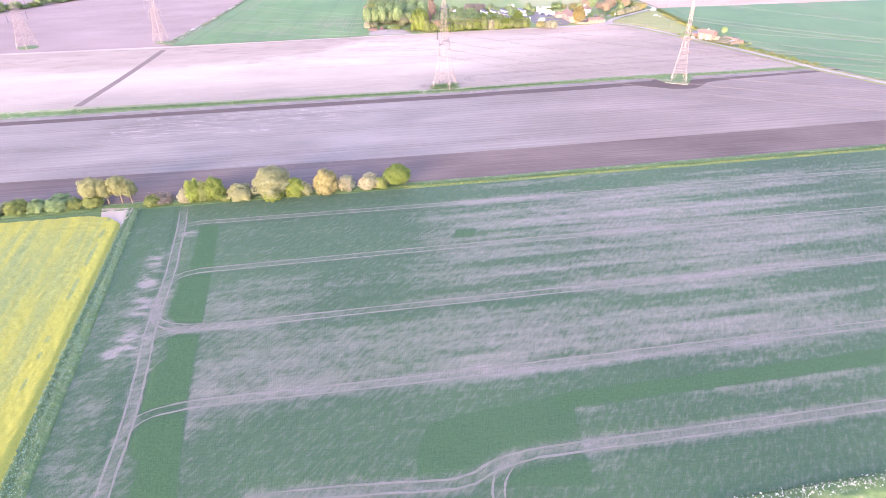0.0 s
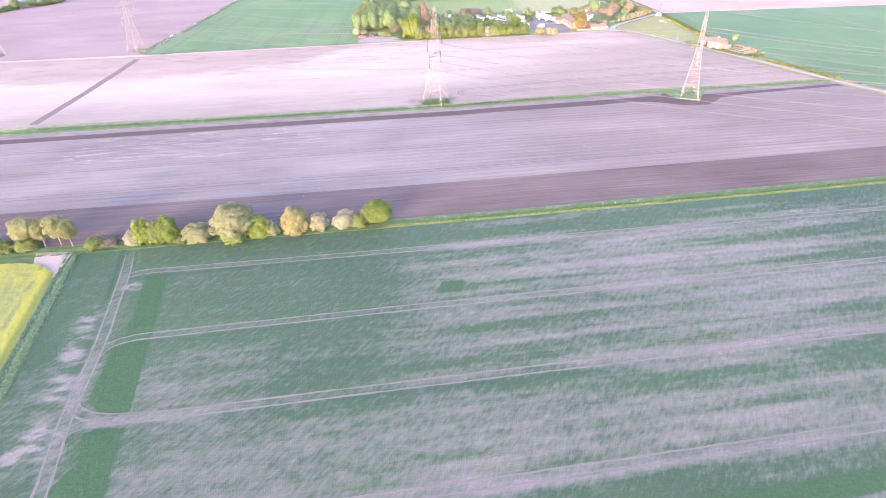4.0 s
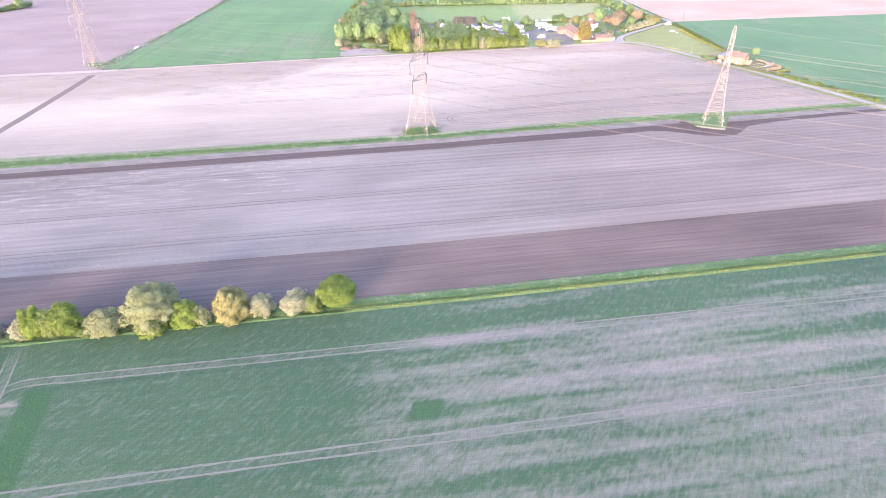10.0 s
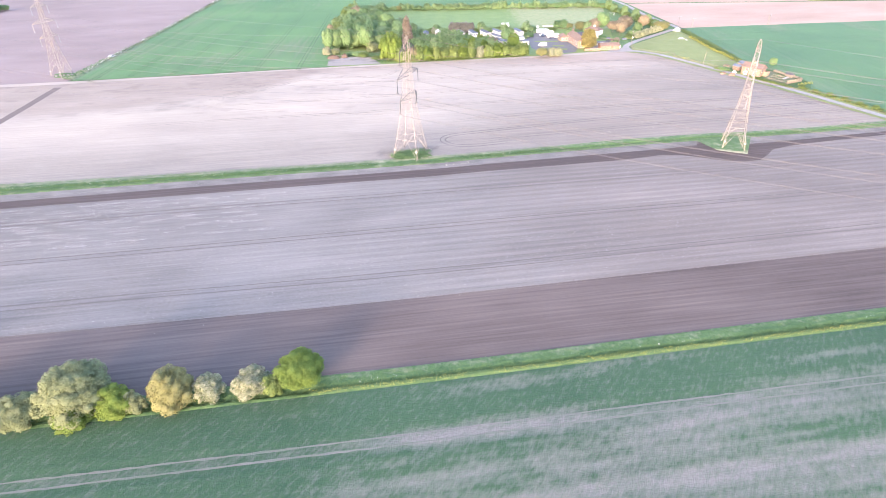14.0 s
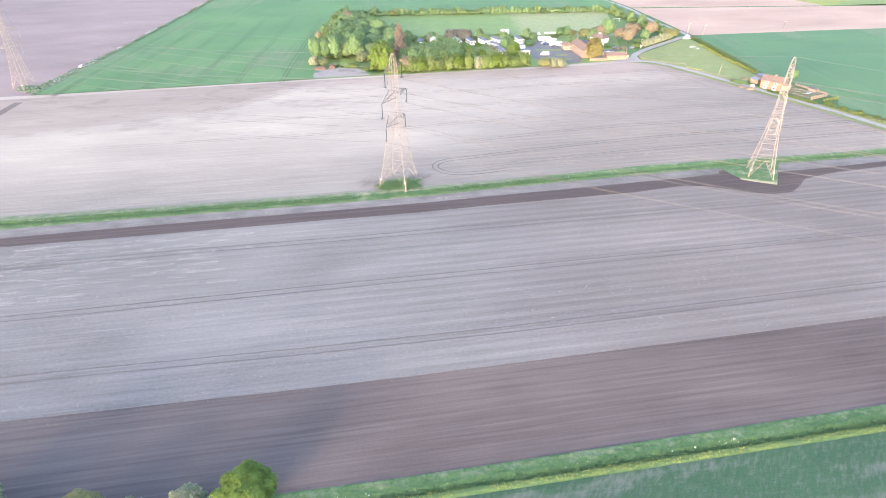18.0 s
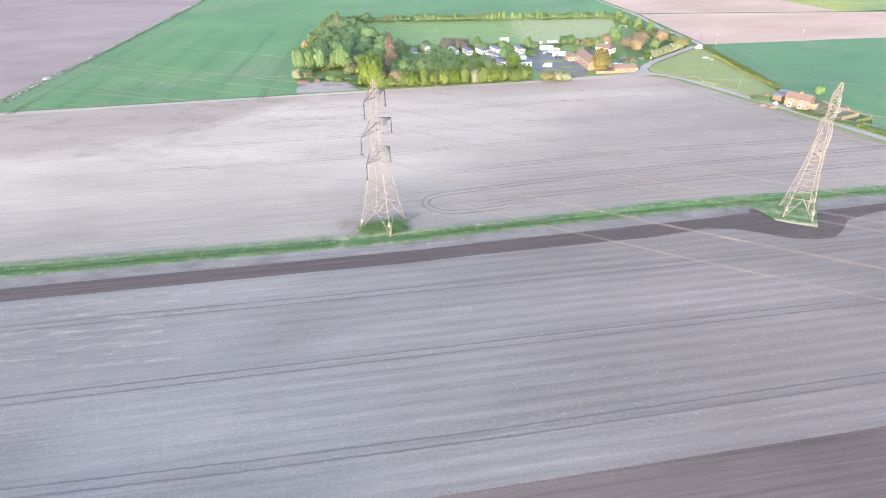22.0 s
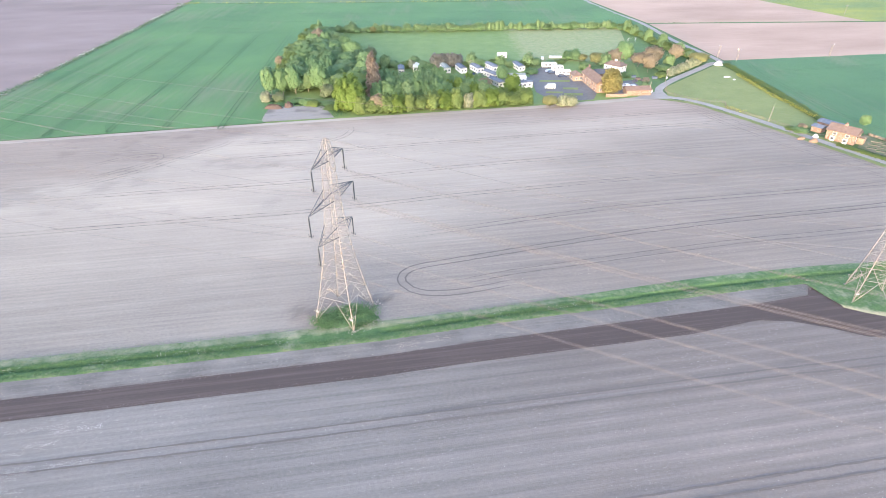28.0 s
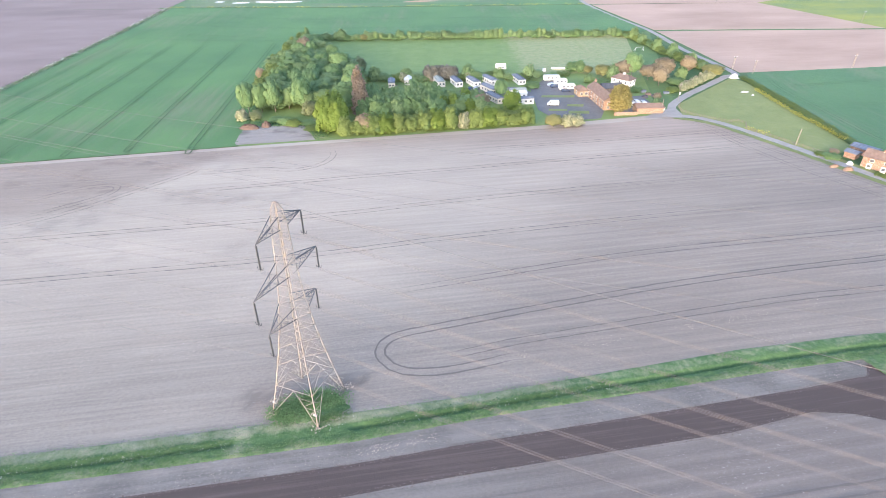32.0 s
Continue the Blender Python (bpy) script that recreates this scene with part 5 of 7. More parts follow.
FRESH = [grown(140 + k, "leaf_fresh", 6, 12, 0.03, 12, 2500, 0.38) for k in range(2)]
GOLD = [grown(145, "leaf_gold", 7, 8, 0.1, 12, 1700, 0.36)]
COPPER = [grown(150 + k, "leaf_copper", 8, 9, 0.2, 12, 1700, 0.36) for k in range(2)]
MAY = [grown(155 + k, "leaf_may", 6, 4.5, 0.0, 9, 1500, 0.33, "hawthorn", "bush", bark=False) for k in range(2)]
BUSH = [grown(160 + k, lf, 5, 4.5, 0.0, 8, 1100, 0.34, "bush", "bush", bark=False) for k, lf in enumerate(("leaf_mid", "leaf_hedge", "leaf_deep"))]
DULL = [grown(168, "leaf_dull", 6, 7, 0.05, 10, 1400, 0.36)]
PALE = [grown(165, "leaf_grey", 6, 7, 0.05, 10, 1400, 0.38)]

W = "woodland trees beside the farm track"
for k, (x, y, w, h) in enumerate(((-51.2, 440.3, 7.6, 12.4), (-46.3, 441.5, 7.2, 11.6), (-40.9, 442, 8.8, 11.4), (-30.3, 444.6, 11.0, 12.9))):
    plant(OAKS[k % 2], x, y, w, h, "broad mid-green oak at the wood's edge", W)
plant(FRESH[0], -16.4, 418.2, 7.2, 13.4, "tall fresh green tree at the wood's corner", W)
plant(FRESH[1], -11.2, 417.6, 8.0, 12.6, "tall fresh green tree at the wood's corner", W)
plant(FRESH[0], -14.2, 424.5, 7.6, 12.2, "tall fresh green tree at the wood's corner", W)
plant(PALE[0], -25.8, 438.0, 6.2, 5.8, "pale grey green shrub before the wood", W)
plant(MAY[0], -51.6, 431.3, 4.6, 4.6, "white blossoming hawthorn at the wood's corner", W)
plant(PALE[0], -47.0, 434.0, 5.0, 4.0, "dull grey brush at the wood's edge", W)
for k, (x, y) in enumerate(((-34, 428), (-30, 425.5), (-24, 427), (-22, 421), (-38, 431))):
    plant(BUSH[k % 2], x, y, 5.5, 2.6, "low bramble bush on waste ground", W)
plant(COPPER[0], -1.3, 416.6, 7.2, 7.4, "pinkish shrub in the roadside hedge", W)
for k, (x, y, w, h) in enumerate(((-47.3, 541, 7.5, 9.0), (-57.5, 486, 5.0, 6.5))):
    plant(COPPER[1], x, y, w, h, "pink blossoming tree at the wood's edge", W)
# brown conifer: a tall narrow cone
rb = np.random.default_rng(170)
cone = [((rb.normal() * 0.25, rb.normal() * 0.25, 1.6 + 18.0 * k / 22), (3.5 * (1 - (k / 22) ** 2.2) * 0.72 + 0.5,) * 2 + (1.25,)) for k in range(22)]
for k in range(26):
    z = 2 + 15.5 * ((k * 0.618) % 1)
    rr = 2.5 * (1 - (z / 21) ** 2.2) + 0.4
    cone.append(((math.cos(k * 2.4) * rr, math.sin(k * 2.4) * rr, z), (0.9, 0.9, 1.1)))
tree("conifer", (-5.4, 438.6), 6.8, 19.6, "leaf_rust", "tall narrow brown dying conifer", "tree", 0.05, leaves=4200, size=0.5, seed=170, lobes=cone, group=W)
# the wood itself: a block that narrows towards the back
rw = np.random.default_rng(180)
spots = []
for _ in range(4000):
    y = rw.uniform(444, 566)
    left = np.interp(y, [444, 480, 566], [-49, -56, -58])
    right = np.interp(y, [444, 470, 500, 530, 566], [-10, -10, -16, -34, -48])
    x = rw.uniform(left, right)
    if all((x - a) ** 2 + (y - b) ** 2 > 36 for a, b in spots):
        spots.append((x, y))
for k, (x, y) in enumerate(spots):
    edge = x < np.interp(y, [444, 480, 566], [-49, -56, -58]) + 6
    # most flank trees take yellower leaves: sunlight put into their colour
    src = LIME[k % 3] if edge and k % 3 else (DEEP + OAKS + YOUNG)[k % 8]
    h = rw.uniform(7.4, 10.4) * (1 - 0.12 * smooth(480, 540, y)) if not edge else rw.uniform(6.0, 8.2)
    plant(src, x, y, rw.uniform(7.2, 9.4) if not edge else 6.4, h, "sunlit yellow green tree on the wood's flank" if edge else "deep green tree inside the wood", W, rw)
plant(OAKS[1], -20.9, 493, 11.0, 11.5, "round bright green oak above the wood", W)
plant(PALE[0], -12.8, 506, 5.4, 8.4, "grey green conifer by the meadow", W)
# belt of young trees before the caravans
spots = []
for _ in range(3000):
    x = rw.uniform(-4, 44)
    y = rw.uniform(430 + 0.16 * x, 452 + 0.16 * x - 0.25 * max(0, x - 22))
    if all((x - a) ** 2 + (y - b) ** 2 > 11.5 for a, b in spots):
        spots.append((x, y))
for k, (x, y) in enumerate(spots):
    h = rw.uniform(6.6, 9.0) * (1 if x < 28 else 0.7)
    plant((YOUNG + [FRESH[0]])[k % 4] if x > 26 else YOUNG[k % 3], x, y, rw.uniform(3.3, 4.3), h, "slender young green tree in a dense belt", "young trees before the caravans", rw)
plant(COPPER[0], 44.5, 444, 6.5, 7.5, "copper brown tree among green ones", "young trees before the caravans")
plant(FRESH[1], 56.5, 441, 5.5, 8.0, "fresh green tree by the yard", "young trees before the caravans")
plant(OAKS[0], 53.8, 459, 6.5, 7.0, "dark green tree between caravans", "trees among the caravans")
plant(BUSH[0], 70.5, 474, 6.0, 4.5, "round green bush by the yard", "trees among the caravans")
# tall hedge along the track
for k in range(15):
    x = -8.5 + 4.9 * k
    y = 414.2 + 0.166 * (x + 8.5) + rw.uniform(-0.4, 0.6)
    src = MAY[0] if k == 9 else (LIME + [FRESH[0]])[k % 4]
    plant(src, x, y, rw.uniform(5.3, 6.3), rw.uniform(6.0, 7.4) if k != 8 else 8.6, "yellow green hedge tree beside the farm track", "tall hedge along the track", rw)
for k in range(11):
    x = 9 + 4.6 * k
    plant(BUSH[k % 3], x, 421.2 + 0.166 * (x - 9), 4.5, 5.8, "darker shrub behind the hedge", "tall hedge along the track", rw)
plant(GOLD[0], 70.4, 421.9, 6.6, 4.6, "yellow green rounded bush by the track", "bushes by the yard entrance")
plant(MAY[0], 75.6, 422.6, 6.0, 4.6, "white blossoming hawthorn by the track", "bushes by the yard entrance")
plant(MAY[1], 79.4, 423.2, 5.6, 4.2, "white blossoming hawthorn by the track", "bushes by the yard entrance")
# row behind the caravans
for k in range(24):
    x = -11 + 3.7 * k
    dark = 20 < x < 36
    src = DULL[0] if dark else (BUSH + [OAKS[2]])[k % 4]
    plant(src, x, 487.5 + rw.uniform(-1, 1.5), 6.4, 6.8 if dark else rw.uniform(4.2, 6.0), "dull purple brown tree behind the caravans" if dark else "green shrub behind the caravans", "row behind the caravans", rw)
plant(MAY[0], 10.1, 485.3, 5.4, 4.2, "white blossoming bush behind caravans", "row behind the caravans")
plant(MAY[1], 41, 486.5, 4.0, 4.4, "pale blossoming bush behind caravans", "row behind the caravans")
# hedge behind the meadow and along the road
for k in range(66):
    x = -52 + 2.95 * k
    src = (YOUNG[1], DEEP[0], DEEP[1], YOUNG[0], BUSH[2])[int(rw.integers(5))]
    plant(src, x, 577 + 0.04 * x + rw.uniform(-0.8, 0.8), rw.uniform(3.4, 4.4), rw.uniform(3.4, 5.2) if k % 7 else 6.2, "hedgerow bush behind the meadow", "hedge behind the meadow", rw)
plant(GOLD[0], -17.9, 575, 5.2, 6.6, "golden tree in the far hedge", "hedge behind the meadow")
for k in range(24):
    t = k / 23
    x, y = 146 + 15 * t, 584 - 82 * t
    src = (BUSH + [DEEP[0], LIME[1]])[int(rw.integers(5))]
    plant(src, x - 1.0 + rw.uniform(-1.2, 1.2), y, rw.uniform(4.8, 6.4), rw.uniform(3.4, 5.6), "green roadside hedge bush", "roadside hedge", rw)
# garden of the white house
G = "garden trees round the white house"
GARDEN_TREES = ((COPPER[0], 126.8, 485.2, 8.6, 8.6, "copper beech tree in the garden"), (OAKS[0], 121.0, 491.5, 10.0, 10.0, "round green tree in the garden"), (COPPER[1], 116.0, 490.2, 8.0, 7.8, "brown leaved tree in the garden"),
                            (GOLD[0], 106.5, 491.5, 8.2, 10.0, "airy golden green tree in the garden"), (GOLD[0], 101.0, 497.7, 5.0, 6.4, "small golden tree in the garden"), (COPPER[0], 134.6, 487, 10.6, 12.0, "half bare pinkish brown tree"),
                            (COPPER[1], 128.6, 474.4, 7.0, 8.6, "brown tree in the garden"), (COPPER[1], 149.2, 494.1, 7.7, 8.9, "copper red tree by the road"), (GOLD[0], 160.6, 491.0, 10.6, 9.2, "broad yellow green willow by the road"))
GARDEN_SHRUBS = ((YOUNG[0], 93.9, 500.9, 4.5, 6.0, "slim green tree by the meadow"), (YOUNG[2], 97.4, 500.0, 3.8, 5.4, "slim green tree by the meadow"), (BUSH[0], 138, 478, 7, 5, "spreading green shrub in the garden"),
                            (BUSH[2], 143, 486, 6, 4.6, "dark green shrub in the garden"), (BUSH[1], 132, 466, 5, 4.0, "light green shrub in the garden"), (BUSH[2], 111, 489, 6.5, 5.0, "dark green shrub in the garden"), (BUSH[0], 82, 492, 6, 3.6, "scrub behind the yard"),
                            (BUSH[1], 88, 494.5, 6, 2.8, "scrub behind the yard"), (BUSH[0], 104, 481, 5.5, 3.2, "green bush in a garden hedge"), (BUSH[2], 98, 481.5, 5.5, 3.0, "green bush in a garden hedge"), (BUSH[0], 115.5, 466.5, 5.0, 4.2, "bush before the white house"),
                            (COPPER[1], 120.5, 452.5, 3.6, 3.6, "dark red shrub in the garden"), (BUSH[2], 118.5, 446.5, 3.6, 2.6, "dark shrub by the car park"))
for src, x, y, w, h, lb in (*GARDEN_TREES, *GARDEN_SHRUBS):
    plant(src, x, y, w, h, lb, G)
for k in range(7):
    t = k / 6
    plant(MAY[k % 2], 137.5 + 22.0 * t, 467.5 + 22 * t, 5.2, 4.0, "white blossoming hedge bush beside the road", "may hedge by the road", rw)
tree("willow", (99.6, 436.2), 8.8, 12.4, "leaf_amber", "golden weeping willow beside the brick building", "tree", 0.05, leaves=5200, size=0.3, seed=190, lobes=willow_lobes(8.8, 12.4, np.random.default_rng(190)), group=G)
# hedge of the paddock and of the brick house
for k in range(31):
    t = k / 30
    x = float(np.interp(t, [0, 0.5, 1], [174.2, 175.4, 174.6]))
    plant(LIME[k % 3], x, 487 - 90 * t, 3.6, 0.95 + 0.2 * rw.random(), "clipped green field hedge", "hedge between paddock and crop", rw)
for k, (x, y, w, h, lb) in enumerate(((186.0, 393.8, 4.4, 4.2, "small round green garden tree"), (158.8, 389.0, 5.0, 3.2, "green shrub at the drive"), (161.2, 391.8, 3.4, 2.8, "reddish shrub at the drive"), (156.8, 391.8, 3.4, 2.0, "low shrub at the fence end"))):
    plant((OAKS[0], BUSH[0], COPPER[0], BUSH[1])[k], x, y, w, h, lb, "shrubs round the brick house")
for k in range(14):
    t = k / 13
    plant(LIME[k % 3], 165.2 + 10.6 * t, 374.8 - 18.0 * t, 1.9, 1.1, "clipped garden hedge by the lane", "clipped hedge by the lane", rw)
for k in range(22):
    t = k / 21
    plant((LIME[0], BUSH[1], BUSH[0])[k % 3], 180.4 + 20.5 * t, 355.2 - 43.0 * t, 2.8, 1.5 + 0.4 * rw.random(), "low yellow green hedge beside the lane", "lane hedge past the garden", rw)
# far left hedge
for k in range(26):
    t = k / 25
    plant((DEEP + BUSH)[k % 5], -352 + 12 * t - 60 * (1 - t), 470 + 125 * t - 35 * (1 - t), 8.5, rw.uniform(5, 7.5), "dark green far hedgerow tree", "far hedgerow", rw)
for o in (*OAKS, *DEEP, *YOUNG, *LIME, *FRESH, *GOLD, *COPPER, *MAY, *BUSH, *PALE, *DULL):
    del o["w"], o["h"]


# ---- buildings, caravans, vehicles ----
def solid(bm, corners_low, corners_high):
    """A closed block between two rings of corners."""
    a, b = [bm.verts.new(c) for c in corners_low], [bm.verts.new(c) for c in corners_high]
    n = len(a)
    bm.faces.new(a[::-1]), bm.faces.new(b)
    for i in range(n):
        bm.faces.new((a[i], a[(i + 1) % n], b[(i + 1) % n], b[i]))


def box(bm, x0, y0, z0, x1, y1, z1):
    r = lambda z: [(x0, y0, z), (x1, y0, z), (x1, y1, z), (x0, y1, z)]
    solid(bm, r(z0), r(z1))


def boxed(name, dims, material, parent, label="", bevel=0.0):
    bm = bmesh.new()
    box(bm, *dims)
    if bevel:
        bmesh.ops.bevel(bm, geom=list(bm.edges), offset=bevel, segments=2, affect="EDGES")
    return part(name, bm, material, parent, label)


def gable_roof(name, x0, y0, x1, y1, z, rise, material, parent, along="x", over=0.35, thick=0.18, hip=0.0):
    """A pitched roof; hip draws the ridge's ends in."""
    bm = bmesh.new()
    x0, y0, x1, y1 = x0 - over, y0 - over, x1 + over, y1 + over
    if along == "x":
        ym = (y0 + y1) / 2
        ridge = [(x0 + hip, ym), (x1 - hip, ym)]
    else:
        xm = (x0 + x1) / 2
        ridge = [(xm, y0 + hip), (xm, y1 - hip)]
    for dz in (0,):
        c = [(x0, y0), (x1, y0), (x1, y1), (x0, y1)]
        lo = [bm.verts.new((*p, z)) for p in c]
        up = [bm.verts.new((*p, z + thick)) for p in c]
        r = [bm.verts.new((*p, z + rise + thick)) for p in ridge]
        bm.faces.new(lo[::-1])
        for i in range(4):
            bm.faces.new((lo[i], lo[(i + 1) % 4], up[(i + 1) % 4], up[i]))
        if along == "x":
            bm.faces.new((up[0], up[1], r[1], r[0])), bm.faces.new((up[2], up[3], r[0], r[1]))
            bm.faces.new((up[1], up[2], r[1])), bm.faces.new((up[3], up[0], r[0]))
        else:
            bm.faces.new((up[1], up[2], r[1], r[0])), bm.faces.new((up[3], up[0], r[0], r[1]))
            bm.faces.new((up[0], up[1], r[0])), bm.faces.new((up[2], up[3], r[1]))
    return part(name, bm, material, parent)


def window(parent, x, y, z, w, h, face, name="window"):
    """A recessed-looking window: frame, sill and glass. face: the wall's outward axis, '-y', '+y', '-x' or '+x'."""
    d = 1 if face[0] == "+" else -1
    if face[1] == "y":
        f = boxed(name, (x - w / 2, min(y, y + d * 0.08), z, x + w / 2, max(y, y + d * 0.08), z + h), M["white_paint"], parent)
        boxed("pane", (x - w / 2 + 0.09, min(y + d * 0.06, y + d * 0.1), z + 0.09, x + w / 2 - 0.09, max(y + d * 0.06, y + d * 0.1), z + h - 0.09), M["window_glass"], f)
    else:
        f = boxed(name, (min(x, x + d * 0.08), y - w / 2, z, max(x, x + d * 0.08), y + w / 2, z + h), M["white_paint"], parent)
        boxed("pane", (min(x + d * 0.06, x + d * 0.1), y - w / 2 + 0.09, z + 0.09, max(x + d * 0.06, x + d * 0.1), y + w / 2 - 0.09, z + h - 0.09), M["window_glass"], f)
    return f


def walls(parent, x0, y0, x1, y1, h, material, gables="", rise=0.0):
    """Four walls; gables: the axis along which the ridge runs."""
    t = 0.3
    for nm, d in (("wall", (x0, y0, 0, x1, y0 + t, h)), ("wall", (x0, y1 - t, 0, x1, y1, h)), ("wall", (x0, y0 + t, 0, x0 + t, y1 - t, h)), ("wall", (x1 - t, y0 + t, 0, x1, y1 - t, h))):
        boxed(nm, d, material, parent)
    if gables == "x":
        for xa in (x0, x1 - t):
            bm = bmesh.new()
            ym = (y0 + y1) / 2
            solid(bm, [(xa, y0, h), (xa, y1, h), (xa, ym, h + rise)], [(xa + t, y0, h), (xa + t, y1, h), (xa + t, ym, h + rise)])
            part("gable", bm, material, parent)
    if gables == "y":
        for ya in (y0, y1 - t):
            bm = bmesh.new()
            xm = (x0 + x1) / 2
            solid(bm, [(x0, ya, h), (x1, ya, h), (xm, ya, h + rise)], [(x0, ya + t, h), (x1, ya + t, h), (xm, ya + t, h + rise)])
            part("gable", bm, material, parent)


def chimney(parent, x, y, z0, z1, w=0.7):
    c = boxed("chimney", (x - w / 2, y - w / 2, z0, x + w / 2, y + w / 2, z1), M["brick"], parent)
    for s in (-1, 1):
        bm = bmesh.new()
        bmesh.ops.create_cone(bm, cap_ends=True, segments=8, radius1=0.14, radius2=0.11, depth=0.45, matrix=Matrix.Translation((x + s * 0.17, y, z1 + 0.2)))
        part("chimney_pot", bm, M["roof_red"], c)


def bricked(name, colour):
    s = Nodes(name, 0.9, 0.15)
    b = s.n("ShaderNodeTexBrick")
    b.inputs["Scale"].default_value = 1.0
    b.inputs["Brick Width"].default_value, b.inputs["Row Height"].default_value, b.inputs["Mortar Size"].default_value = 0.225, 0.075, 0.008
    b.inputs["Color1"].default_value = (*colour, 1)
    b.inputs["Color2"].default_value = (*(v * 0.75 for v in colour), 1)
    b.inputs["Mortar"].default_value = (0.45, 0.40, 0.34, 1)
    co = s.n("ShaderNodeTexCoord")
    sp, cb = s.n("ShaderNodeSeparateXYZ"), s.n("ShaderNodeCombineXYZ")
    s.link(co.outputs["Object"], sp.inputs[0])
    s.link(s.math("ADD", sp.outputs[0], sp.outputs[1]), cb.inputs[0])
    s.link(sp.outputs[2], cb.inputs[1])
    s.link(cb.outputs[0], b.inputs["Vector"])
    stain = s.ramp(s.noise(0.6, 4, 0.7), (0.3, (0.75, 0.75, 0.75)), (0.7, (1.1, 1.08, 1.05)))
    return s.done(s.mix(1.0, b.outputs["Color"], stain, "MULTIPLY"))


def tiled(name, colour):
    s = Nodes(name, 0.85, 0.15)
    rows = s.n("ShaderNodeTexWave")
    rows.inputs["Scale"].default_value, rows.inputs["Distortion"].default_value, rows.inputs["Detail"].default_value = 1.6, 0.6, 2
    rows.bands_direction = "Z"
    s.link(s.place(), rows.inputs["Vector"])
    moss = s.noise(0.7, 5, 0.7)
    c = s.ramp(s.math("ADD", s.math("MULTIPLY", moss, 0.75), s.math("MULTIPLY", rows.outputs["Fac"], 0.25)), (0.25, tuple(v * 0.65 for v in colour)), (0.75, tuple(min(1, v * 1.3) for v in colour)))
    s.bump(rows.outputs["Fac"], 0.3, 0.05)
    return s.done(c)


M["brick"] = bricked("orange_red_brick", (0.285, 0.168, 0.124))
M["brick_pale"] = bricked("buff_brick", (0.37, 0.265, 0.18))
M["roof_red"] = tiled("red_brown_tiles", (0.195, 0.145, 0.124))
M["roof_slate"] = tiled("dark_slate", (0.12, 0.12, 0.135))
M["roof_blue"] = tiled("blue_grey_sheet", (0.165, 0.19, 0.235))
M["white_paint"] = plain("white_paint", (0.70, 0.69, 0.67), 0.5, 0.06, 1.0)
M["white_render"] = plain("white_rendered_wall", (0.72, 0.71, 0.68), 0.85, 0.08, 0.8)
M["cream"] = plain("cream_caravan_panel", (0.58, 0.56, 0.50), 0.5, 0.08, 1.0)
# pane colour raised to carry a pale sky reflection
M["window_glass"] = plain("sky_lightened_glass", (0.10, 0.11, 0.125), 0.08, 0.2, 1.0, 0.0, 0.6)
M["tarp"] = plain("white_tarpaulin", (0.64, 0.64, 0.63), 0.6, 0.06, 1.5)
M["rubber"] = plain("black_rubber", (0.03, 0.03, 0.03), 0.9, 0.2, 2.0)
M["car_white"] = plain("white_car_paint", (0.64, 0.64, 0.63), 0.25, 0.03, 1.0, 0, 0.5)
M["car_dark"] = plain("dark_blue_car_paint", (0.05, 0.07, 0.12), 0.25, 0.1, 1.0, 0, 0.5)
M["car_grey"] = plain("silver_car_paint", (0.45, 0.47, 0.50), 0.3, 0.05, 1.0, 0.4, 0.5)
M["timber"] = plain("weathered_timber", (0.24, 0.205, 0.155), 0.85, 0.2, 2.0)
M["pole_wood"] = plain("pale_lit_pole_wood", (0.235, 0.210, 0.175), 0.85, 0.15, 1.5)
M["porcelain"] = plain("white_porcelain", (0.8, 0.79, 0.75), 0.3, 0.05, 2.0)
M["rubble"] = soil("brick_rubble", (0.20, 0.14, 0.105), (0.36, 0.25, 0.18), 0.0, 0.9)
M["spoil"] = soil("brown_earth_heap", (0.10, 0.075, 0.06), (0.18, 0.13, 0.108), 0.0, 0.7)
M["sheeting"] = plain("white_crop_fleece", (0.66, 0.66, 0.68), 0.5, 0.1, 0.4)


def place_at(root, x, y, turn):
    root.matrix_basis = pose(x, y, 0, 0, 0, turn)
    return root


# long brick inn: its long side faces the yard
inn = thing("inn_building", None, "long two-storey orange brick building with a red tile roof", "building")
walls(inn, 0, 0, 6.2, 20.5, 4.0, M["brick"], "y", 2.2)
gable_roof("roof", 0, 0, 6.2, 20.5, 4.0, 2.3, M["roof_red"], inn, "y")
for k in range(6):
    window(inn, 0, 1.8 + 3.3 * k, 2.5, 1.0, 1.1, "-x")
    window(inn, 0, 1.8 + 3.3 * k, 0.6, 1.1, 1.3, "-x")
for x in (1.9, 4.3):
    for z in (0.7, 2.5):
        window(inn, x, 0, z, 1.0, 1.2, "-y")
boxed("door", (-0.08, 9.5, 0.02, 0.02, 10.6, 2.1), M["timber"], inn)
chimney(inn, 3.1, 19.6, 5.8, 7.4)
place_at(inn, 94.4, 440.4, 6.6)
wing = thing("inn_wing", None, "low brick wing with a hipped red roof", "building")
walls(wing, 0, 0, 4.4, 6.2, 2.6, M["brick_pale"])
gable_roof("roof", 0, 0, 4.4, 6.2, 2.6, 1.6, M["roof_red"], wing, "y", hip=2.2)
window(wing, 1.4, 0, 0.8, 1.1, 1.2, "-y"), window(wing, 3.5, 0, 0.9, 1.3, 1.3, "-y"), window(wing, 0, 3, 0.9, 1.3, 1.3, "-x")
place_at(wing, 88.0, 458.8, 6.6)
link = thing("slate_outbuilding", None, "low outbuilding with a dark slate roof", "building")
walls(link, 0, 0, 9, 5.5, 2.5, M["brick"], "x", 1.6)
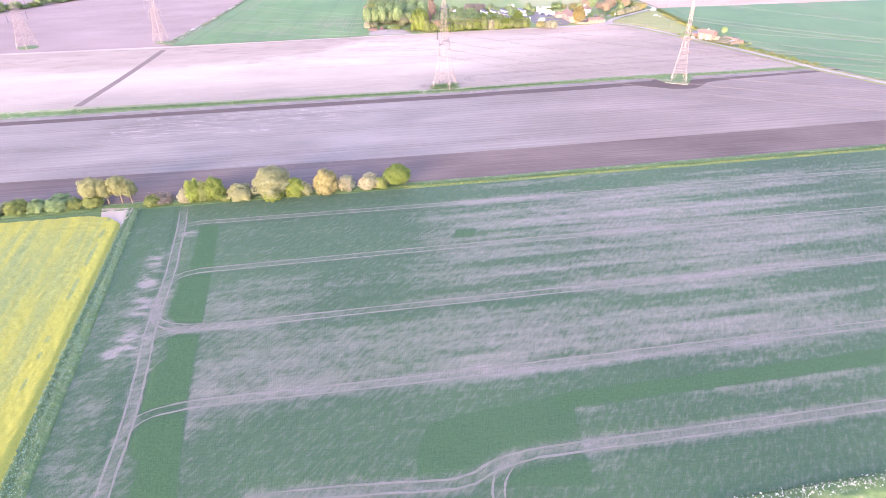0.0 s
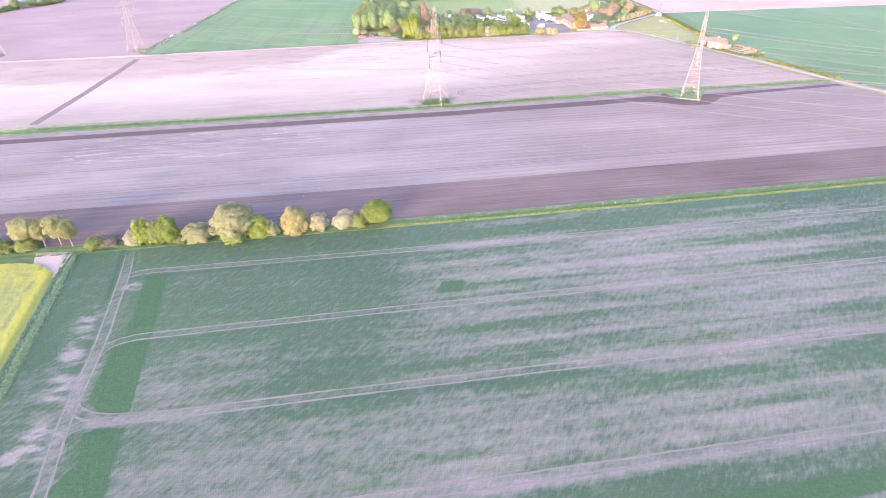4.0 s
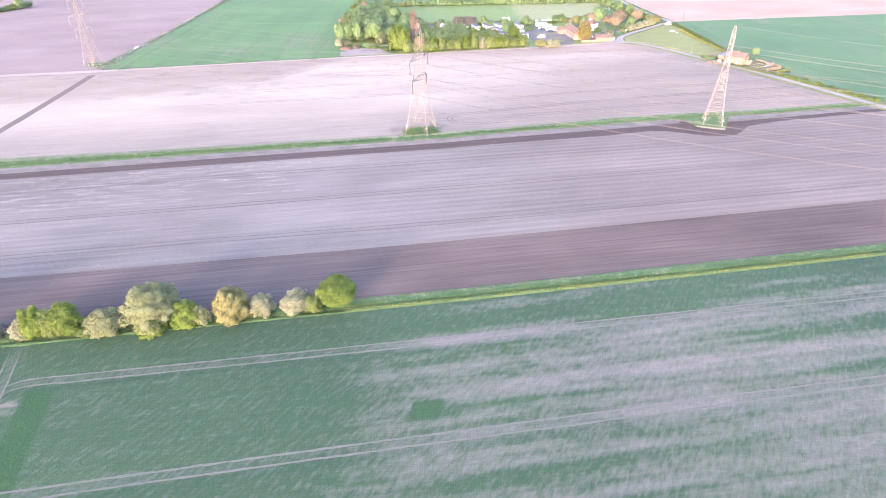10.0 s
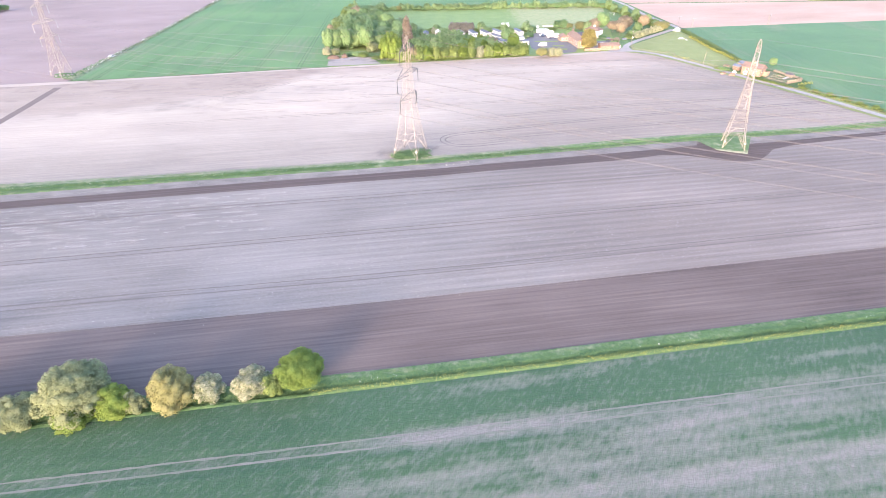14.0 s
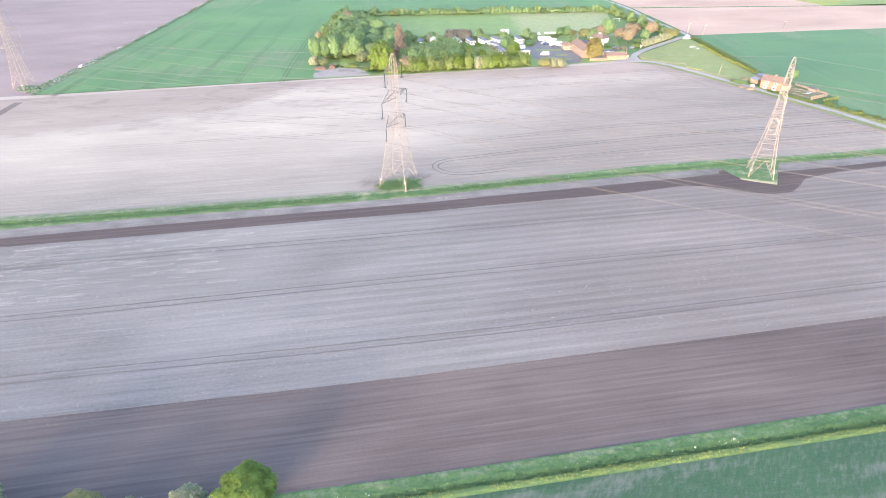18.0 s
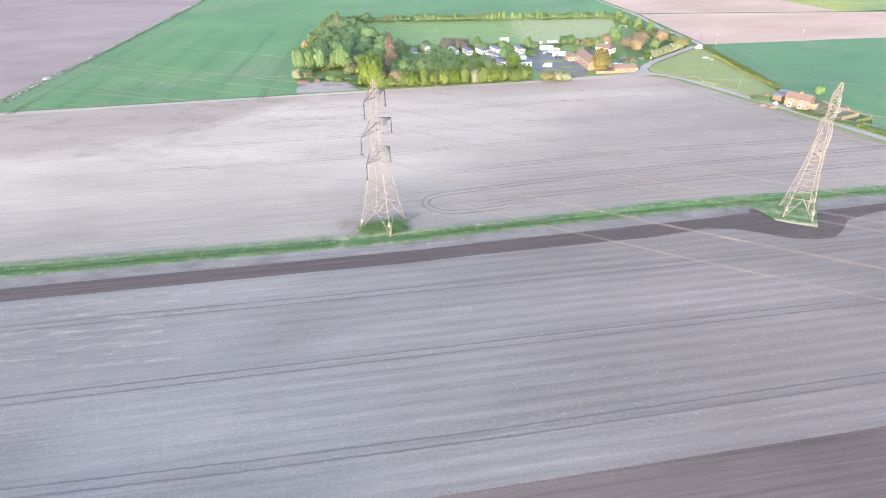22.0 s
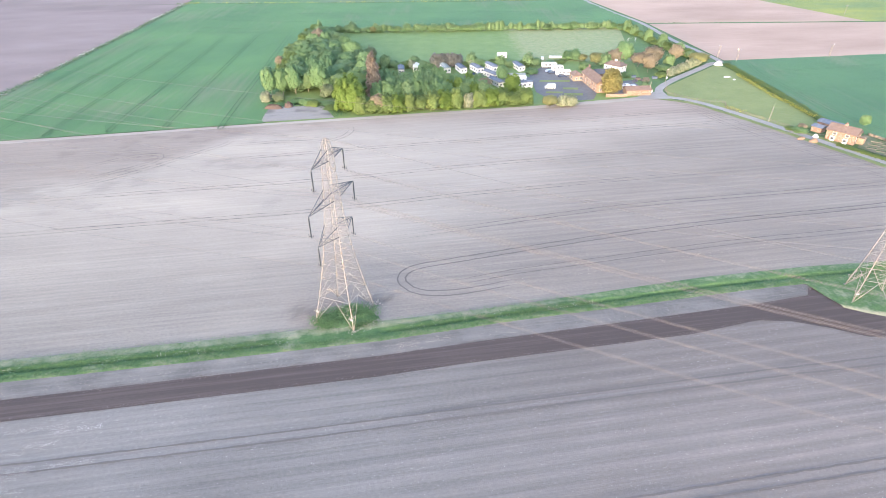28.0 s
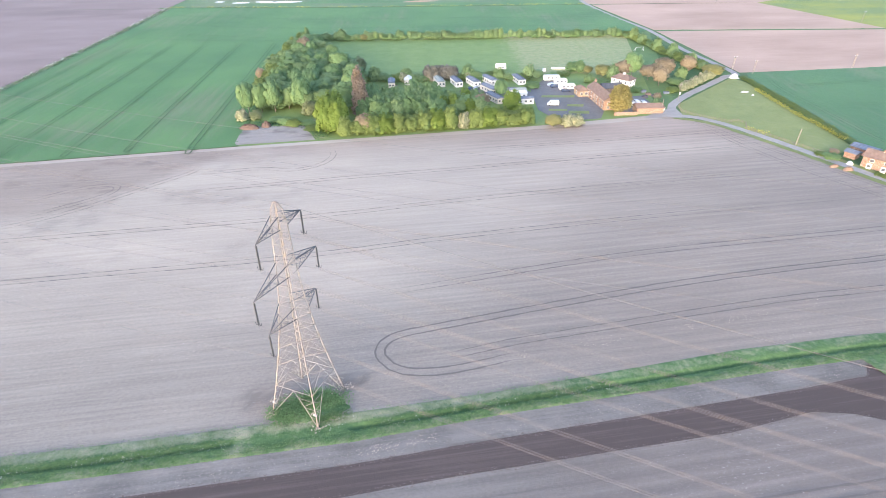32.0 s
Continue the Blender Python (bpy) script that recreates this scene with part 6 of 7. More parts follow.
gable_roof("roof", 0, 0, 9, 5.5, 2.5, 1.6, M["roof_slate"], link, "x")
place_at(link, 99.9, 462.6, 8.5)
white_house = thing("white_house", None, "white rendered house with a hipped red tile roof", "house")
walls(white_house, 0, 0, 9.0, 6.0, 4.5, M["white_render"])
gable_roof("roof", 0, 0, 9.0, 6.0, 4.5, 1.7, M["roof_red"], white_house, "x", hip=2.8)
for z in (0.8, 2.9):
    for x in (1.6, 4.5, 7.4):
        window(white_house, x, 0, z, 0.9, 1.2, "-y")
    for y in (1.8, 4.6):
        window(white_house, 9.0, y, z, 0.9, 1.2, "+x")
boxed("chimney", (4.0, 2.6, 5.6, 5.2, 3.4, 7.0), M["white_render"], white_house)
place_at(white_house, 106.0, 473.8, -46.6)
shed = thing("brick_outbuilding", None, "low orange brick outbuilding with a red roof by the lane", "building")
walls(shed, 0, 0, 11, 5.2, 2.2, M["brick"], "x", 1.2)
gable_roof("roof", 0, 0, 11, 5.2, 2.2, 1.3, M["roof_red"], shed, "x")
boxed("door", (1.2, -0.06, 0.02, 2.2, 0.02, 2.0), M["timber"], shed)
place_at(shed, 106.8, 436.0, 2)
wall_g = thing("garden_wall", None, "low orange brick garden wall", "wall")
boxed("wall", (0, 0, 0, 9.5, 0.3, 1.3), M["brick"], wall_g)
boxed("coping", (-0.05, -0.05, 1.3, 9.55, 0.35, 1.38), M["concrete"], wall_g)
place_at(wall_g, 97.2, 434.0, 3)

# pair of brick cottages by the lane
cot = thing("brick_cottages", None, "pair of orange brick cottages with a brown tile roof", "house")
walls(cot, 0, 0, 9.4, 6.0, 3.5, M["brick"], "x", 1.8)
gable_roof("roof", 0, 0, 9.4, 6.0, 3.5, 1.9, M["roof_red"], cot, "x")
for x in (2.7, 6.8):
    window(cot, x, 0, 2.2, 1.3, 1.05, "-y")
for x in (2.5, 6.6):
    p = boxed("porch", (x - 0.7, -0.9, 0, x + 0.7, 0, 1.7), M["white_paint"], cot, "white porch")
    boxed("pane", (x - 0.5, -0.93, 0.7, x + 0.5, -0.89, 1.5), M["window_glass"], p)
window(cot, 9.4, 1.6, 2.2, 0.9, 1.0, "+x"), window(cot, 9.4, 1.6, 0.8, 1.0, 1.2, "+x")
boxed("extension", (9.4, 3.0, 0, 11.4, 5.9, 2.2), M["brick_pale"], cot, "buff lean-to extension")
chimney(cot, 4.7, 3.0, 5.0, 6.2, 0.9)
place_at(cot, 164.4, 382.3, -50)
for nm, x, y, w, d, h, mat, lb, tn in (("garden_shed", 168.4, 394.6, 7.5, 4.6, 2.6, "roof_blue", "blue grey sheet-roofed shed beside the cottages", -58), ("lean_to", 163.8, 390.4, 3.6, 3.4, 2.3, "roof_blue", "small pale sheet-roofed lean-to", -58)):
    o = thing(nm, None, lb, "shed")
    walls(o, 0, 0, w, d, h - 0.4, M["brick"])
    gable_roof("roof", 0, 0, w, d, h - 0.4, 0.7, M[mat], o, "x")
    place_at(o, x, y, tn)
M["roof_grey"] = tiled("grey_green_sheet", (0.30, 0.33, 0.31))
o = thing("garden_hut", None, "low weathered timber hut in the garden", "shed")
walls(o, 0, 0, 3.6, 2.2, 1.3, M["timber"])
gable_roof("roof", 0, 0, 3.6, 2.2, 1.3, 0.6, M["roof_slate"], o, "x", 0.1, 0.06)
place_at(o, 183.4, 376.0, -58)


def heap(name, x, y, w, d, h, material, label, category, seed=1):
    """An uneven heap."""
    r = np.random.default_rng(seed)
    n = 17
    u, v = np.meshgrid(np.linspace(-1, 1, n), np.linspace(-1, 1, n))
    z = np.clip(1 - (np.abs(u) ** 2.2 + np.abs(v) ** 2.2), 0, 1) ** 0.7 * h * (0.65 + 0.7 * r.random((n, n))) - 0.02
    i = np.arange(n * n).reshape(n, n)
    f = np.stack([i[:-1, :-1], i[:-1, 1:], i[1:, 1:], i[1:, :-1]], -1).reshape(-1, 4)
    me = mesh_from(name, np.stack([u * w / 2, v * d / 2, z], -1), f, material, {"tone": np.zeros(n * n)})
    ob = thing(name, me, label, category)
    ob.matrix_basis = pose(x, y, 0, 0, 0, r.uniform(-15, 15))
    return ob


heap("white_cover", 161.8, 383.6, 2.3, 1.9, 1.1, M["tarp"], "white covered garden frame by the cottages", "cover", 3)
heap("white_cover", 169.8, 487.6, 4.6, 3.0, 1.7, M["tarp"], "white tarpaulin covered heap by the road", "cover", 4)
heap("white_sheet", 164.4, 464.3, 4.2, 1.5, 0.5, M["tarp"], "white sheet lying in the paddock", "sheet", 5)
heap("white_sheet", 165.8, 459.6, 1.5, 0.8, 0.4, M["tarp"], "small white sheet lying in the paddock", "sheet", 6)
heap("brick_pile", 155.6, 381.9, 3.6, 1.5, 0.8, M["rubble"], "pile of orange bricks on the lane verge", "rubble", 7)
heap("brick_pile", 158.5, 379.0, 3.4, 1.8, 1.1, M["rubble"], "pile of orange bricks on the lane verge", "rubble", 8)
heap("earth_heap", -46.4, 422.2, 8.0, 3.2, 1.7, M["spoil"], "reddish brown earth heap on waste ground", "heap", 9)
heap("earth_heap", -40.4, 424.4, 4.0, 3.4, 2.0, M["spoil"], "reddish brown earth heap on waste ground", "heap", 10)
for k in range(5):
    heap("bulk_sack", -183.6 + 1.7 * k, 390.6 + 0.55 * k, 1.5, 1.2, 1.0, M["concrete"], "grey bulk sack by a pylon foot", "sack", 20 + k)


# static caravans
def static_caravan(x, y, turn, length=9.5, wide=3.3, roof="roof_blue", wall="cream", label="cream static caravan with a blue grey roof"):
    o = thing("static_caravan", None, label, "caravan", "static caravans on the site")
    walls(o, 0, 0, wide, length, 2.5, M[wall], "y", 0.55)
    gable_roof("roof", 0, 0, wide, length, 2.5, 0.6, M[roof], o, "y", 0.15, 0.08)
    boxed("skirt", (0.1, 0.1, 0.0, wide - 0.1, length - 0.1, 0.05), M["roof_slate"], o)
    for x1 in (0.85, wide - 0.85):
        window(o, x1, 0, 0.95, 1.05, 1.05, "-y")
    for k in range(4):
        window(o, 0, 1.4 + 2.1 * k, 0.95, 1.1, 0.9, "-x"), window(o, wide, 1.4 + 2.1 * k, 0.95, 1.1, 0.9, "+x")
    boxed("step", (wide, length * 0.45, 0, wide + 1.1, length * 0.45 + 1.2, 0.4), M["timber"], o)
    return place_at(o, x, y, turn)


for x, y, tn, ln, wd, rf, wl in ((3.6, 474.0, 4, 8, 3.0, "roof_blue", "cream"), (10.8, 478.6, 0, 7, 3.1, "white_paint", "cream"), (26.6, 475.2, 14, 9.5, 3.3, "roof_grey", "cream"), (34.8, 474.6, 16, 9.5, 3.3, "roof_blue", "white_paint"),
                                 (43.2, 474.6, 22, 9.5, 3.4, "roof_blue", "white_paint"), (51.4, 477.0, 24, 10, 3.6, "roof_blue", "white_paint"), (50.6, 462.6, 30, 10, 3.4, "roof_blue", "cream"), (51.6, 449.4, 26, 10, 3.4, "roof_blue", "cream"),
                                 (64.2, 477.6, 14, 10, 3.4, "roof_blue", "white_paint")):
    static_caravan(x, y, tn, ln, wd, rf, wl, "static caravan with %s walls and a %s roof" % ("white" if wl == "white_paint" else "cream", {"roof_blue": "blue grey", "white_paint": "white", "roof_grey": "grey green"}[rf]))
for x, y, tn, ln, rf in ((65.5, 462.4, 96, 7.2, "roof_grey"), (65.2, 457.4, 96, 6.6, "white_paint"), (67.0, 449.6, 94, 9.0, "roof_blue")):
    static_caravan(x, y, tn, ln, 3.0, rf, "white_paint", "white static caravan lying broadside to the yard")
ten = thing("tent", None, "white frame tent on the meadow", "tent")
walls(ten, 0, 0, 5.0, 3.6, 1.5, M["tarp"], "x", 1.2)
gable_roof("roof", 0, 0, 5.0, 3.6, 1.5, 1.0, M["tarp"], ten, "x", 0.1, 0.05, 0.6)
boxed("pane", (1.1, -0.03, 0.5, 1.9, 0.01, 1.2), M["window_glass"], ten), boxed("pane", (3.0, -0.03, 0.5, 3.8, 0.01, 1.2), M["window_glass"], ten)
place_at(ten, 56.4, 506.2, 4)


def vehicle(name, x, y, turn, length, wide, profile, paint, label, category, glass, wheels, group="vehicles in the yard"):
    """A vehicle from its side outline: body, windows and wheels."""
    o = thing(name, None, label, category, group)
    bm = bmesh.new()
    solid(bm, [(px, -wide / 2, pz) for px, pz in profile][::-1], [(px, wide / 2, pz) for px, pz in profile][::-1])
    bmesh.ops.bevel(bm, geom=list(bm.edges), offset=0.09, segments=2, affect="EDGES")
    bmesh.ops.recalc_face_normals(bm, faces=bm.faces)
    body = part("body", bm, M[paint], o)
    for a, b, z0, z1 in glass:
        for s in (-1, 1):
            boxed("window", (a, s * wide / 2 - 0.02, z0, b, s * wide / 2 + 0.02, z1), M["window_glass"], body)
    for wx in wheels:
        for s in (-1, 1):
            bm = bmesh.new()
            bmesh.ops.create_cone(bm, cap_ends=True, segments=14, radius1=0.32, radius2=0.32, depth=0.22, matrix=Matrix.Translation((wx, s * (wide / 2 - 0.08), 0.32)) @ pose(0, 0, 0, 90))
            part("wheel", bm, M["rubber"], o)
    return place_at(o, x, y, turn)


CARP = [(-2.1, 0.35), (2.1, 0.35), (2.15, 0.75), (1.2, 0.95), (0.6, 1.42), (-1.1, 1.45), (-1.9, 0.98), (-2.15, 0.9)]
VANP = [(-2.4, 0.4), (2.4, 0.4), (2.45, 1.0), (1.7, 1.25), (1.2, 2.2), (-2.4, 2.3)]
TOURP = [(-3.4, 0.45), (3.2, 0.45), (3.6, 1.3), (3.2, 2.6), (-3.2, 2.7), (-3.6, 2.0)]
CG = [(-1.0, -0.1, 1.0, 1.35), (0.0, 0.7, 1.0, 1.3)]
for x, y, tn, paint, lb in ((108.0, 447.2, 105, "car_white", "white car in the car park"), (110.9, 450.2, 100, "car_white", "white car in the car park"), (113.4, 448.6, 102, "car_white", "white car in the car park"), (84.2, 466.9, 5, "car_dark", "dark blue car on the site"),
                            (41.0, 471.4, 80, "car_dark", "dark car parked by caravans"), (43.6, 471.6, 80, "car_grey", "grey car parked by caravans"), (48.4, 473, 95, "car_dark", "dark blue car on the site"), (79.4, 476.2, 20, "car_grey", "silver car parked on the yard"), (80.3, 473.6, 5, "car_dark", "dark pickup with a load")):
    vehicle("car", x, y, tn, 4.3, 1.8, CARP, paint, lb, "car", CG, (-1.35, 1.35))
vehicle("car", -174.8, 431.8, 75, 4.3, 1.8, CARP, "car_white", "white car on the field boundary track", "car", CG, (-1.35, 1.35))
vehicle("panel_van", 74.8, 447.6, 176, 4.9, 1.9, VANP, "car_white", "white panel van parked on the yard", "van", [(1.0, 1.45, 1.25, 1.85)], (-1.6, 1.6))
for x, y, tn, s in ((80.8, 485.2, 2, 1.12), (83.9, 479.2, 8, 0.85), (85.2, 470.6, 6, 1.08)):
    vehicle("touring_caravan", x, y, tn, 7.2, 2.4, [(a * s, b) for a, b in TOURP], "white_paint", "white touring caravan on the yard", "caravan", [(-2.3, -1.2, 1.3, 2.0), (-0.4, 0.7, 1.3, 2.0), (1.6, 2.5, 1.3, 2.0)], (-0.4, 0.5))
cov = thing("covered_stack", None, "low white covered stack on the meadow edge", "cover")
boxed("sheet", (0, 0, 0.02, 6.8, 1.6, 0.9), M["tarp"], cov, "", 0.15)
place_at(cov, 84.4, 505.6, -4)
bins = thing("white_tank", None, "small white tank on the meadow edge", "tank")
boxed("body", (0, 0, 0, 1.5, 1.3, 1.5), M["white_paint"], bins, "", 0.12)
place_at(bins, 79.4, 501.5, 5)
for x, y, mt, lb in ((118.5, 460.2, "roof_red", "red round table or drum in the garden"), (116.0, 456.6, "roof_slate", "dark trailer in the garden"), (120.6, 458.0, "roof_slate", "dark stacked garden timber"), (127.4, 462.2, "roof_blue", "blue storage box in the garden"),
                     (117.8, 464.6, "roof_blue", "blue plastic bin in the garden")):
    o = thing("garden_box", None, lb, "garden item")
    boxed("body", (0, 0, 0, 2.4, 1.5, 1.0), M[mt], o, "", 0.1)
    place_at(o, x, y, 12)
# yard surface with grass islands
patch("yard", [(67.6, 442), (73.4, 427.2), (91, 430.5)], [(68.5, 470), (80, 492), (91.5, 469), (95.2, 441)], 1.5, M["asphalt"], "dark asphalt yard with parking", "yard", rise=lambda x, y, v, at: 0.22 + 0 * x, attrs={"tone": no_tone}, nv=24)
patch("car_park", [(101, 437.5), (117.5, 440)], [(103, 457), (116.5, 460)], 1.5, M["asphalt"], "asphalt car park behind the outbuilding", "yard", rise=lambda x, y, v, at: 0.22 + 0 * x, attrs={"tone": no_tone}, nv=12)
patch("site_road", [(36, 468), (66, 459), (72, 455)], [(37, 473.5), (62, 475), (72, 462)], 1.5, M["asphalt"], "asphalt site road between caravans", "road", rise=lambda x, y, v, at: 0.20 + 0 * x, attrs={"tone": no_tone}, nv=6)
for x0, y0, x1, y1 in ((71.5, 458.2, 86, 461.2), (71.6, 440.0, 79.2, 442.6), (80.4, 445.6, 87.2, 448.6), (79.2, 436.6, 87.6, 440.0)):
    patch("grass_island", [(x0, y0), (x1, y0 - 0.6)], [(x0 + 0.8, y1), (x1 + 0.8, y1 - 0.4)], 1.0, M["paddock"], "grass island between parking bays", "lawn", rise=lambda x, y, v, at: 0.30 + 0 * x, attrs={"tone": no_tone}, nv=4)
patch("waste_ground", [(-47.5, 405.2), (-19, 409.8)], [(-49, 424.5), (-26, 425)], 1.2, M["pale"], "bare grey waste ground beside the track", "ground", rise=lambda x, y, v, at: 0.21 + 0 * x, attrs={"banding": no_tone, "tone": lambda x, y, v: 0.6 - 0.8 * smooth(0.5, 0.68, fbm(x / 8, y / 5, 3))}, nv=12)
goal = thing("football_goal", None, "white football goal frame on the meadow", "goal")
for d in ((-2.6, 0, 0, -2.48, 0.12, 2.1), (2.48, 0, 0, 2.6, 0.12, 2.1)):
    boxed("post", d, M["white_paint"], goal)
boxed("crossbar", (-2.6, 0, 2.1, 2.6, 0.12, 2.22), M["white_paint"], goal)
for x in (-2.5, 2.4):
    bars("stay", [((x, 0.06, 2.1), (x, 1.6, 0.0))], 0.1, M["white_paint"], goal)
place_at(goal, 141.0, 543.5, 12)


# ---- poles and fences ----
def utility_pole(x, y, h, lean=2.0, arm=True, turn=20, box_on=False):
    o = thing("utility_pole", None, "wooden overhead line pole with a crossarm" if arm else "plain wooden pole beside the lane", "pole", "wooden poles")
    bm = bmesh.new()
    bmesh.ops.create_cone(bm, cap_ends=True, segments=10, radius1=0.17, radius2=0.12, depth=h + 0.5, matrix=Matrix.Translation((0, 0, h / 2 - 0.25)))
    part("post", bm, M["pole_wood"], o)
    if arm:
        boxed("crossarm", (-1.0, -0.07, h - 0.45, 1.0, 0.07, h - 0.28), M["pole_wood"], o)
        for s in (-0.85, 0, 0.85):
            bm = bmesh.new()
            bmesh.ops.create_cone(bm, cap_ends=True, segments=8, radius1=0.09, radius2=0.05, depth=0.35, matrix=Matrix.Translation((s, 0, h - 0.1)))
            part("insulator", bm, M["porcelain"], o)
    if box_on:
        boxed("transformer", (-0.4, -0.55, h * 0.42, 0.4, 0.05, h * 0.42 + 0.8), M["white_paint"], o, "white pole transformer", 0.06)
    o.matrix_basis = pose(x, y, 0.05, 0, lean, turn)
    return o


utility_pole(129.6, 452.0, 7.2, 2, True, 50, True)
utility_pole(182.3, 494.4, 6.4, 3, True)
utility_pole(176.6, 504.4, 6.0, 3, True)
utility_pole(238.2, 504.6, 6.2, 3, True)
utility_pole(318.0, 622.0, 7.0, 3, True)
utility_pole(253.0, 706.0, 7.0, 2, True)
utility_pole(152.4, 399.8, 6.3, 5, False)
utility_pole(117.3, 437.4, 5.6, 3, False)
sg = thing("road_sign", None, "white sign board on posts at the lane corner", "sign")
boxed("board", (-0.5, -0.03, 0.9, 0.5, 0.03, 2.1), M["white_paint"], sg)
for s in (-0.45, 0.4):
    boxed("post", (s, -0.03, 0, s + 0.06, 0.03, 1.0), M["timber"], sg)
place_at(sg, 118.6, 437.6, 40)
FENCE = [(129.0, 447.8), (126.4, 443), (126.2, 437.5), (129.4, 433.0), (133.8, 429.0), (139.6, 424.2), (143.0, 426.4), (145.6, 423.2), (142.9, 416.6), (152.4, 402), (159.0, 391.0)]
fen = thing("paddock_fence", None, "pale post and rail fence round the paddock", "fence")
fp = resample(FENCE, 44)
for x, y in fp:
    boxed("post", (x - 0.06, y - 0.06, 0, x + 0.06, y + 0.06, 1.15), M["timber"], fen)
for (x0, y0), (x1, y1) in zip(fp, fp[1:]):
    for z in (0.5, 1.05):
        bars("rail", [((x0, y0, z), (x1, y1, z))], 0.07, M["timber"], fen)


# ---- small growth, flowers and litter ----
def scatter(name, lines, count, spread, z0, z1, size, material, label, category, seed, clump=0.0, flat=False):
    """Many small leaf or flower clumps along lines, as one joined part of the ground cover."""
    r = np.random.default_rng(seed)
    pts = []
    for ln in lines:
        d = np.hypot(*np.diff(np.array(ln, float), axis=0).T).sum()
        p = resample(ln, max(3, int(d * 2)))
        k = r.integers(0, len(p), int(count * d / 100))
        if clump:
            keep = vnoise(p[k, 0] / 6 + seed, p[k, 1] / 6) > clump
            k = k[keep]
        pts.append(p[k] + np.clip(r.normal(size=(len(k), 2)), -1.5, 1.5) * spread)
    p = np.concatenate(pts)
    n = len(p)
    p = np.c_[p, r.uniform(z0, z1, n)]
    nr = r.normal(size=(n, 3)) * (0.12 if flat else 0.7) + np.array([0, 0, 1] if flat else [0, -0.3, 0.8])
    nr[:, 2] = np.maximum(np.abs(nr[:, 2]), 0.35)
    nr /= np.linalg.norm(nr, axis=1)[:, None]
    t = np.cross(nr, r.normal(size=(n, 3)))
    t /= np.linalg.norm(t, axis=1)[:, None]
    b = np.cross(nr, t)
    s = size * r.uniform(0.5, 1.4, (n, 1))
    q = np.stack([p - t * s, p + b * s * 0.7, p + t * s, p - b * s * 0.7], 1).reshape(-1, 3)
    i = 4 * np.arange(n)
    me = mesh_from(name, q, np.stack([i, i + 3, i + 2, i + 1], 1), material, smooth=True)
    soft = r.normal(size=(n, 3)) * (0.1, 0.22, 0.1) + nr * 0.25 + np.array([-0.04, -0.10, 1.0])
    soft /= np.linalg.norm(soft, axis=1)[:, None]
    me.normals_split_custom_set_from_vertices(np.repeat(soft, 4, axis=0).tolist())
    return thing(name, me, label, category, kind="stuff")


def mid(a, b, f):
    x = np.linspace(a[0][0], a[-1][0], 160)
    pa, pb = by_x(a, x), by_x(b, x)
    return [tuple(q) for q in pa * (1 - f) + pb * f]


def between(line, x0, x1):
    return [p for p in line if x0 <= p[0] <= x1]


M["parsley"] = foliage("cow_parsley_flowers", (0.36, 0.40, 0.31), (0.72, 0.73, 0.68))
M["lush"] = foliage("lush_ditch_leaves", (0.052, 0.118, 0.056), (0.100, 0.185, 0.082))
M["gorse"] = foliage("yellow_gorse_flowers", (0.30, 0.31, 0.075), (0.53, 0.51, 0.125))
M["straw"] = foliage("dry_straw_litter", (0.42, 0.35, 0.29), (0.62, 0.54, 0.46))
D2 = mid(GRASS2_NEAR, GRASS2_FAR, 0.48)
D2W, D2E = between(D2, -170, -9), between(D2, 10, 56)
scatter("ditch_herbs", [D2W, D2E], 2600, 0.6, 0.1, 0.6, 0.14, M["lush"], "lush green herbs lining the ditch", "plants", 301)
scatter("cow_parsley", [offset(D2W, -0.7), offset(D2E, -0.7)], 620, 0.5, 0.5, 0.8, 0.085, M["parsley"], "white cow parsley along the ditch", "flowers", 302, clump=0.42)
M["nettle"] = foliage("nettle_leaves", (0.100, 0.190, 0.082), (0.165, 0.268, 0.115))
M["dead_brush"] = foliage("dead_brown_stalks", (0.200, 0.165, 0.140), (0.340, 0.280, 0.235))
M["bank_blade"] = foliage("bank_grass_tufts", (0.085, 0.158, 0.060), (0.168, 0.250, 0.105))
M["bank_dry"] = foliage("bleached_grass_tufts", (0.125, 0.188, 0.098), (0.235, 0.290, 0.165))
D2N, D2F = mid(GRASS2_NEAR, GRASS2_FAR, 0.16), mid(GRASS2_NEAR, GRASS2_FAR, 0.84)
scatter("bank_grass", [between(D2N, -170, 205)], 3200, 0.75, 0.08, 0.34, 0.12, M["bank_blade"], "green tufts on the ditch bank", "plants", 323)
scatter("bank_grass", [between(D2F, -170, 52)], 2600, 0.85, 0.08, 0.30, 0.12, M["bank_dry"], "bleached tufts on the far ditch bank", "plants", 324)
D1 = mid(H1_NEAR, H1_FAR, 0.42)
scatter("bank_grass", [between(mid(H1_NEAR, H1_FAR, 0.80), -130, 200)], 1300, 0.5, 0.08, 0.34, 0.10, M["bank_blade"], "green tufts on the far side of the ditch", "plants", 325)
scatter("bank_grass", [between(mid(H1_NEAR, H1_FAR, 0.22), -130, 200)], 2200, 0.45, 0.08, 0.34, 0.11, M["bank_blade"], "green tufts on the near ditch bank", "plants", 326)
scatter("ditch_herbs", [between(D1, -130, 200)], 700, 0.4, 0.1, 0.6, 0.2, M["lush"], "green herbs lining the near ditch", "plants", 303)
scatter("cow_parsley", [between(D1, -12, 200)], 60, 0.3, 0.6, 0.9, 0.15, M["parsley"], "white cow parsley along the near ditch", "flowers", 304, clump=0.55)
scatter("weed_flowers", [[(a, b + 0.6) for a, b in FV]], 1700, 0.4, 0.25, 0.55, 0.085, M["gorse"], "yellow flowering weeds on the field edge", "flowers", 305, clump=0.3)
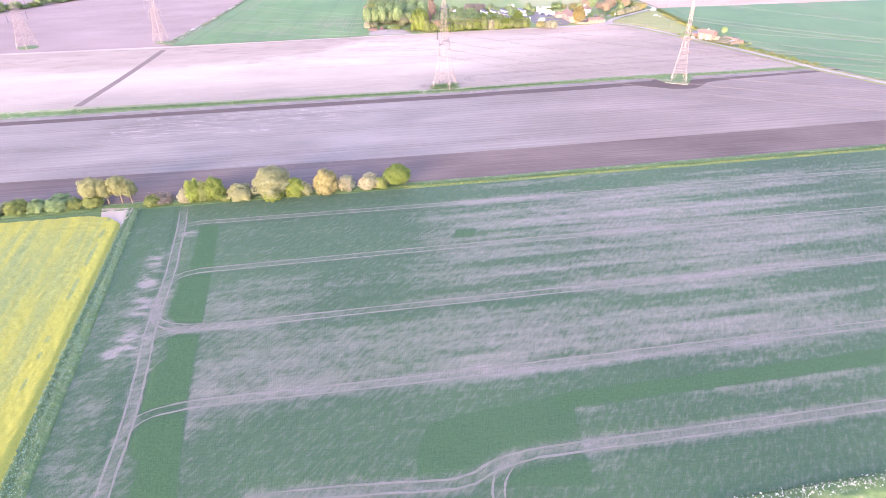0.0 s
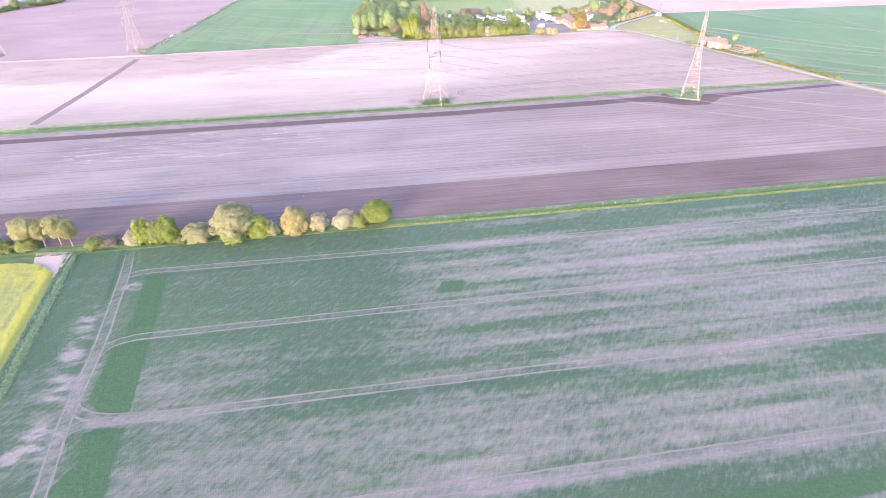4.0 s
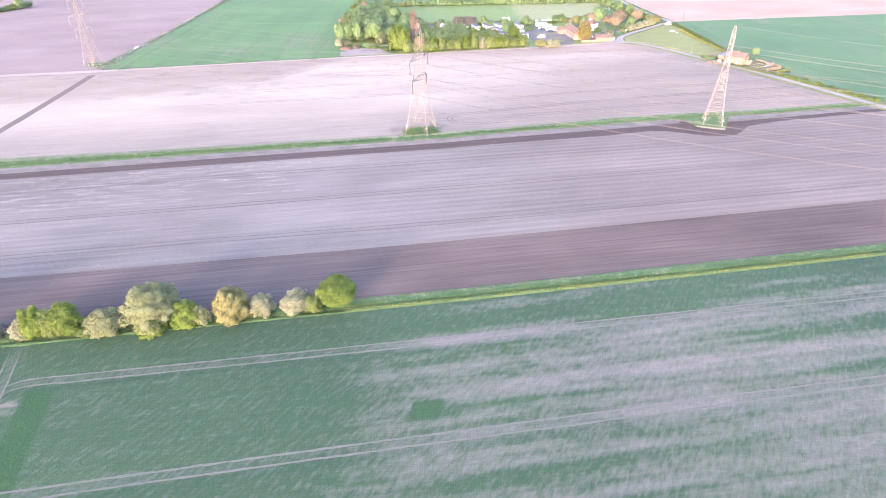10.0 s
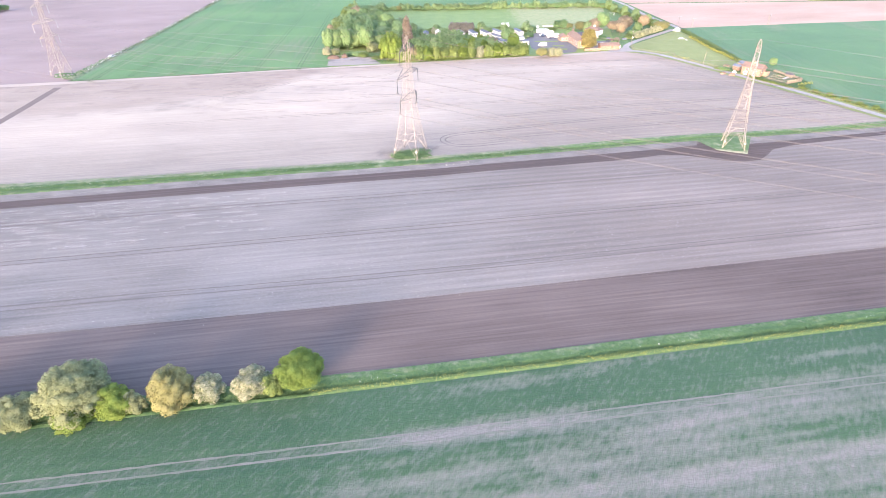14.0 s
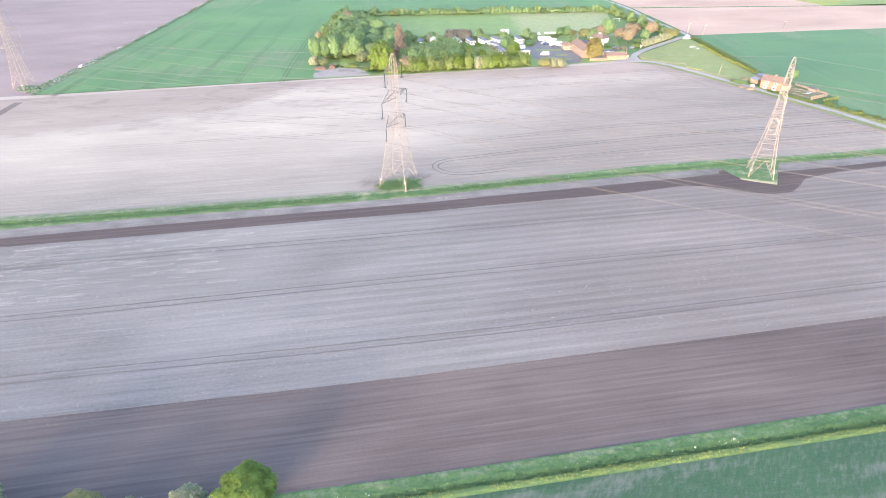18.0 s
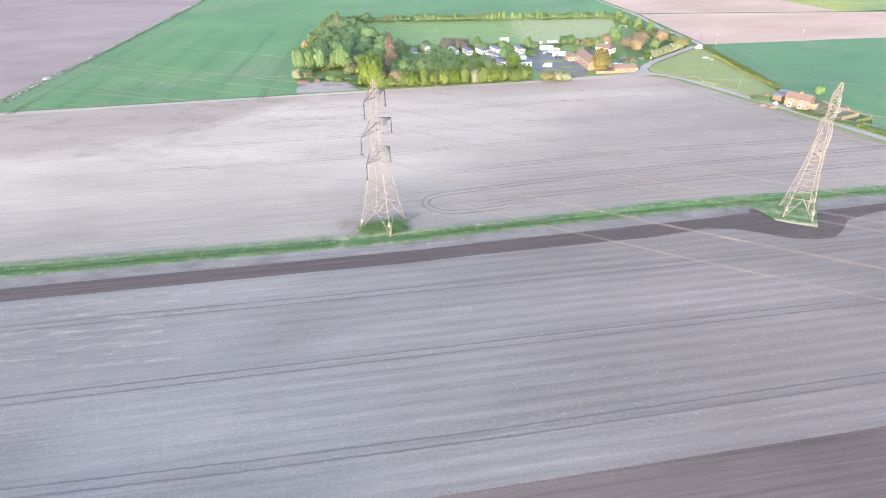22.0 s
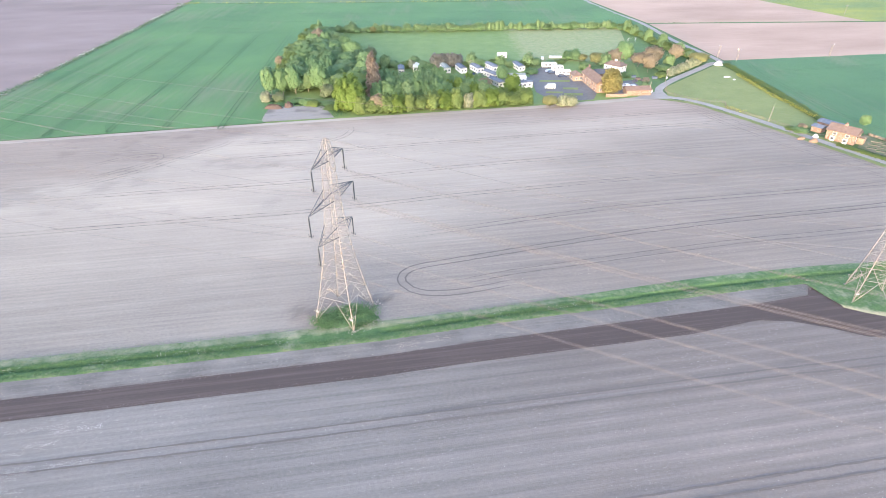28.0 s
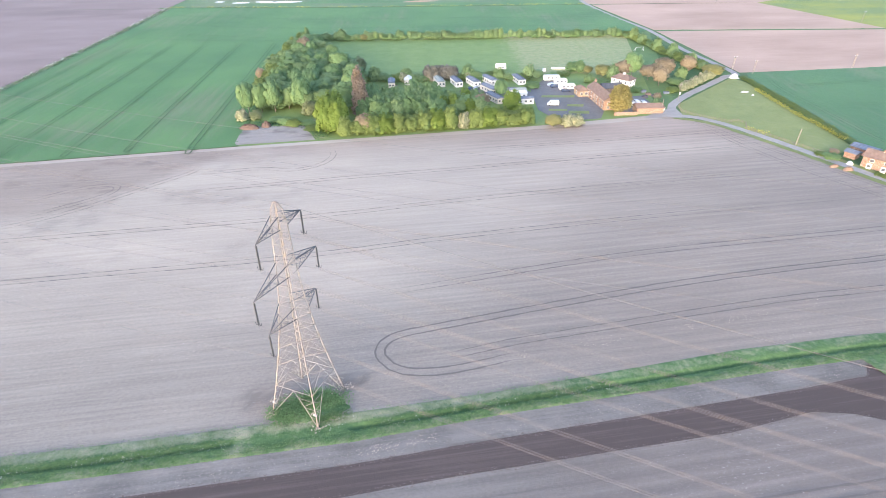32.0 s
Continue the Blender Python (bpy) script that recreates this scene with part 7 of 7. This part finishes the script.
SIDE = [((a[0] + b[0]) / 2, (a[1] + b[1]) / 2) for a, b in zip(resample(STRIP_L, 30), resample(STRIP_R, 30))]
M["side_herb"] = foliage("blue_green_ditch_herbs", (0.105, 0.205, 0.140), (0.185, 0.300, 0.215))
scatter("ditch_herbs", [offset(SIDE, 0.2)], 4600, 1.25, 0.1, 0.45, 0.14, M["side_herb"], "green herbs between rape and wheat", "plants", 306)
scatter("cow_parsley", [offset(SIDE, -1.1), SIDE], 200, 0.45, 0.5, 0.7, 0.06, M["parsley"], "white flowers between rape and wheat", "flowers", 307, clump=0.3)
scatter("bank_grass", [[(40, 53.2), (120, 66), (200, 79)]], 1800, 0.7, 0.3, 0.9, 0.12, M["parsley"], "tall pale seeding grass on the near bank", "plants", 308)
# brush and nettles under the first pylon
scatter("nettles", [[(-4.4, 279.2), (0, 280.4), (4, 281.4), (8.2, 282.8)], [(-2.6, 281.6), (1.5, 283.0), (5.4, 284.0)], [(-3.0, 278.0), (1, 278.6)]], 19000, 0.9, 0.15, 1.25, 0.13, M["nettle"], "dense nettles under the pylon", "plants", 309)
scatter("nettles", [[(4.2, 277.6), (8.6, 279.4)]], 11000, 0.7, 0.1, 0.7, 0.14, M["bank_blade"], "low nettles before the pylon foot", "plants", 321)
scatter("dry_brush", [[(-5.6, 281.2), (-3.4, 283.6), (-0.5, 286.2)], [(7.6, 286.4), (11.6, 287.6)], [(-7.4, 280.4), (-6.6, 281.6)]], 2600, 0.75, 0.05, 0.5, 0.10, M["dead_brush"], "dead brown brush beside the pylon", "plants", 322)
scatter("cow_parsley", [[(6.5, 276.2), (9.5, 278.4)]], 1100, 0.7, 0.6, 1.2, 0.085, M["parsley"], "white cow parsley beside the pylon foot", "flowers", 310)
scatter("straw_litter", [[(4, 276.0), (5.6, 276.4)], [(6.2, 284.6), (9.0, 285.8)], [(-4.2, 279.0), (-2.4, 279.8)]], 2200, 0.5, 0.05, 0.7, 0.16, M["straw"], "dry dead stalks round the pylon feet", "plants", 311, flat=True)
scatter("straw_litter", [[(30, 291.8), (60, 297.6), (110, 309.6), (131, 312.4)]], 420, 0.8, 0.04, 0.1, 0.10, M["straw"], "pale straw litter on the soil", "litter", 312, clump=0.45, flat=True)
scatter("straw_litter", [[(12, 271.2), (24, 274.0)], [(28, 273.6), (36, 276.0)]], 900, 0.6, 0.04, 0.1, 0.10, M["straw"], "dry brown straw on the soil margin", "litter", 344, clump=0.4, flat=True)
scatter("straw_litter", [mid(STRIP_FAR, GRASS2_NEAR, 0.3)[20:140]], 260, 0.7, 0.04, 0.1, 0.07, M["straw"], "pale clods and straw on the soil margin", "litter", 313, clump=0.5, flat=True)
# gorse between paddock and crop, boundary blossom
scatter("gorse", [[(171.0, 468), (170.6, 452.4), (170.8, 436), (172.6, 421), (173.6, 404.5)]], 2200, 0.7, 0.2, 1.1, 0.26, M["gorse"], "yellow flowering gorse along the paddock hedge", "bush", 314, clump=0.25)
scatter("paddock_weeds", [[(144, 418), (148, 413)]], 1800, 1.2, 0.1, 0.6, 0.25, M["gorse"], "pale flowering weeds in the paddock", "plants", 315)
scatter("boundary_blossom", [[(-174, 400), (-174.5, 470), (-178.5, 606), (-182, 690)]], 420, 0.9, 0.4, 1.3, 0.3, M["parsley"], "white blossom along the field boundary", "flowers", 316, clump=0.35)
scatter("boundary_herbs", [[(-175, 388), (-174.5, 470), (-178, 606), (-182, 690)]], 500, 1.2, 0.2, 1.0, 0.4, M["lush"], "green growth along the field boundary", "plants", 317)
scatter("far_blossom", [[(-188, 695), (-60, 694.5), (60, 698), (146, 702)]], 260, 0.9, 0.4, 1.2, 0.4, M["gorse"], "yellow flowers along the far field boundary", "flowers", 318, clump=0.35)
scatter("waste_weeds", [[(-46, 427), (-30, 427.5), (-20, 422), (-17, 413)]], 2600, 2.2, 0.1, 0.7, 0.3, M["lush"], "green weeds round the waste ground", "plants", 319)
scatter("lane_weeds", [offset(curve_through(LANE[2:7], 8), -3.0)], 900, 0.6, 0.05, 0.3, 0.14, M["bank_dry"], "rough weeds on the lane verge", "plants", 320, clump=0.35)
# small pools covered with white fleece beyond the far boundary
for k, (x, y, w, d) in enumerate(((-133, 719, 14, 4.5), (-112, 722, 22, 6), (-97, 722.5, 26, 6.5), (-152, 724, 8, 4), (14, 722, 30, 5))):
    heap("crop_fleece", x, y, w, d, 0.5, M["sheeting"] if k < 4 else M["pink"], "white fleece sheet lying over a far crop" if k < 4 else "bare pale patch in a far field", "sheet", 400 + k)
# curved wheel tracks in the green crop on the right
for pts in ([(186.5, 489), (183.6, 477), (182.8, 463), (184, 445), (185, 423), (186, 407), (191, 392), (200, 370), (213, 342), (232, 304), (262, 250)], [(186, 472), (196, 474), (220, 478), (262, 486), (320, 494)], [(196, 446), (206, 446), (240, 446), (300, 452)]):
    wheel_pair("wheel_track", curve_through(pts, 8), M["crop_rut"], "dark curved wheel ruts in green cereal", 0.37, 1.9, 0.24)

# pale chaff left in streaks along the drill rows
M["chaff"] = foliage("bleached_chaff", (0.42, 0.395, 0.385), (0.62, 0.59, 0.58))
CH = []
rc = np.random.default_rng(330)
for k in range(170):
    x0 = -40 - 95 * rc.random() ** 0.8
    y0 = rc.uniform(226, 252) + 0.15 * (x0 + 50)
    n = rc.uniform(2.0, 11.0)
    CH.append([(x0, y0), (x0 + n, y0 + 0.15 * n)])
scatter("chaff_streaks", CH, 2600, 0.36, 0.05, 0.09, 0.06, M["chaff"], "bleached chaff lying in streaks on pale soil", "litter", 331, flat=True)
SP = [[(x, y), (x + 60, y + 9)] for x, y in ((-120, 200), (-60, 214), (0, 222), (60, 236), (-100, 188), (-40, 200), (20, 212), (80, 226), (-20, 234), (40, 248))]
scatter("straw_bits", SP, 320, 6.0, 0.05, 0.09, 0.06, M["chaff"], "scattered straw bits on pale soil", "litter", 332, flat=True)
SP = [[(x, y), (x + 60, y + 9)] for x, y in ((-120, 280), (-60, 290), (0, 310), (60, 330), (-100, 320), (-40, 345), (20, 350), (80, 360))]
scatter("straw_bits", SP, 260, 9.0, 0.05, 0.09, 0.06, M["chaff"], "scattered straw bits on crusted soil", "litter", 333, flat=True)

# clods thrown over the edges of the worked soil
M["clod"] = foliage("dark_soil_clods", (0.085, 0.068, 0.063), (0.18, 0.145, 0.13))
M["pale_clod"] = foliage("pale_soil_clods", (0.20, 0.178, 0.166), (0.35, 0.312, 0.29))
scatter("dark_clods", [between(STRIP_NEAR, -170, 210), between(STRIP_FAR, -170, 210), between(DARK_FAR, -150, 249)], 700, 0.28, 0.02, 0.06, 0.11, M["clod"], "dark clods along the edges of the worked soil", "soil", 340, flat=True)
scatter("pale_clods", [offset(between(STRIP_NEAR, -170, 210), 0.2), offset(between(STRIP_FAR, -170, 210), -0.2), offset(between(DARK_FAR, -150, 249), -0.3)], 500, 0.30, 0.02, 0.06, 0.06, M["pale_clod"], "pale clods lying on dark soil edges", "soil", 341, flat=True)
scatter("pale_clods", [mid(STRIP_FAR, GRASS2_NEAR, 0.45)[20:140]], 900, 1.0, 0.02, 0.07, 0.07, M["pale_clod"], "pale clods on the cloddy margin", "soil", 342, flat=True)
scatter("bank_grass", [[(-60, 38.3), (60, 57.4), (200, 79.8)]], 900, 0.3, 0.1, 0.5, 0.12, M["lush"], "green grass along the wheat edge", "plants", 343)

# ---- kitchen garden beside the cottages ----
patch("garden_plot", [(171, 373.2), (177.4, 361.4)], [(181.4, 386), (188.4, 369.4)], 0.8, M["garden"], "kitchen garden ground beside the cottages", "garden", rise=lambda x, y, v, at: 0.05 + 0.08 * fbm(x, y, 2), attrs={"tone": lambda x, y, v: 0.5 * fbm(x / 3, y / 3, 2)}, nv=16)
M["bed_soil"] = soil("garden_bed_soil", (0.10, 0.08, 0.07), (0.20, 0.165, 0.14), 0.0, 0.6, straw=0.0)
M["cold_glass"] = plain("cold_frame_panes", (0.42, 0.46, 0.50), 0.2, 0.1, 1.0, 0.0, 0.5)
rg = np.random.default_rng(350)
for k in range(7):
    u, v = 0.12 + 0.27 * (k % 3), 0.30 + 0.22 * (k // 3)
    ax, ay = 171 + 6.4 * v, 373.2 - 11.8 * v
    bx, by = 181.4 + 7.0 * v, 386 - 16.6 * v
    x, y = ax + (bx - ax) * (u + 0.1), ay + (by - ay) * (u + 0.1)
    bed = thing("vegetable_bed", None, "raised garden bed with dark soil and young plants", "garden bed", "vegetable beds")
    boxed("soil", (-1.6, -0.6, 0.0, 1.6, 0.6, 0.22), M["bed_soil"], bed)
    for s, d in ((-1, (-1.68, -0.68, 0, 1.68, -0.6, 0.3)), (1, (-1.68, 0.6, 0, 1.68, 0.68, 0.3))):
        boxed("board", d, M["timber"], bed)
    for j in range(5):
        part("plant", crown_mesh("plant", [((-1.2 + 0.6 * j, 0.25 * (j % 2) - 0.12, 0.3), (0.28, 0.28, 0.18))], 32, 0.09, rg), M["lush"], bed)
    place_at(bed, x, y, -32)
for x, y, tn in ((180.4, 370.2, 30), (177.0, 380.0, 40), (182.6, 372.0, 28)):
    fr = thing("cold_frame", None, "low glazed cold frame in the garden", "cold frame", "cold frames")
    boxed("box", (0, 0, 0.03, 2.4, 1.3, 0.42), M["timber"], fr)
    for j in range(2):
        boxed("pane", (0.06 + 1.18 * j, 0.06, 0.42, 1.16 + 1.18 * j, 1.24, 0.47), M["cold_glass"], fr)
    place_at(fr, x, y, tn)
for nm, a, b, h, lb in (("board_fence", (177.4, 362.6), (187.0, 366.8), 1.7, "brown board fence at the garden's end"), ("board_fence", (182.4, 385.2), (188.6, 370.2), 0.9, "low grey board fence behind the garden")):
    fo = thing(nm, None, lb, "fence")
    n = int(math.hypot(b[0] - a[0], b[1] - a[1]) / 2) + 1
    for k in range(n + 1):
        x, y = a[0] + (b[0] - a[0]) * k / n, a[1] + (b[1] - a[1]) * k / n
        boxed("post", (x - 0.05, y - 0.05, 0, x + 0.05, y + 0.05, h + 0.1), M["timber"], fo)
    for k in range(n):
        p, q = [(a[0] + (b[0] - a[0]) * t / n, a[1] + (b[1] - a[1]) * t / n) for t in (k, k + 1)]
        for j in range(int(h / 0.22)):
            bars("board", [((p[0], p[1], 0.15 + 0.22 * j), (q[0], q[1], 0.15 + 0.22 * j), 0.2)], 0.1, M["timber"], fo)
scatter("gorse", [[(181.6, 359.4), (189.4, 363.2)]], 3200, 0.6, 0.2, 1.2, 0.2, M["gorse"], "yellow flowering gorse behind the garden", "bush", 351)
scatter("lane_weeds", [[(180, 352), (190, 331), (203, 304)]], 700, 0.7, 0.1, 0.6, 0.16, M["gorse"], "yellow green weeds along the lane", "plants", 352, clump=0.3)
